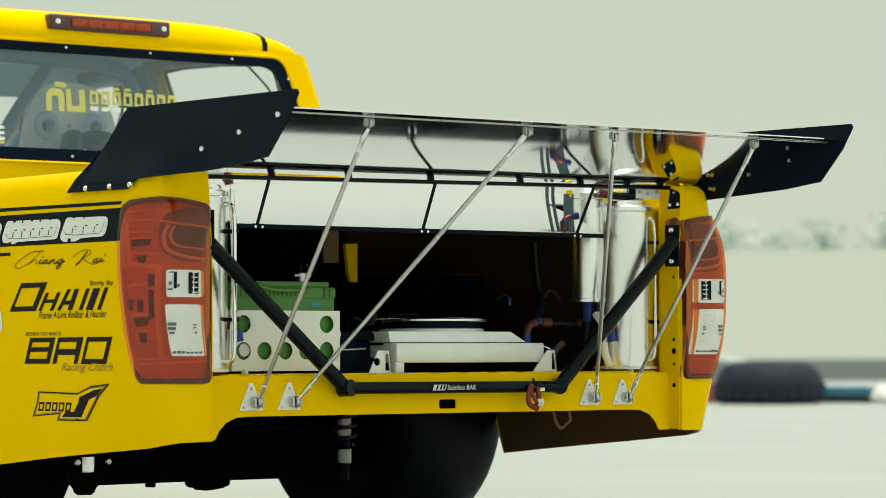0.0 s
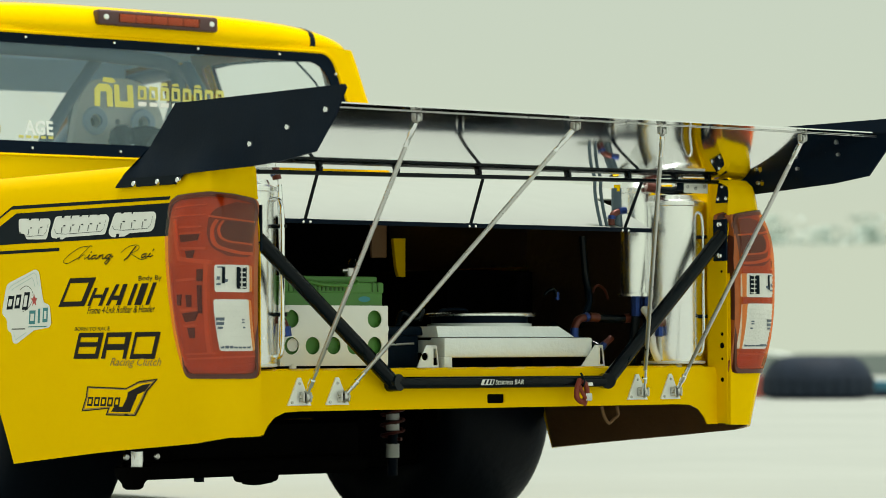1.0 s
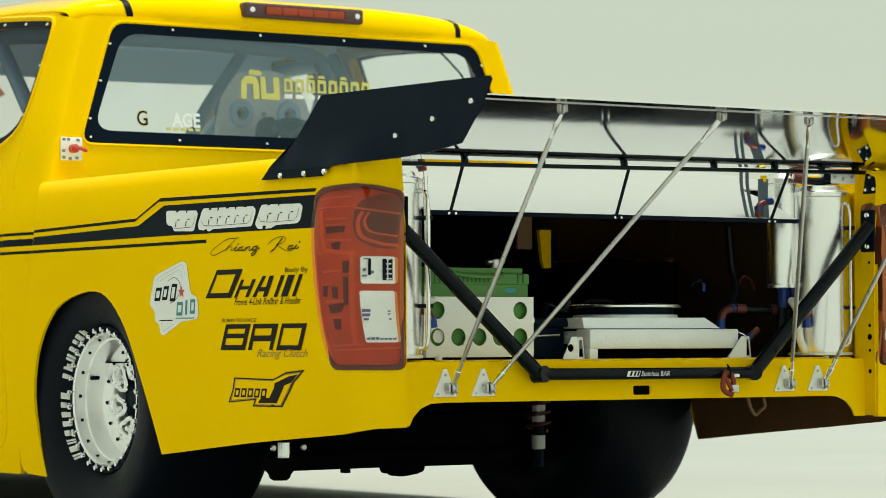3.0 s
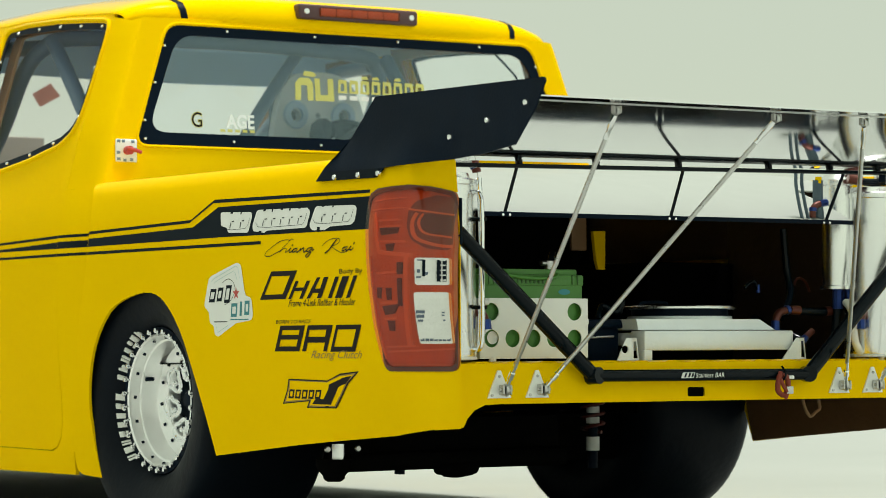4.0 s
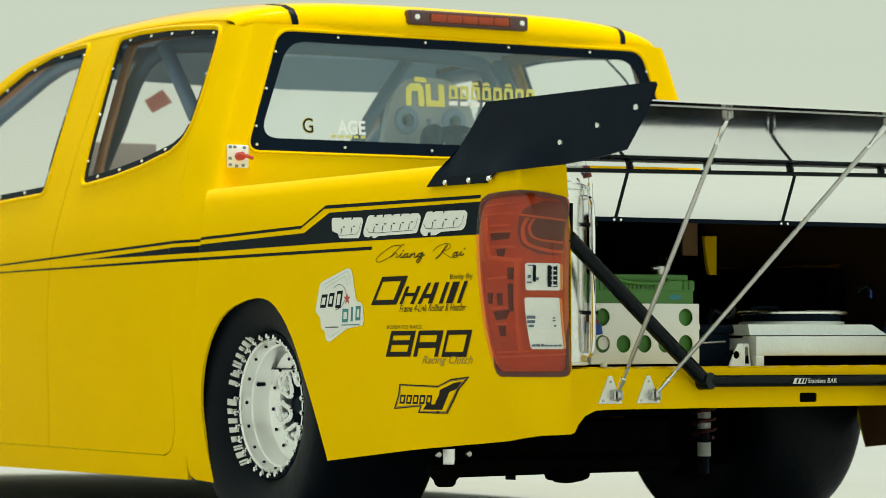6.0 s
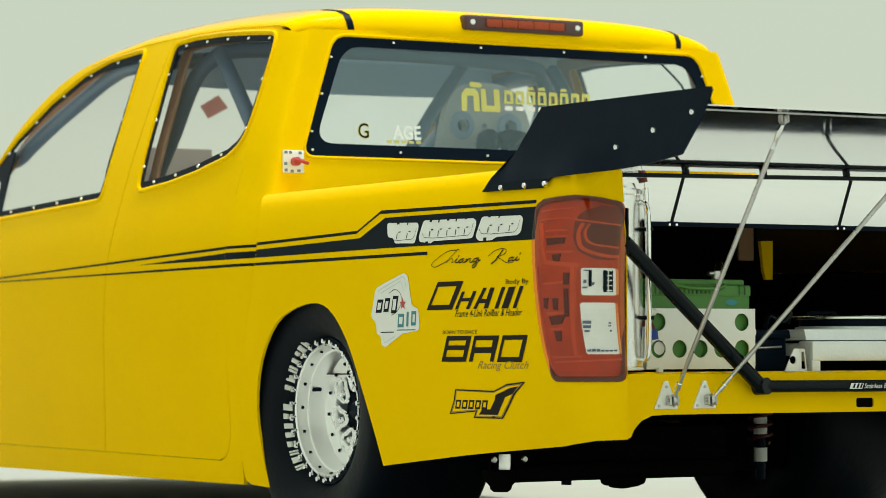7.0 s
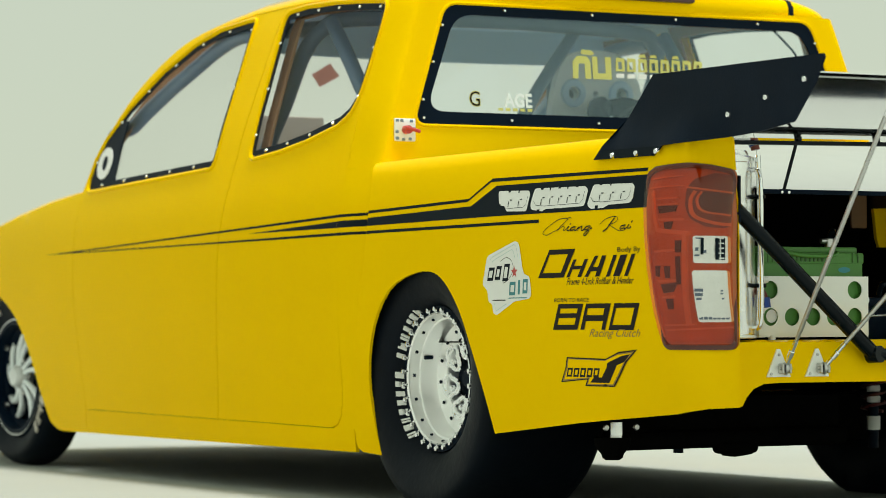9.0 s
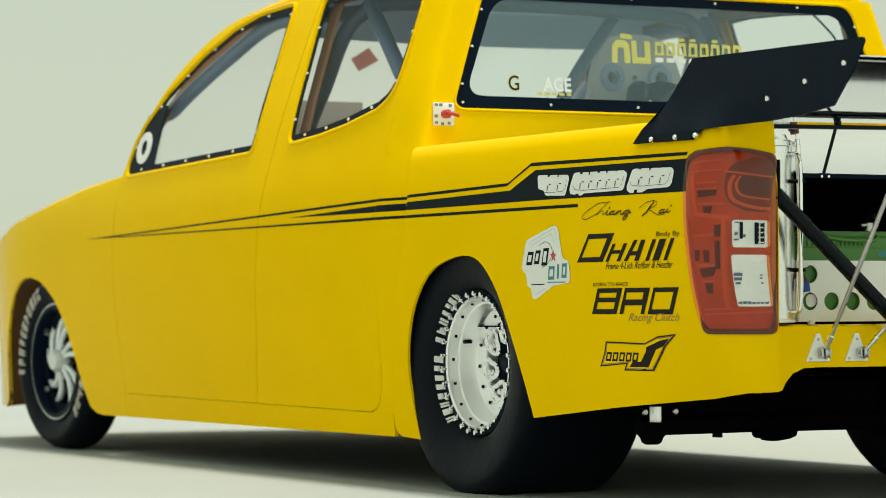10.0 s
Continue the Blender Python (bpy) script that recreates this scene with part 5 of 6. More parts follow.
# ---- rear wing ----
def build_wing():
    def blade_point(x, v, d):
        """v from 0 at the front edge to 1 at the trailing edge."""
        y = 0.02 - 0.530 * v
        left = max(0, min(1, (0.3 - x) / 1.1))
        z = 0.941 + 0.102 * v - (0.02 - 0.012 * left) * v * (1 - v) * (1 - 2 * v) + left * 0.0032 * math.sin(math.pi * v)
        return (x, y, z + d + 0.010 * x * (1 - v))
    rows = [[blade_point(-0.862 + 1.724 * k / 24, v, 0) for k in range(25)] for v in [j / 24 for j in range(25)]]
    wing = part("rear_wing", thicken(loft(rows), 0.003), MIRROR, truck, "mirror-polished aluminium wing blade on struts", 60)
    part("trailing_fold", tube([(-0.860, -0.478, 1.0335), (0.860, -0.478, 1.0335)], 0.0011, 6), STEEL, wing)
    plate = [(0.348, 0.890), (0.126, 1.082), (-0.556, 1.078), (-0.562, 1.070), (-0.526, 1.016), (-0.446, 0.936), (-0.318, 0.922), (-0.193, 0.916), (0.044, 0.909), (0.081, 0.887)]
    for flip in (False, True):
        sg = 1 if flip else -1
        ep = part("end_plate", skin(plate, lambda y, z, d: (-0.867 + d - 0.031 * max(0, min(1, (0.972 - z) / 0.055)) * min(1, max(0, (y + 0.20) / 0.18)), y, z), (), 0.05, 0.005, flip), BLACK, wing, "black wing end plate with bolts")
        part("lower_flange", skin([(0.330, 0.890), (0.30, 0.910), (0.055, 0.908), (0.085, 0.888)], lambda y, z, d: (-0.9005 + d, y, z), (), 0.05, 0.002, flip), DECAL_BLACK, ep)
        for y, z in ((0.254, 0.896), (0.148, 0.896), (0.060, 0.896), (-0.044, 0.937), (-0.194, 0.967), (-0.344, 0.996), (-0.493, 1.026)):
            part("plate_bolt", moved(lathe([(0, -0.005), (0.006, -0.004), (0.0075, 0.0), (0.0075, 0.004)], 12, "x"), pose(sg * (0.902 if z < 0.92 else 0.870 + 0.005 * (y > -0.1)), y, z, 0, 0, 0 if sg < 0 else 180)), CHROME, ep)
            if z > 0.92 and y > -0.45:
                part("plate_nut", moved(lathe([(0, -0.008), (0.005, -0.008), (0.005, 0.0)], 6, "x"), pose(sg * 0.860, y, z, 0, 0, 180 if sg < 0 else 0)), STEEL, ep)
    # cross bar below the front edge, spacers and struts
    part("cross_bar", moved(box(-0.80, 0.80, -0.012, 0.012, -0.005, 0.005, 0.002), pose(0, 0, 0.9275, 0, -0.75, 0)), GLOSS_BLACK, wing)
    for x in (-0.54, -0.31, -0.055, 0.235, 0.438, 0.60, 0.717):
        part("spacer", box(x - 0.005, x + 0.005, -0.008, 0.010, 0.9315 + 0.012 * x, 0.942 + 0.010 * x, 0.001), GLOSS_BLACK, wing)
    for xb, xt in ((-0.552, -0.54), (-0.047, -0.036), (0.462, 0.487)):
        part("strut", tube([(xb, 0.045, 0.808), (xb + (xt - xb) * 0.5, 0.025, 0.868), (xt, 0.004, 0.930)], 0.0042, 10), GLOSS_BLACK, wing)
        part("strut_foot", box(xb - 0.016, xb + 0.016, 0.036, 0.052, 0.804, 0.813, 0.002), GLOSS_BLACK, wing)
    # pull rods with clevises and triangular feet
    for sx in (-1, 1):
        for xb, xt in (((0.606, 0.604) if sx < 0 else (0.572, 0.604)), ((0.495, 0.136) if sx < 0 else (0.458, 0.136))):
            base, top = Vector((sx * xb + 0.010, -0.020, 0.386)), Vector((sx * xt, -0.472, 1.019))
            d = (top - base).normalized()
            rod = part("pull_rod", tube([base + d * 0.075, base + d * 0.12, top - d * 0.12, top - d * 0.04], [0.0046, 0.0056, 0.0056, 0.0046], 12, False), STEEL, wing, "slim bright steel pull rod")
            part("rod_end", tube([base, base + d * 0.03, base + d * 0.032, base + d * 0.05, base + d * 0.052, base + d * 0.078], [0.0055, 0.0055, 0.0075, 0.0075, 0.0055, 0.0055], 10, False), CHROME, rod)
            part("rod_end", tube([top - d * 0.075, top - d * 0.05, top - d * 0.048, top - d * 0.01], [0.0052, 0.0052, 0.0066, 0.0066], 10, False), CHROME, rod)
            part("eye", moved(lathe([(0.006, -0.006), (0.013, -0.005), (0.015, 0), (0.013, 0.005), (0.006, 0.006)], 16, "x"), Matrix.Translation(base)), STEEL, rod)
            part("eye", moved(lathe([(0.004, -0.005), (0.009, -0.004), (0.0105, 0), (0.009, 0.004), (0.004, 0.005)], 16, "x"), Matrix.Translation(top)), STEEL, rod)
            part("clevis", join(box(top.x - 0.011, top.x - 0.007, top.y - 0.008, top.y + 0.008, top.z - 0.006, top.z + 0.012, 0.002, 1), box(top.x + 0.007, top.x + 0.011, top.y - 0.008, top.y + 0.008, top.z - 0.006, top.z + 0.012, 0.002, 1)), STEEL, rod)
            tri = [(sx * xb - 0.034, 0.366), (sx * xb + 0.034, 0.366), (sx * xb + 0.004, 0.432), (sx * xb - 0.004, 0.432)]
            foot = part("triangle_foot", skin(tri, lambda x, z, dd: (x, -0.0085 + dd, z), (), 0.05, 0.005), WHITE_METAL, wing, "white triangular mounting foot")
            for bx, bz in ((-0.022, 0.373), (0.022, 0.373), (0, 0.418)):
                part("foot_bolt", moved(lathe([(0, -0.004), (0.003, -0.003), (0.004, 0.0)], 8, "y"), pose(sx * xb + bx, -0.0085, bz)), STEEL, foot)
            part("foot_lug", join(box(base.x - 0.013, base.x - 0.008, -0.030, -0.008, 0.374, 0.398, 0.002, 1), box(base.x + 0.008, base.x + 0.013, -0.030, -0.008, 0.374, 0.398, 0.002, 1), tube([(base.x - 0.018, -0.020, 0.386), (base.x + 0.018, -0.020, 0.386)], 0.004)), STEEL, foot)


def build_guard_bar():
    bar = part("rear_guard_bar", tube([(-0.338, -0.035, 0.417), (0.326, -0.035, 0.415)], 0.0147, 20), GLOSS_BLACK, truck, "glossy black tubular guard bar across the back")
    for sx in (-1, 1):
        part("diagonal_tube", tube([(-0.345, -0.032, 0.416), (-0.738, -0.030, 0.758)] if sx < 0 else [(0.334, -0.032, 0.416), (0.738, -0.030, 0.796)], 0.0180, 20), GLOSS_BLACK, bar)
        part("corner_cap", tube([(-0.340, -0.050, 0.418), (-0.350, -0.018, 0.416)] if sx < 0 else [(0.322, -0.050, 0.416), (0.336, -0.018, 0.416)], 0.0205, 20), GLOSS_BLACK, bar)
        low = part("end_bracket", box(sx * 0.736, sx * 0.7425, -0.047, 0.004, 0.728, 0.838, 0.002), BLACK, bar)
        for dz in (0.742, 0.824):
            part("bracket_bolt", moved(lathe([(0, -0.006), (0.006, -0.005), (0.008, 0.0)], 10, "x"), pose(sx * 0.736, -0.022, dz, 0, 0, 0 if sx > 0 else 180)), CHROME, low)
        up = part("wing_bracket", skin([(-0.044, 0.882), (0.010, 0.882), (-0.004, 0.945), (-0.034, 0.945)], lambda y, z, d: (sx * (0.752 + d), y, z), (), 0.05, 0.006), BLACK, truck)
        for dy, dz in ((-0.034, 0.893), (-0.004, 0.893), (-0.020, 0.925)):
            part("bracket_bolt", moved(lathe([(0, -0.006), (0.005, -0.005), (0.006, 0.0)], 10, "x"), pose(sx * 0.752, dy, dz, 0, 0, 0 if sx > 0 else 180)), CHROME, up)
        for dz, rr in ((0.700, 0.004), (0.535, 0.005), (0.505, 0.008), (0.470, 0.004), (0.415, 0.006)):
            part("pillar_hole", moved(lathe([(0, -0.001), (rr, -0.001), (rr, 0.002)], 12, "x"), pose(sx * 0.7405, -0.025, dz, 0, 0, 0 if sx > 0 else 180)), DARK, truck)
    # printed label
    lab = part("bar_label", skin([(-0.092, 0.409), (-0.053, 0.409), (-0.047, 0.423), (-0.086, 0.423)], lambda x, z, d: (x, -0.0505 - 0.0 * d, z), (), 0.05, 0.0), DECAL_WHITE, bar)
    for u in (-0.083, -0.071, -0.061):
        part("label_shape", skin(slant(u, u + 0.006, 0.411, 0.422, 0.005), lambda x, z, d: (x, -0.0512, z), (), 0.05, 0.0), DECAL_BLACK, lab)
    part("lettering", lettering("Stainless BAR", (-0.046, 0.044, 0.410, 0.422), lambda x, z, d: (x, -0.0512, z), 0.2), DECAL_WHITE, lab)


for flip in (False, True):
    build_tail_lamp(flip)
    build_stripes(flip)
build_stickers(False)
build_wheel("rear_wheel", 0.365, 0.33, 0.182, -0.837, 1.250, -1, True)
build_wheel("rear_wheel", 0.365, 0.33, 0.182, 0.876, 1.250, 1, True)
build_wheel("front_wheel", 0.315, 0.135, 0.206, -0.874, 4.335, -1, False)
build_wheel("front_wheel", 0.315, 0.135, 0.206, 0.889, 4.335, 1, False)
build_wing()
build_guard_bar()

# ---- things standing in the bed ----
def build_battery():
    g = "battery set"
    bat = thing("car_battery", "green plastic car battery in a white perforated box", "battery", at=(-0.41, 0.19, 0.466))
    o = bat.location + Vector((0.013, 0, 0))

    def put(name, bm, mat, parent=bat, label=""):
        return part(name, moved(bm, Matrix.Translation(-o)) if parent is bat else bm, mat, parent, label)
    put("case", box(-0.566, -0.260, 0.108, 0.272, 0.466, 0.640, 0.006), GREEN)
    put("lid", box(-0.568, -0.258, 0.106, 0.274, 0.636, 0.664, 0.005), GREEN)
    put("lid_ridge", box(-0.562, -0.270, 0.118, 0.262, 0.660, 0.678, 0.004), GREEN)
    put("label_oval", skin(disc(-0.318, 0.622, 0.007, 20, 2.6), lambda x, z, d: (x, 0.1065, z), (), 0.05, 0.0), DECAL_TEAL)
    for k in range(9):
        x = -0.486 + k * 0.0125
        put("grip_slot", box(x, x + 0.006, 0.1035, 0.108, 0.642, 0.658, 0.001, 1), GREEN_DARK)
    for x in (-0.560, -0.546, -0.532, -0.296, -0.280):
        put("grip_slot", box(x, x + 0.004, 0.1035, 0.108, 0.640, 0.664, 0.001, 1), GREEN_DARK)
    put("carry_handle", tube([(-0.49, 0.106, 0.664), (-0.44, 0.098, 0.656), (-0.36, 0.098, 0.656), (-0.34, 0.106, 0.664)], 0.005), GREEN)
    put("terminal_clamp", join(tube([(-0.31, 0.18, 0.676), (-0.31, 0.18, 0.700)], 0.012), tube([(-0.335, 0.18, 0.694), (-0.285, 0.18, 0.696)], 0.007)), STEEL)
    put("cable", tube([(-0.31, 0.18, 0.692), (-0.27, 0.22, 0.72), (-0.22, 0.30, 0.66), (-0.20, 0.34, 0.55)], 0.008), GLOSS_BLACK)
    hold = thing("battery_box", "white perforated sheet-metal battery box on short feet", "battery box", at=(-0.41, 0.12, 0.45))
    o2 = hold.location + Vector((0.0155, 0, 0))
    holes = [disc(x, 0.573, 0.0215, 24) for x in (-0.540, -0.292)] + [disc(x, 0.508, 0.0215, 24) for x in (-0.540, -0.478, -0.416, -0.354, -0.292)]
    part("front_plate", moved(skin(rounded(-0.572, -0.252, 0.462, 0.606, 0.006), lambda x, z, d: (x, 0.096 + d, z), holes, 0.04, 0.003), Matrix.Translation(-o2)), WHITE_METAL, hold)
    for x in (-0.574, -0.254):
        part("side_plate", moved(box(x, x + 0.003, 0.097, 0.285, 0.462, 0.606, 0), Matrix.Translation(-o2)), WHITE_METAL, hold)
    part("base_plate", moved(box(-0.574, -0.252, 0.097, 0.285, 0.459, 0.463, 0), Matrix.Translation(-o2)), WHITE_METAL, hold)
    for x in (-0.535, -0.300):
        part("foot", moved(tube([(x, 0.10, 0.449), (x, 0.10, 0.464)], 0.009), Matrix.Translation(-o2)), WHITE_METAL, hold)
    part("round_sticker", moved(skin(disc(-0.532, 0.510, 0.016, 18), lambda x, z, d: (x, 0.1045, z), (), 0.05, 0.0), Matrix.Translation(-o2)), DECAL_WHITE, hold)
    part("top_stud", moved(tube([(-0.574, 0.094, 0.597), (-0.552, 0.094, 0.597)], 0.008), Matrix.Translation(-o2)), WHITE_METAL, hold)


def build_cooler():
    c = thing("ice_tank", "low welded aluminium cooler tank with round lid on angle brackets", "cooler tank", at=(0.15, 0.2, 0.448))
    o = c.location

    def put(name, bm, mat, label=""):
        return part(name, moved(bm, Matrix.Translation(-o)), mat, c, label)
    put("front_header", box(-0.088, 0.397, 0.10, 0.16, 0.477, 0.527, 0.004), CAST)
    put("core", box(-0.08, 0.38, 0.162, 0.45, 0.490, 0.522, 0.004), CAST)
    top = [(-0.100, 0.556), (-0.094, 0.529), (0.350, 0.529), (0.298, 0.556)]
    put("sloped_cover", skin(top, lambda x, z, d: (x, 0.118 + d, z), (), 0.08, 0.26), CAST)
    put("round_neck", moved(lathe([(0.136, 0), (0.136, 0.012), (0.120, 0.014), (0.120, 0.024), (0, 0.024)], 48), pose(0.165, 0.28, 0.552)), CAST)
    put("neck_band", moved(lathe([(0.124, 0.012), (0.126, 0.014), (0.126, 0.030), (0, 0.030)], 48), pose(0.165, 0.28, 0.552)), BLACK)
    put("lid_rim", moved(lathe([(0.140, 0), (0.146, 0.002), (0.146, 0.007), (0.138, 0.010), (0.120, 0.008), (0, 0.010)], 48), pose(0.165, 0.28, 0.582)), ALU)
    put("lid_handle", moved(tube([(0.05, 0.30, 0.590), (0.06, 0.30, 0.600), (0.13, 0.30, 0.601), (0.14, 0.30, 0.590)], 0.004), Matrix.Identity(4)), BLACK)
    put("header_foot", box(-0.088, -0.062, 0.101, 0.13, 0.449, 0.479, 0.003), CAST)
    for x0, x1, x2, x3, hole in ((-0.181, -0.132, -0.134, -0.152, [disc(-0.155, 0.480, 0.010, 16)]), (0.350, 0.414, 0.412, 0.402, [])):
        put("angle_bracket", skin([(x0, 0.449), (x1, 0.449), (x2, 0.508), (x3, 0.508)], lambda xx, z, d: (xx, 0.092 + d, z), hole, 0.04, 0.004), CAST)
        # folded side with its open triangle
        side = [(x1 + 0.0005, 0.449), (x1 + 0.036, 0.449), (x1 + 0.024, 0.508), (x2 + 0.0025, 0.508)]
        cut = [(x1 + 0.007, 0.458), (x1 + 0.029, 0.458), (x1 + 0.020, 0.500), (x1 + 0.008, 0.500)]
        put("bracket_side", skin(side, lambda xx, z, d: (xx, 0.094 + (xx - x1) * 0.5 + d, z), [cut], 0.04, 0.003), CAST)
        put("bracket_foot", box(x0, x1 + 0.03, 0.090, 0.15, 0.447, 0.4505, 0.001), CAST)
    d = thing("black_pump_tray", "shallow black plastic pump tray with wiring", "pump tray", at=(-0.18, 0.3, 0.45))
    o2 = d.location
    part("tray", moved(box(-0.255, -0.10, 0.19, 0.50, 0.448, 0.535, 0.006), Matrix.Translation(-o2)), BLACK, d)
    part("tray_lid", moved(box(-0.262, -0.06, 0.18, 0.52, 0.533, 0.556, 0.006), Matrix.Translation(-o2)), BLACK, d)
    part("latch", moved(tube([(-0.20, 0.186, 0.510), (-0.12, 0.186, 0.513)], 0.003), Matrix.Translation(-o2)), STEEL, d)
    part("corrugated_elbow", moved(tube([(-0.245, 0.15, 0.545), (-0.235, 0.18, 0.56), (-0.215, 0.24, 0.57)], [0.016, 0.019] * 6 + [0.016], 12), Matrix.Translation(-o2)), GREY_PLASTIC, d)
    part("wiring", moved(tube([(-0.16, 0.2, 0.556), (-0.13, 0.22, 0.590), (-0.10, 0.2, 0.575), (-0.08, 0.2, 0.60), (-0.06, 0.24, 0.575)], 0.007), Matrix.Translation(-o2)), GLOSS_BLACK, d)


def build_tanks():
    for sx in (-1, 1):
        t = thing("fluid_tank", "tall polished aluminium cylinder tank with sight tube on the bed floor" if sx > 0 else "tall polished aluminium cylinder tank beside the green battery", "tank", "tanks", at=(sx * 0.690, 0.112, 0.452))
        r = 0.083
        part("barrel", lathe([(r - 0.012, 0.008), (r - 0.002, 0.010), (r, 0.018), (r, 0.422), (r + 0.003, 0.424), (r + 0.003, 0.434), (r, 0.436), (r - 0.012, 0.440)], 64), ALU, t)
        part("top_cap", lathe([(r - 0.012, 0.440), (r - 0.018, 0.452), (0.03, 0.456), (0, 0.456)], 48), ALU, t)
        part("base_weld", lathe([(r - 0.01, 0.004), (r + 0.002, 0.006), (r + 0.002, 0.012), (r - 0.004, 0.014)], 48), CAST, t)
        part("foot", tube([(-0.03, -0.055, -0.006), (-0.03, -0.055, 0.012)], 0.009), WHITE_METAL, t)
        tx = 0.052 if sx < 0 else 0.022
        part("sight_tube", tube([(tx - 0.007, -0.070, 0.405), (tx, -0.094, 0.385), (tx, -0.096, 0.22), (tx, -0.094, 0.05), (tx - 0.007, -0.070, 0.03)], 0.006 if sx < 0 else 0.004), CHROME if sx < 0 else ALU, t)
        for z in (0.13, 0.34):
            part("clip", tube([(tx - 0.008, -0.070, z), (tx + 0.008, -0.102, z)], 0.005), GLOSS_BLACK, t)
        part("cap_block", box(-0.02, 0.06, -0.045, -0.020, 0.470, 0.505, 0.003), ALU, t)
        part("outlet_elbow", tube([(-sx * 0.070, -0.03, 0.115), (-sx * 0.086, -0.045, 0.118), (-sx * 0.094, -0.05, 0.098)], 0.009), RED_ANODISED, t)
        part("outlet_nut", tube([(-sx * 0.094, -0.05, 0.102), (-sx * 0.096, -0.052, 0.078)], 0.0115, 8), BLUE_ANODISED, t)
        if sx < 0:
            part("top_fitting", tube([(0.075, -0.03, 0.49), (0.080, -0.035, 0.455)], 0.011), RED_ANODISED, t)
            part("top_nut", tube([(0.075, -0.03, 0.475), (0.078, -0.033, 0.465)], 0.013, 8), BLUE_ANODISED, t)
            part("lanyard", tube([(0.082, -0.035, 0.46), (0.082, -0.035, 0.42), (0.074, -0.03, 0.38)], 0.0012, 6), STEEL, t)
            part("side_pipe", tube([(0.062, -0.07, 0.44), (0.066, -0.075, 0.25), (0.062, -0.07, 0.03)], 0.007), CHROME, t)
        else:
            part("top_hose", tube([(-0.095, -0.02, 0.470), (-0.05, -0.03, 0.464), (0.0, -0.03, 0.466), (0.05, -0.02, 0.468)], 0.010), GLOSS_BLACK, t)
            part("top_fitting", join(tube([(-0.105, -0.015, 0.474), (-0.070, -0.028, 0.467)], 0.013), tube([(-0.090, 0.01, 0.496), (-0.055, 0.0, 0.490)], 0.012)), RED_ANODISED, t)
            part("cap_plate", box(-0.062, -0.036, -0.090, -0.086, 0.462, 0.486, 0.002), BLACK, t)
            part("feed_pipe", tube([(-0.085, 0.02, 0.15), (-0.098, -0.02, 0.12), (-0.098, -0.03, 0.05), (-0.08, -0.03, 0.015)], 0.010), WHITE_METAL, t)
    c = thing("catch_can", "narrow polished aluminium catch can with braided hoses", "catch can", at=(0.597, 0.155, 0.634))
    part("barrel", lathe([(0.030, 0), (0.047, 0.002), (0.047, 0.010), (0.041, 0.012), (0.041, 0.275), (0.044, 0.277), (0.044, 0.29), (0.034, 0.304), (0, 0.306)], 40), ALU, c)
    part("sight_tube", tube([(0.030, -0.022, 0.262), (0.047, -0.032, 0.25), (0.049, -0.032, 0.15), (0.047, -0.032, 0.06), (0.030, -0.022, 0.048)], 0.0042), CHROME, c)
    for z in (0.085, 0.215):
        part("clip", tube([(0.034, -0.024, z), (0.062, -0.034, z)], 0.0045), GLOSS_BLACK, c)
    part("bottom_fitting", tube([(0.0, 0, 0.002), (0.0, 0, -0.05)], 0.014, 8), BLUE_ANODISED, c)
    part("lower_stand", tube([(0, 0, -0.04), (0, 0.02, -0.175)], 0.012), GLOSS_BLACK, c)
    part("side_bracket", box(0.028, 0.055, -0.01, 0.0, 0.0, 0.03, 0.002), WHITE_METAL, c)
    h = thing("braided_hose", "black hose with red and blue fittings from tank to can", "hose", at=(0.4, 0.18, 0.53))
    o = h.location

    def put(name, pts, r, mat):
        part(name, moved(tube(pts, r), Matrix.Translation(-o)), mat, h)
    put("hose", [(0.46, 0.19, 0.582), (0.52, 0.185, 0.578), (0.58, 0.18, 0.578), (0.625, 0.17, 0.592), (0.627, 0.17, 0.62)], 0.0115, GLOSS_BLACK)
    put("elbow", [(0.413, 0.19, 0.535), (0.415, 0.19, 0.556), (0.428, 0.19, 0.575), (0.462, 0.19, 0.582)], 0.0105, RED_ANODISED)
    put("nut", [(0.412, 0.19, 0.528), (0.413, 0.19, 0.553)], 0.012, BLUE_ANODISED)
    put("nut", [(0.447, 0.19, 0.580), (0.457, 0.19, 0.582)], 0.0125, BLUE_ANODISED)
    put("fitting", [(0.462, 0.19, 0.582), (0.492, 0.188, 0.580)], 0.0125, RED_ANODISED)
    put("fitting", [(0.575, 0.18, 0.578), (0.600, 0.178, 0.580)], 0.0125, RED_ANODISED)
    put("fitting", [(0.622, 0.17, 0.585), (0.627, 0.17, 0.608)], 0.0115, RED_ANODISED)
    put("nut", [(0.626, 0.17, 0.603), (0.627, 0.17, 0.632)], 0.0125, BLUE_ANODISED)
    put("low_hose", [(0.43, 0.3, 0.56), (0.50, 0.32, 0.535), (0.56, 0.26, 0.50), (0.52, 0.22, 0.47)], 0.012, GLOSS_BLACK)
    put("low_fitting", [(0.522, 0.2, 0.508), (0.548, 0.2, 0.527)], 0.009, RED_ANODISED)
    put("low_nut", [(0.514, 0.2, 0.500), (0.524, 0.2, 0.510)], 0.010, BLUE_ANODISED)
    put("tall_hose", [(0.535, 0.30, 0.80), (0.545, 0.30, 0.70), (0.54, 0.28, 0.62), (0.49, 0.26, 0.56)], 0.010, GLOSS_BLACK)
    put("u_fitting", [(0.570, 0.3, 0.650), (0.578, 0.3, 0.664), (0.592, 0.3, 0.668), (0.612, 0.3, 0.656), (0.624, 0.3, 0.632)], 0.0035, RED_ANODISED)
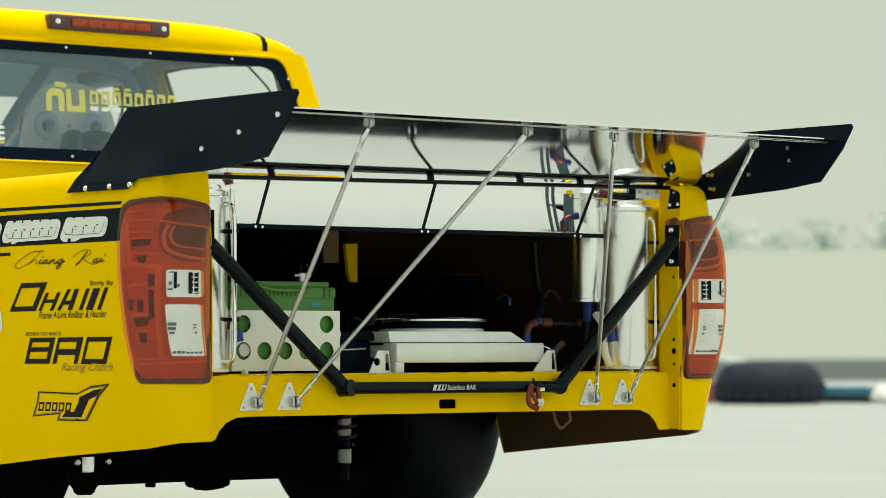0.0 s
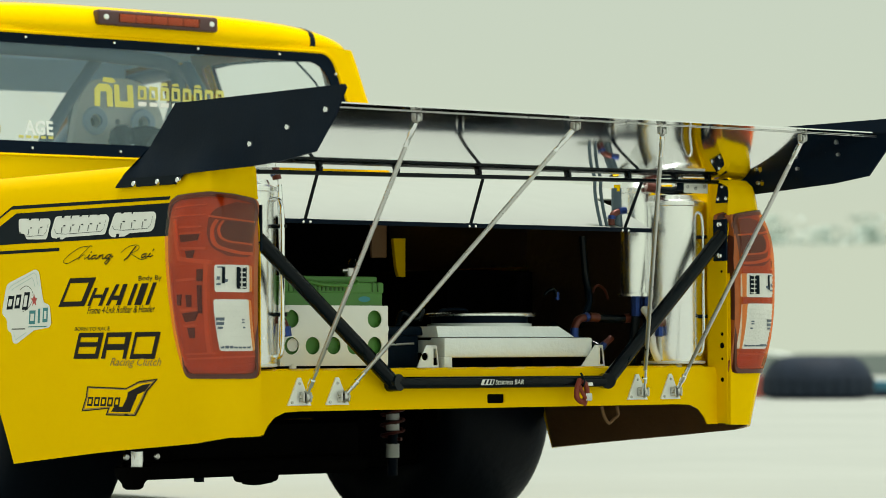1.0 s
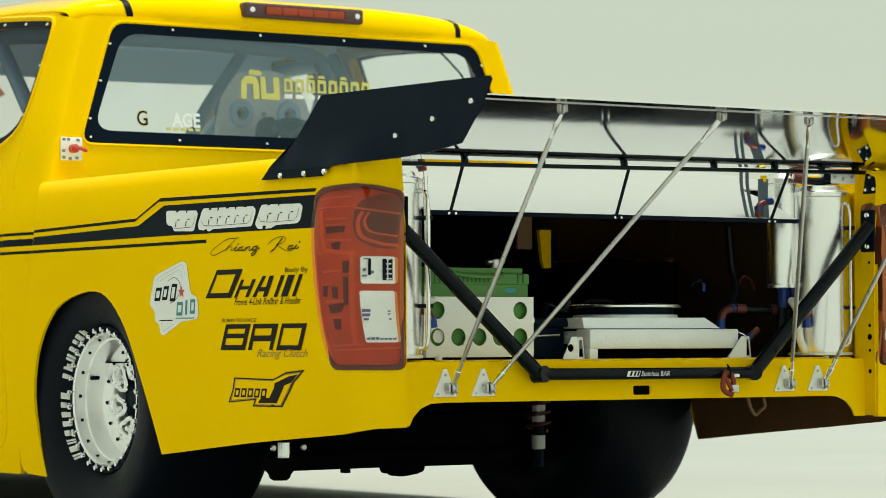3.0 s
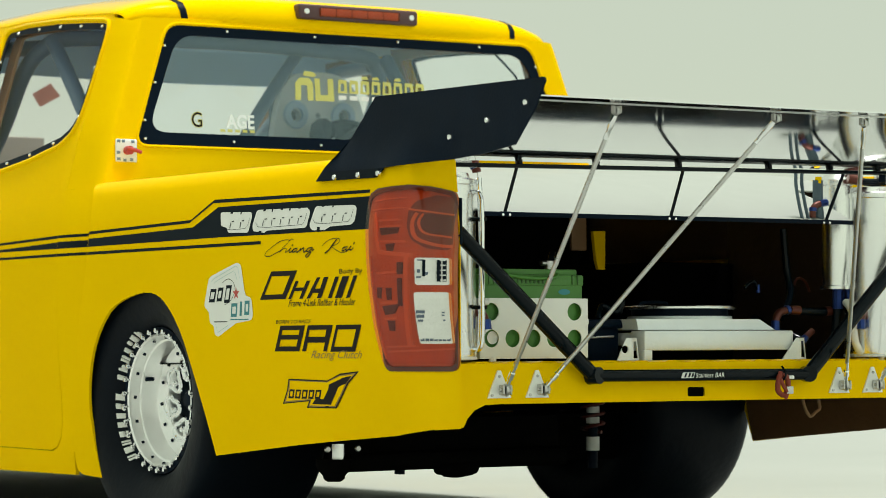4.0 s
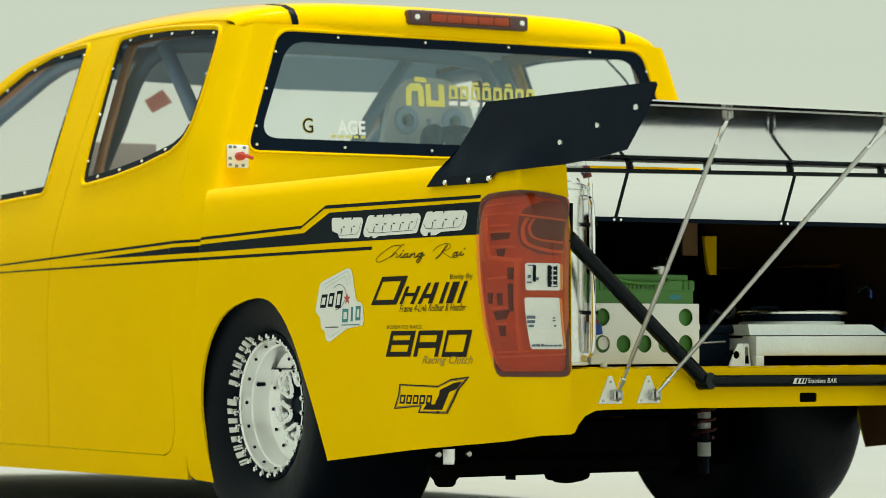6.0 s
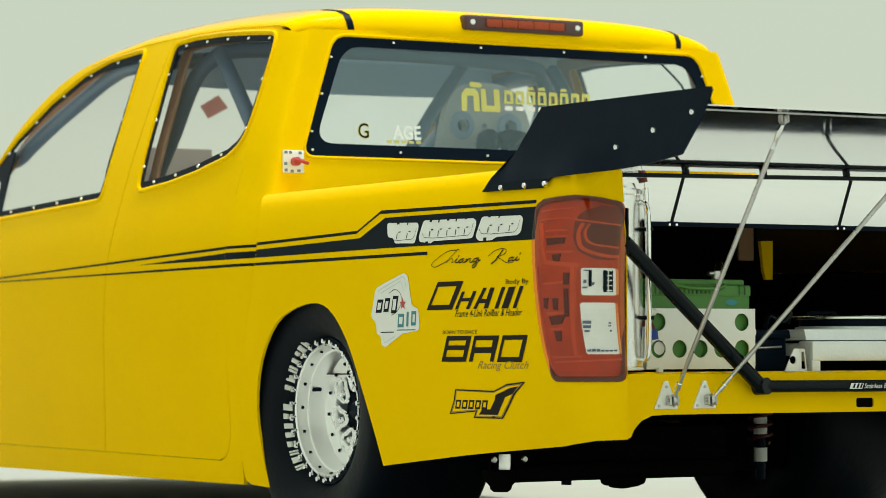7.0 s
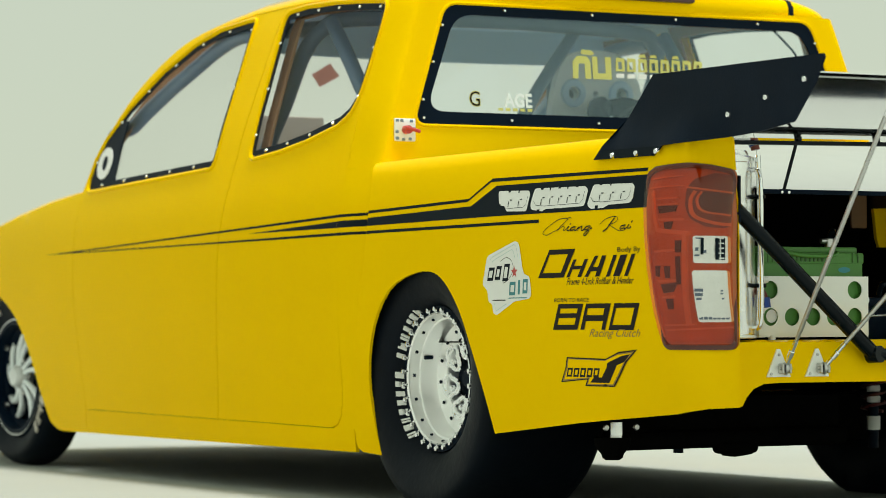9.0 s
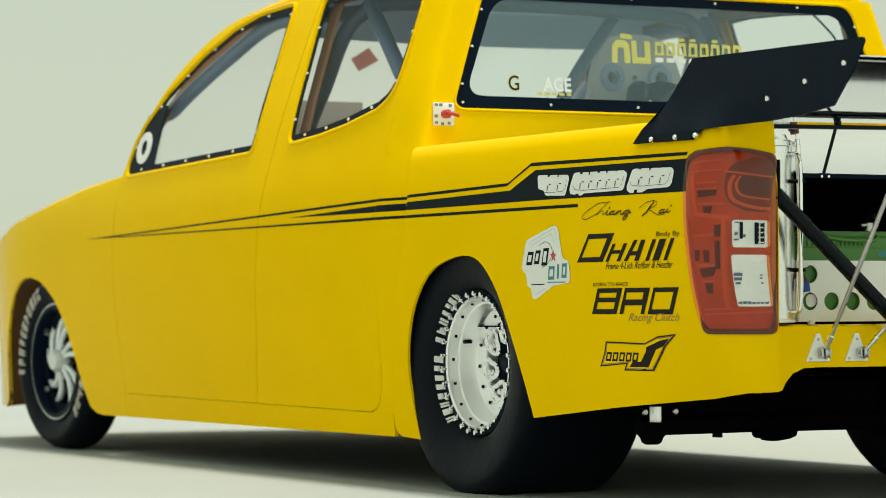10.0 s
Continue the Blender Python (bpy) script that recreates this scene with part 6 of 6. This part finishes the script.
    put("u_fitting", [(0.40, 0.3, 0.640), (0.415, 0.3, 0.652), (0.435, 0.3, 0.656), (0.445, 0.3, 0.635)], 0.005, GLOSS_BLACK)
    put("u_nut", [(0.445, 0.3, 0.650), (0.446, 0.3, 0.628)], 0.006, BLUE_ANODISED)
    v = thing("vent_hose", "two grey hoses and a red-blue elbow beside the can", "hose", at=(0.407, 0.12, 0.85))
    o3 = v.location + Vector((0.063, 0.08, 0))
    for x in (0.427, 0.447):
        part("hose", moved(tube([(x + 0.024, 0.13, 0.812), (x + 0.012, 0.13, 0.855), (x + 0.003, 0.13, 0.90), (x + 0.003, 0.13, 0.935)], 0.0045), Matrix.Translation(-o3)), HOSE, v)
    part("elbow", moved(tube([(0.486, 0.13, 0.818), (0.486, 0.13, 0.834), (0.494, 0.13, 0.848), (0.512, 0.13, 0.855)], 0.009), Matrix.Translation(-o3)), RED_ANODISED, v)
    part("elbow_nut", moved(tube([(0.486, 0.13, 0.834), (0.487, 0.13, 0.843)], 0.011, 8), Matrix.Translation(-o3)), BLUE_ANODISED, v)
    part("elbow_nut", moved(tube([(0.508, 0.13, 0.855), (0.532, 0.13, 0.858)], 0.010, 8), Matrix.Translation(-o3)), BLUE_ANODISED, v)
    part("thick_hose", moved(tube([(0.516, 0.14, 0.812), (0.512, 0.14, 0.86), (0.512, 0.14, 0.915)], 0.0135), Matrix.Translation(-o3)), HOSE, v)
    part("yellow_cap", moved(tube([(0.510, 0.135, 0.907), (0.510, 0.135, 0.924)], 0.0085), Matrix.Translation(-o3)), YELLOW, v)


def build_tow_strap():
    s = thing("red_tow_strap", "red webbing tow loop tied to the black guard bar", "tow strap", at=(0.226, -0.055, 0.40))
    part("loop", tube([(-0.002, 0, 0.020), (-0.014, -0.004, 0.002), (-0.016, -0.004, -0.024), (0.0, -0.005, -0.036), (0.015, -0.004, -0.024), (0.016, -0.004, 0.002), (0.006, 0, 0.016)], 0.007, 10), RED_STRAP, s)
    part("loop_tail", tube([(-0.010, -0.008, 0.004), (-0.004, -0.012, -0.014), (0.008, -0.011, -0.030), (0.004, -0.008, -0.046)], 0.005, 8), RED_STRAP, s)
    part("buckle", box(0.004, 0.026, -0.016, -0.010, -0.034, -0.014, 0.003), STEEL, s)
    part("cable_tie", tube([(0.0, -0.001, 0.036), (0.0, -0.016, 0.016), (0.0, -0.001, -0.003)], 0.0025, 8), GLOSS_BLACK, s)
    part("tie_tag", box(0.016, 0.032, -0.012, -0.004, 0.004, 0.013, 0.002), WHITE_METAL, s)


# ---- cab interior, seen through the windows ----
def build_interior():
    part("cab_floor", box(-0.80, 0.80, 1.60, 3.7, 0.34, 0.36, 0), CAB_GREY, truck)
    rows = [[(x, y, z - 0.02 - 0.055 * (abs(x) / 0.7) ** 4) for x in [-0.70 + 1.4 * k / 16 for k in range(17)]] for y, z in ((1.62, 1.47), (2.0, 1.52), (2.5, 1.53), (2.9, 1.515), (3.0, 1.49))]
    part("headliner", thicken(loft(rows), 0.003), HEADLINER, truck, "", 60)
    part("visor_band", skin(rounded(-0.66, 0.66, 1.366, 1.475, 0.03), lambda x, z, d: (x, 2.93 + d - 0.10 * (x / 0.66) ** 2, z), (), 0.06, 0.02), HEADLINER, truck)
    part("dashboard", box(-0.78, 0.78, 3.38, 3.72, 0.70, 0.93, 0.04, 3), CAB_GREY, truck)
    # bucket seat
    back = [(0.15, 0.70), (0.55, 0.70), (0.548, 1.10), (0.525, 1.25), (0.49, 1.335), (0.43, 1.372), (0.30, 1.372), (0.235, 1.335), (0.20, 1.25), (0.165, 1.10)]
    seat = part("racing_seat", skin(smooth_loop(back, 1), lambda x, z, d: (x, 2.36 + d + 0.10 * (z - 1.0) - 0.25 * (x - 0.355) ** 2, z), [disc(0.267, 1.228, 0.022, 20), disc(0.445, 1.232, 0.022, 20), disc(0.356, 1.230, 0.010, 16)], 0.05, 0.03), GREY_PLASTIC, truck, "light grey composite racing seat back with holes")
    part("seat_lining", box(0.20, 0.50, 2.425, 2.432, 1.15, 1.32, 0.002), CAB_GREY, seat)
    for x in (0.267, 0.445):
        part("hole_ring", moved(lathe([(0.022, -0.010), (0.042, -0.008), (0.046, 0.0), (0.022, 0.0)], 24, "y", True), pose(x, 2.352 + 0.10 * 0.23, 1.23)), HEADLINER, seat)
    part("seat_base", box(0.16, 0.58, 2.38, 2.85, 0.42, 0.72, 0.05, 3), GREY_PLASTIC, seat)
    for sx in (-1, 1):
        part("harness_strap", tube([(0.356 + sx * 0.010, 2.31, 1.175), (0.356 + sx * 0.05, 2.28, 1.182), (0.356 + sx * 0.10, 2.21, 1.150), (0.356 + sx * 0.14, 2.10, 1.09)], 0.033, 10), BLACK, seat)
    part("harness_bar", tube([(-0.66, 2.12, 1.075), (0.66, 2.12, 1.075)], 0.024), BLACK, seat)
    part("harness_boss", moved(lathe([(0.05, -0.02), (0.088, 0), (0.088, 0.03), (0, 0.03)], 24, "y"), pose(0.352, 2.09, 1.088)), BLACK, seat)
    part("beige_panel", box(-0.50, -0.22, 3.18, 3.22, 0.70, 1.188, 0.006), TAN_PALE, truck, "beige upright panel ahead of the passenger side")
    part("rear_shelf", box(-0.50, 0.10, 2.30, 2.34, 0.60, 1.11, 0.03, 3), TAN_PALE, truck, "pale beige upright panel")
    # roll cage
    side = [(0.72, 2.86, 0.36), (0.71, 2.76, 0.80), (0.672, 2.665, 1.05), (0.655, 2.575, 1.18), (0.640, 2.47, 1.33), (0.60, 2.42, 1.40), (0.50, 2.40, 1.435)]
    cage = part("roll_cage", tube([(-x, y, z) for x, y, z in side] + [(0, 2.40, 1.45)] + side[::-1], 0.0245, 14), TUBE, truck, "grey-blue tubular roll cage")
    for sx in (-1, 1):
        part("rear_stay", tube([(sx * 0.60, 2.36, 1.42), (sx * 0.60, 2.16, 1.20), (sx * 0.62, 1.76, 0.76)], 0.0235), TUBE, cage)
        part("screen_pillar_tube", tube([(sx * 0.60, 2.44, 1.405)] + [(sx * (half_width(z) - 0.060), y, z) for y, z in ((2.78, 1.412), (2.98, 1.388), (3.16, 1.325), (3.34, 1.256), (3.53, 1.165), (3.68, 1.06))] + [(sx * 0.76, 3.66, 0.40)], 0.024), TUBE, cage)
        part("door_bar", tube([(sx * 0.71, 2.80, 0.50), (sx * 0.74, 3.1, 0.62), (sx * 0.75, 3.62, 0.80)], 0.021), TUBE, cage)
    part("hoop_diagonal", tube([(0.35, 2.50, 1.44), (-0.02, 2.1, 1.22), (-0.40, 1.66, 0.98)], 0.020), TUBE, cage)
    # cloth scrap and cord in the far rear window
    part("red_sticker", skin([(-0.158, 1.35), (-0.089, 1.391), (-0.052, 1.348), (-0.128, 1.308)], lambda x, z, d: (x, 3.40, z), (), 0.1, 0.0), FADED_RED, truck)
    part("cord", tube([(0.565, 1.70, 1.390), (0.613, 1.70, 1.351), (0.653, 1.70, 1.313), (0.668, 1.70, 1.270)], 0.0035, 6), BLACK, truck)
    # rear window lettering: plain yellow shapes and a garage word
    def glass(x, z, d):
        return (x, 1.5488 + 0.10 * (z - 0.95) + d, z)
    sign = part("window_sign", skin([(-0.216, 1.202), (-0.214, 1.252), (-0.198, 1.268), (-0.166, 1.268), (-0.154, 1.254), (-0.154, 1.202), (-0.174, 1.202), (-0.174, 1.246), (-0.194, 1.246), (-0.198, 1.202)], glass, (), 0.05, 0.0), DECAL_YELLOW, truck, "yellow shop sign in plain shapes on the rear window")
    for loop in ([(-0.148, 1.202), (-0.148, 1.268), (-0.130, 1.268), (-0.130, 1.220), (-0.104, 1.220), (-0.104, 1.268), (-0.084, 1.268), (-0.084, 1.202)], [(-0.186, 1.274), (-0.182, 1.288), (-0.150, 1.286), (-0.140, 1.276), (-0.150, 1.271)]):
        part("sign_shape", skin(loop, glass, (), 0.05, 0.0), DECAL_YELLOW, sign)
    for k in range(8):
        x = -0.070 + k * 0.0385
        part("sign_shape", skin([(x, 1.228), (x + 0.032, 1.228), (x + 0.032, 1.266), (x + 0.004, 1.268)], glass, [[(x + 0.010, 1.234), (x + 0.022, 1.234), (x + 0.022, 1.256), (x + 0.010, 1.256)]], 0.05, 0.0), DECAL_YELLOW, sign)
        if k in (2, 3, 5):
            part("sign_shape", skin([(x + 0.004, 1.271), (x + 0.030, 1.271), (x + 0.026, 1.281), (x + 0.008, 1.279)], glass, (), 0.05, 0.0), DECAL_YELLOW, sign)
        if k < 6:
            part("white_bar", skin([(x, 1.208), (x + 0.028, 1.208), (x + 0.030, 1.221), (x + 0.002, 1.221)], glass, (), 0.05, 0.0), DECAL_WHITE, sign)
    g = lettering("G", (-0.561, -0.528, 1.111, 1.153), lambda x, z, d: glass(x, z, 0), 0, 0)
    word = part("window_lettering", g, DECAL_INK, truck, "white garage word on the rear window")
    part("letter_outline", lettering("G", (-0.563, -0.526, 1.109, 1.155), lambda x, z, d: glass(x, z, 0.001), 0, 0, False, 0.03), DECAL_YELLOW, word)
    part("lettering", lettering("AGE", (-0.450, -0.357, 1.110, 1.152), lambda x, z, d: glass(x, z, 0), 0, 0, False, 0.035), GLASS_WHITE, word)
    for k in range(5):
        part("yellow_bar", skin([(-0.470 + k * 0.024, 1.100), (-0.454 + k * 0.024, 1.100), (-0.454 + k * 0.024, 1.108), (-0.470 + k * 0.024, 1.108)], glass, (), 0.05, 0.0), DECAL_YELLOW, word)


# ---- underneath ----
def build_underbody():
    part("rear_axle", join(tube([(-0.60, 1.21, 0.348), (0.60, 1.21, 0.348)], 0.045), moved(lathe([(0.05, -0.14), (0.13, -0.09), (0.15, 0), (0.13, 0.09), (0.05, 0.14)], 24, "y"), pose(0, 1.21, 0.345))), BLACK, truck)
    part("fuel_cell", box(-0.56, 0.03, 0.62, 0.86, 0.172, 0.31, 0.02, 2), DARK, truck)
    # plain dark box added behind the fuel cell to block light
    part("axle_light_block", box(-0.50, 0.55, 1.05, 1.15, 0.165, 0.30, 0.01), DARK, truck)
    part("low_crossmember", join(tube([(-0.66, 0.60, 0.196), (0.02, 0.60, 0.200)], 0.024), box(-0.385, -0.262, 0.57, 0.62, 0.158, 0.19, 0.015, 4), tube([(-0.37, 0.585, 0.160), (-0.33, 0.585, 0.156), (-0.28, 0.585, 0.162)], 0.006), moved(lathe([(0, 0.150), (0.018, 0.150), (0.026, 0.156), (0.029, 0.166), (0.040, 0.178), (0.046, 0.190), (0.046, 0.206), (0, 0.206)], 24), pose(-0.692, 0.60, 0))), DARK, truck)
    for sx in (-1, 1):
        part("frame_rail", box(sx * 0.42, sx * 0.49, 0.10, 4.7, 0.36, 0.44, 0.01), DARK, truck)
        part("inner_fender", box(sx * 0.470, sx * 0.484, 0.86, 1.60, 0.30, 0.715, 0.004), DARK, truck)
        lip = flow([(4.11, 0.348), (4.21, 0.482), (4.34, 0.573), (4.491, 0.613), (4.62, 0.597), (4.69, 0.555), (4.75, 0.49), (4.79, 0.42), (4.815, 0.33), (4.822, 0.20), (4.835, 0.155), (4.86, 0.138)], 3)
        # brown puts the shade on the yellow arch lining into its colour
        part("front_arch_liner", thicken(loft([[(sx * x, y + 0.002 + g, z + g) for x, g in ((half_width(z) - 0.012, 0), (half_width(z) - 0.03, 0.004), (0.74, 0.012), (0.67, 0.014))] for y, z in lip]), 0.003), RAW, truck, "arch liner in brown that stands for shaded yellow")
        part("front_inner_fender", box(sx * 0.66, sx * 0.675, 3.72, 5.15, 0.20, 0.80, 0.01), DARK, truck)
        lo, hi = Vector((sx * 0.320, 0.87, 0.150)), Vector((sx * 0.315, 0.86, 0.44))
        shock = part("rear_shock", tube([lo, hi], 0.014), BLACK, truck, "coil-over shock absorber with red spring")
        for t0, t1 in ((0.17, 0.30), (0.43, 0.49), (0.53, 0.59)):
            part("bright_sleeve", tube([lo.lerp(hi, t0), lo.lerp(hi, t1)], 0.019), WHITE_METAL, shock)
        turns = 6
        pts = [lo.lerp(hi, 0.34 + 0.6 * k / (turns * 10)) + Vector((0.031 * math.cos(k * 0.628), 0.031 * math.sin(k * 0.628), 0)) for k in range(turns * 10 + 1)]
        part("coil_spring", tube(pts, 0.0045, 8, False), SPRING_RED, shock)
        if sx > 0:
            continue
        part("link_bush", join(tube([(sx * 0.680, 0.60, 0.205), (sx * 0.680, 0.60, 0.245)], 0.017)), ALU, truck)
        for dx in (-0.045, 0.045):
            part("link_bolt", moved(lathe([(0, -0.006), (0.007, -0.005), (0.009, 0)], 10, "y"), pose(sx * 0.676 + dx, 0.585, 0.232)), STEEL, truck)
    part("tie_down_ring", tube([(0.512, 0.2, 0.345), (0.522, 0.2, 0.318), (0.538, 0.2, 0.301), (0.556, 0.2, 0.312), (0.570, 0.2, 0.322), (0.566, 0.2, 0.345)], 0.0045, 8), TAN, truck, "small brown tie-down ring")
    part("engine_block", box(-0.45, 0.45, 3.75, 4.6, 0.25, 0.85, 0.05, 2), DARK, truck)


# ---- far side of the apron ----
def build_distance():
    bm = bmesh.new()
    vs = [bm.verts.new(p) for p in ((30, 44, 0.004), (46, 26, 0.004), (440, 240, 0.004), (330, 430, 0.004))]
    bm.faces.new(vs)
    bmesh.ops.subdivide_edges(bm, edges=bm.edges[:], cuts=6, use_grid_fill=True)
    tagged(part("grass_verge", bm, FAR_GREEN), "dull grey-green grass beyond the concrete", "grass", kind="structure")
    # tyre stacks
    big = thing("truck_tyre", "huge old blue-black truck tyre lying flat at the track edge", "tyre", at=(17.20, 16.34, 0))
    part("tyre", lathe([(0.30, 0.03), (0.34, 0.008), (0.46, 0.0), (0.53, 0.02), (0.558, 0.07), (0.565, 0.14), (0.553, 0.22), (0.520, 0.305), (0.465, 0.375), (0.39, 0.420), (0.32, 0.432), (0.27, 0.41), (0.255, 0.30), (0.265, 0.12)], 48, "z", True), FAR_TYRE, big)
    block = None
    for k in range(26):
        m = Matrix.Rotation(2 * math.pi * k / 26, 4, "Z") @ pose(0.555, 0, 0.14)
        if block is None:
            block = part("tread_block", box(-0.012, 0.016, -0.045, 0.045, -0.10, 0.08, 0.012, 2), FAR_TYRE, big)
            block.matrix_basis = m
        else:
            share(block, m)
    rag = part("pale_rag", moved(lathe([(0, 0), (0.17, 0.0), (0.15, 0.04), (0.09, 0.055), (0, 0.06)], 14), pose(16.93, 16.62, 0.425, 8, 5, 0)), FAR_RAG)
    tagged(rag, "crumpled pale cloth lying on the truck tyre", "cloth")
    for (a, w, h, mat, lab, nm) in ((0.86, 0.52, 0.17, FAR_BLUE, "blue painted barrier block on the concrete", "barrier_block"), (1.36, 0.46, 0.16, FAR_BLUE, "blue painted barrier block on the concrete", "barrier_block"), (1.88, 0.52, 0.17, FAR_BLUE, "blue painted barrier block on the concrete", "barrier_block"), (-0.52, 0.16, 0.22, FAR_RED, "red and white marker block by the tyres", "marker_block")):
        b = part(nm, box(-w / 2, w / 2, -0.15, 0.15, 0, h, 0.03, 2), mat)
        b.matrix_basis = pose(17.80 + 0.60 * a, 17.05 - 0.80 * a, 0, 0, 0, -51)
        tagged(b, lab, "barrier")
    kerb = part("low_kerb", box(-0.7, 0.7, -0.05, 0.05, 0, 0.07, 0.02, 2), FAR_TYRE)
    kerb.matrix_basis = pose(17.72 + 0.60 * 1.3, 16.97 - 0.80 * 1.3, 0, 0, 0, -51)
    tagged(kerb, "low dark rubber kerb in front of the blue blocks", "kerb")
    sack = part("white_sack", moved(lathe([(0, 0), (0.10, 0.01), (0.13, 0.05), (0.11, 0.12), (0.05, 0.17), (0.02, 0.19), (0, 0.19)], 20), Matrix.Identity(4)), FAR_WHITE)
    sack.matrix_basis = pose(17.64 + 0.60 * 1.25, 16.89 - 0.80 * 1.25, 0)
    tagged(sack, "small crumpled white sack against the kerb", "sack")
    # glowing backdrop sheet for the mist beyond the field, with tree tops above it
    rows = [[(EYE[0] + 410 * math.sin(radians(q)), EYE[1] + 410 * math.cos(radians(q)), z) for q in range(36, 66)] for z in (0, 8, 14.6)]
    tagged(part("mist_backdrop", loft(rows), MIST_GLOW), "backdrop sheet glowing in sky colour for the mist over the far edge of the field", "mist", kind="structure")
    rnd = random.Random(4)
    for k in range(15):
        a = radians(40.5 + k * 1.05 + rnd.uniform(-0.25, 0.25))
        d = 440 + rnd.uniform(-6, 14)
        h = 18.6 + rnd.uniform(-1.6, 1.2) + (2.6 if k > 7 else 0)
        tree = thing("tree", "tree far beyond the field, its green paled to stand for haze", "tree", "far trees", at=(EYE[0] + d * math.sin(a), EYE[1] + d * math.cos(a), 0))
        limbs = [tube([(0, 0, 0), (0.1, 0, h * 0.4), (0, 0.1, h * 0.75)], [0.3] * 6 + [0.22] * 6 + [0.1], 8)]
        for j in range(5):
            b = j * 1.26 + rnd.random()
            limbs.append(tube([(0, 0, h * 0.45), (1.2 * math.cos(b), 1.2 * math.sin(b), h * 0.62), (2.2 * math.cos(b), 2.2 * math.sin(b), h * 0.75)], [0.12] * 6 + [0.08] * 6 + [0.04], 6))
        part("trunk", join(*limbs), TAN, tree)
        bm = bmesh.new()
        for j in range(1100):
            b, zz = rnd.uniform(0, 6.283), rnd.gauss(0.76, 0.13)
            rr = abs(rnd.gauss(0, 2.6)) * (1.15 - 0.5 * abs(zz - 0.7))
            c = Vector((rr * math.cos(b), rr * math.sin(b), min(zz, 1.02) * h))
            q = [c + Vector((rnd.uniform(-0.55, 0.55), rnd.uniform(-0.55, 0.55), rnd.uniform(-0.5, 0.5))) for _ in range(3)]
            bm.faces.new([bm.verts.new(p) for p in q])
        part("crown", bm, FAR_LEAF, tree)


build_battery()
build_cooler()
build_tanks()
build_tow_strap()
build_interior()
build_underbody()
build_distance()
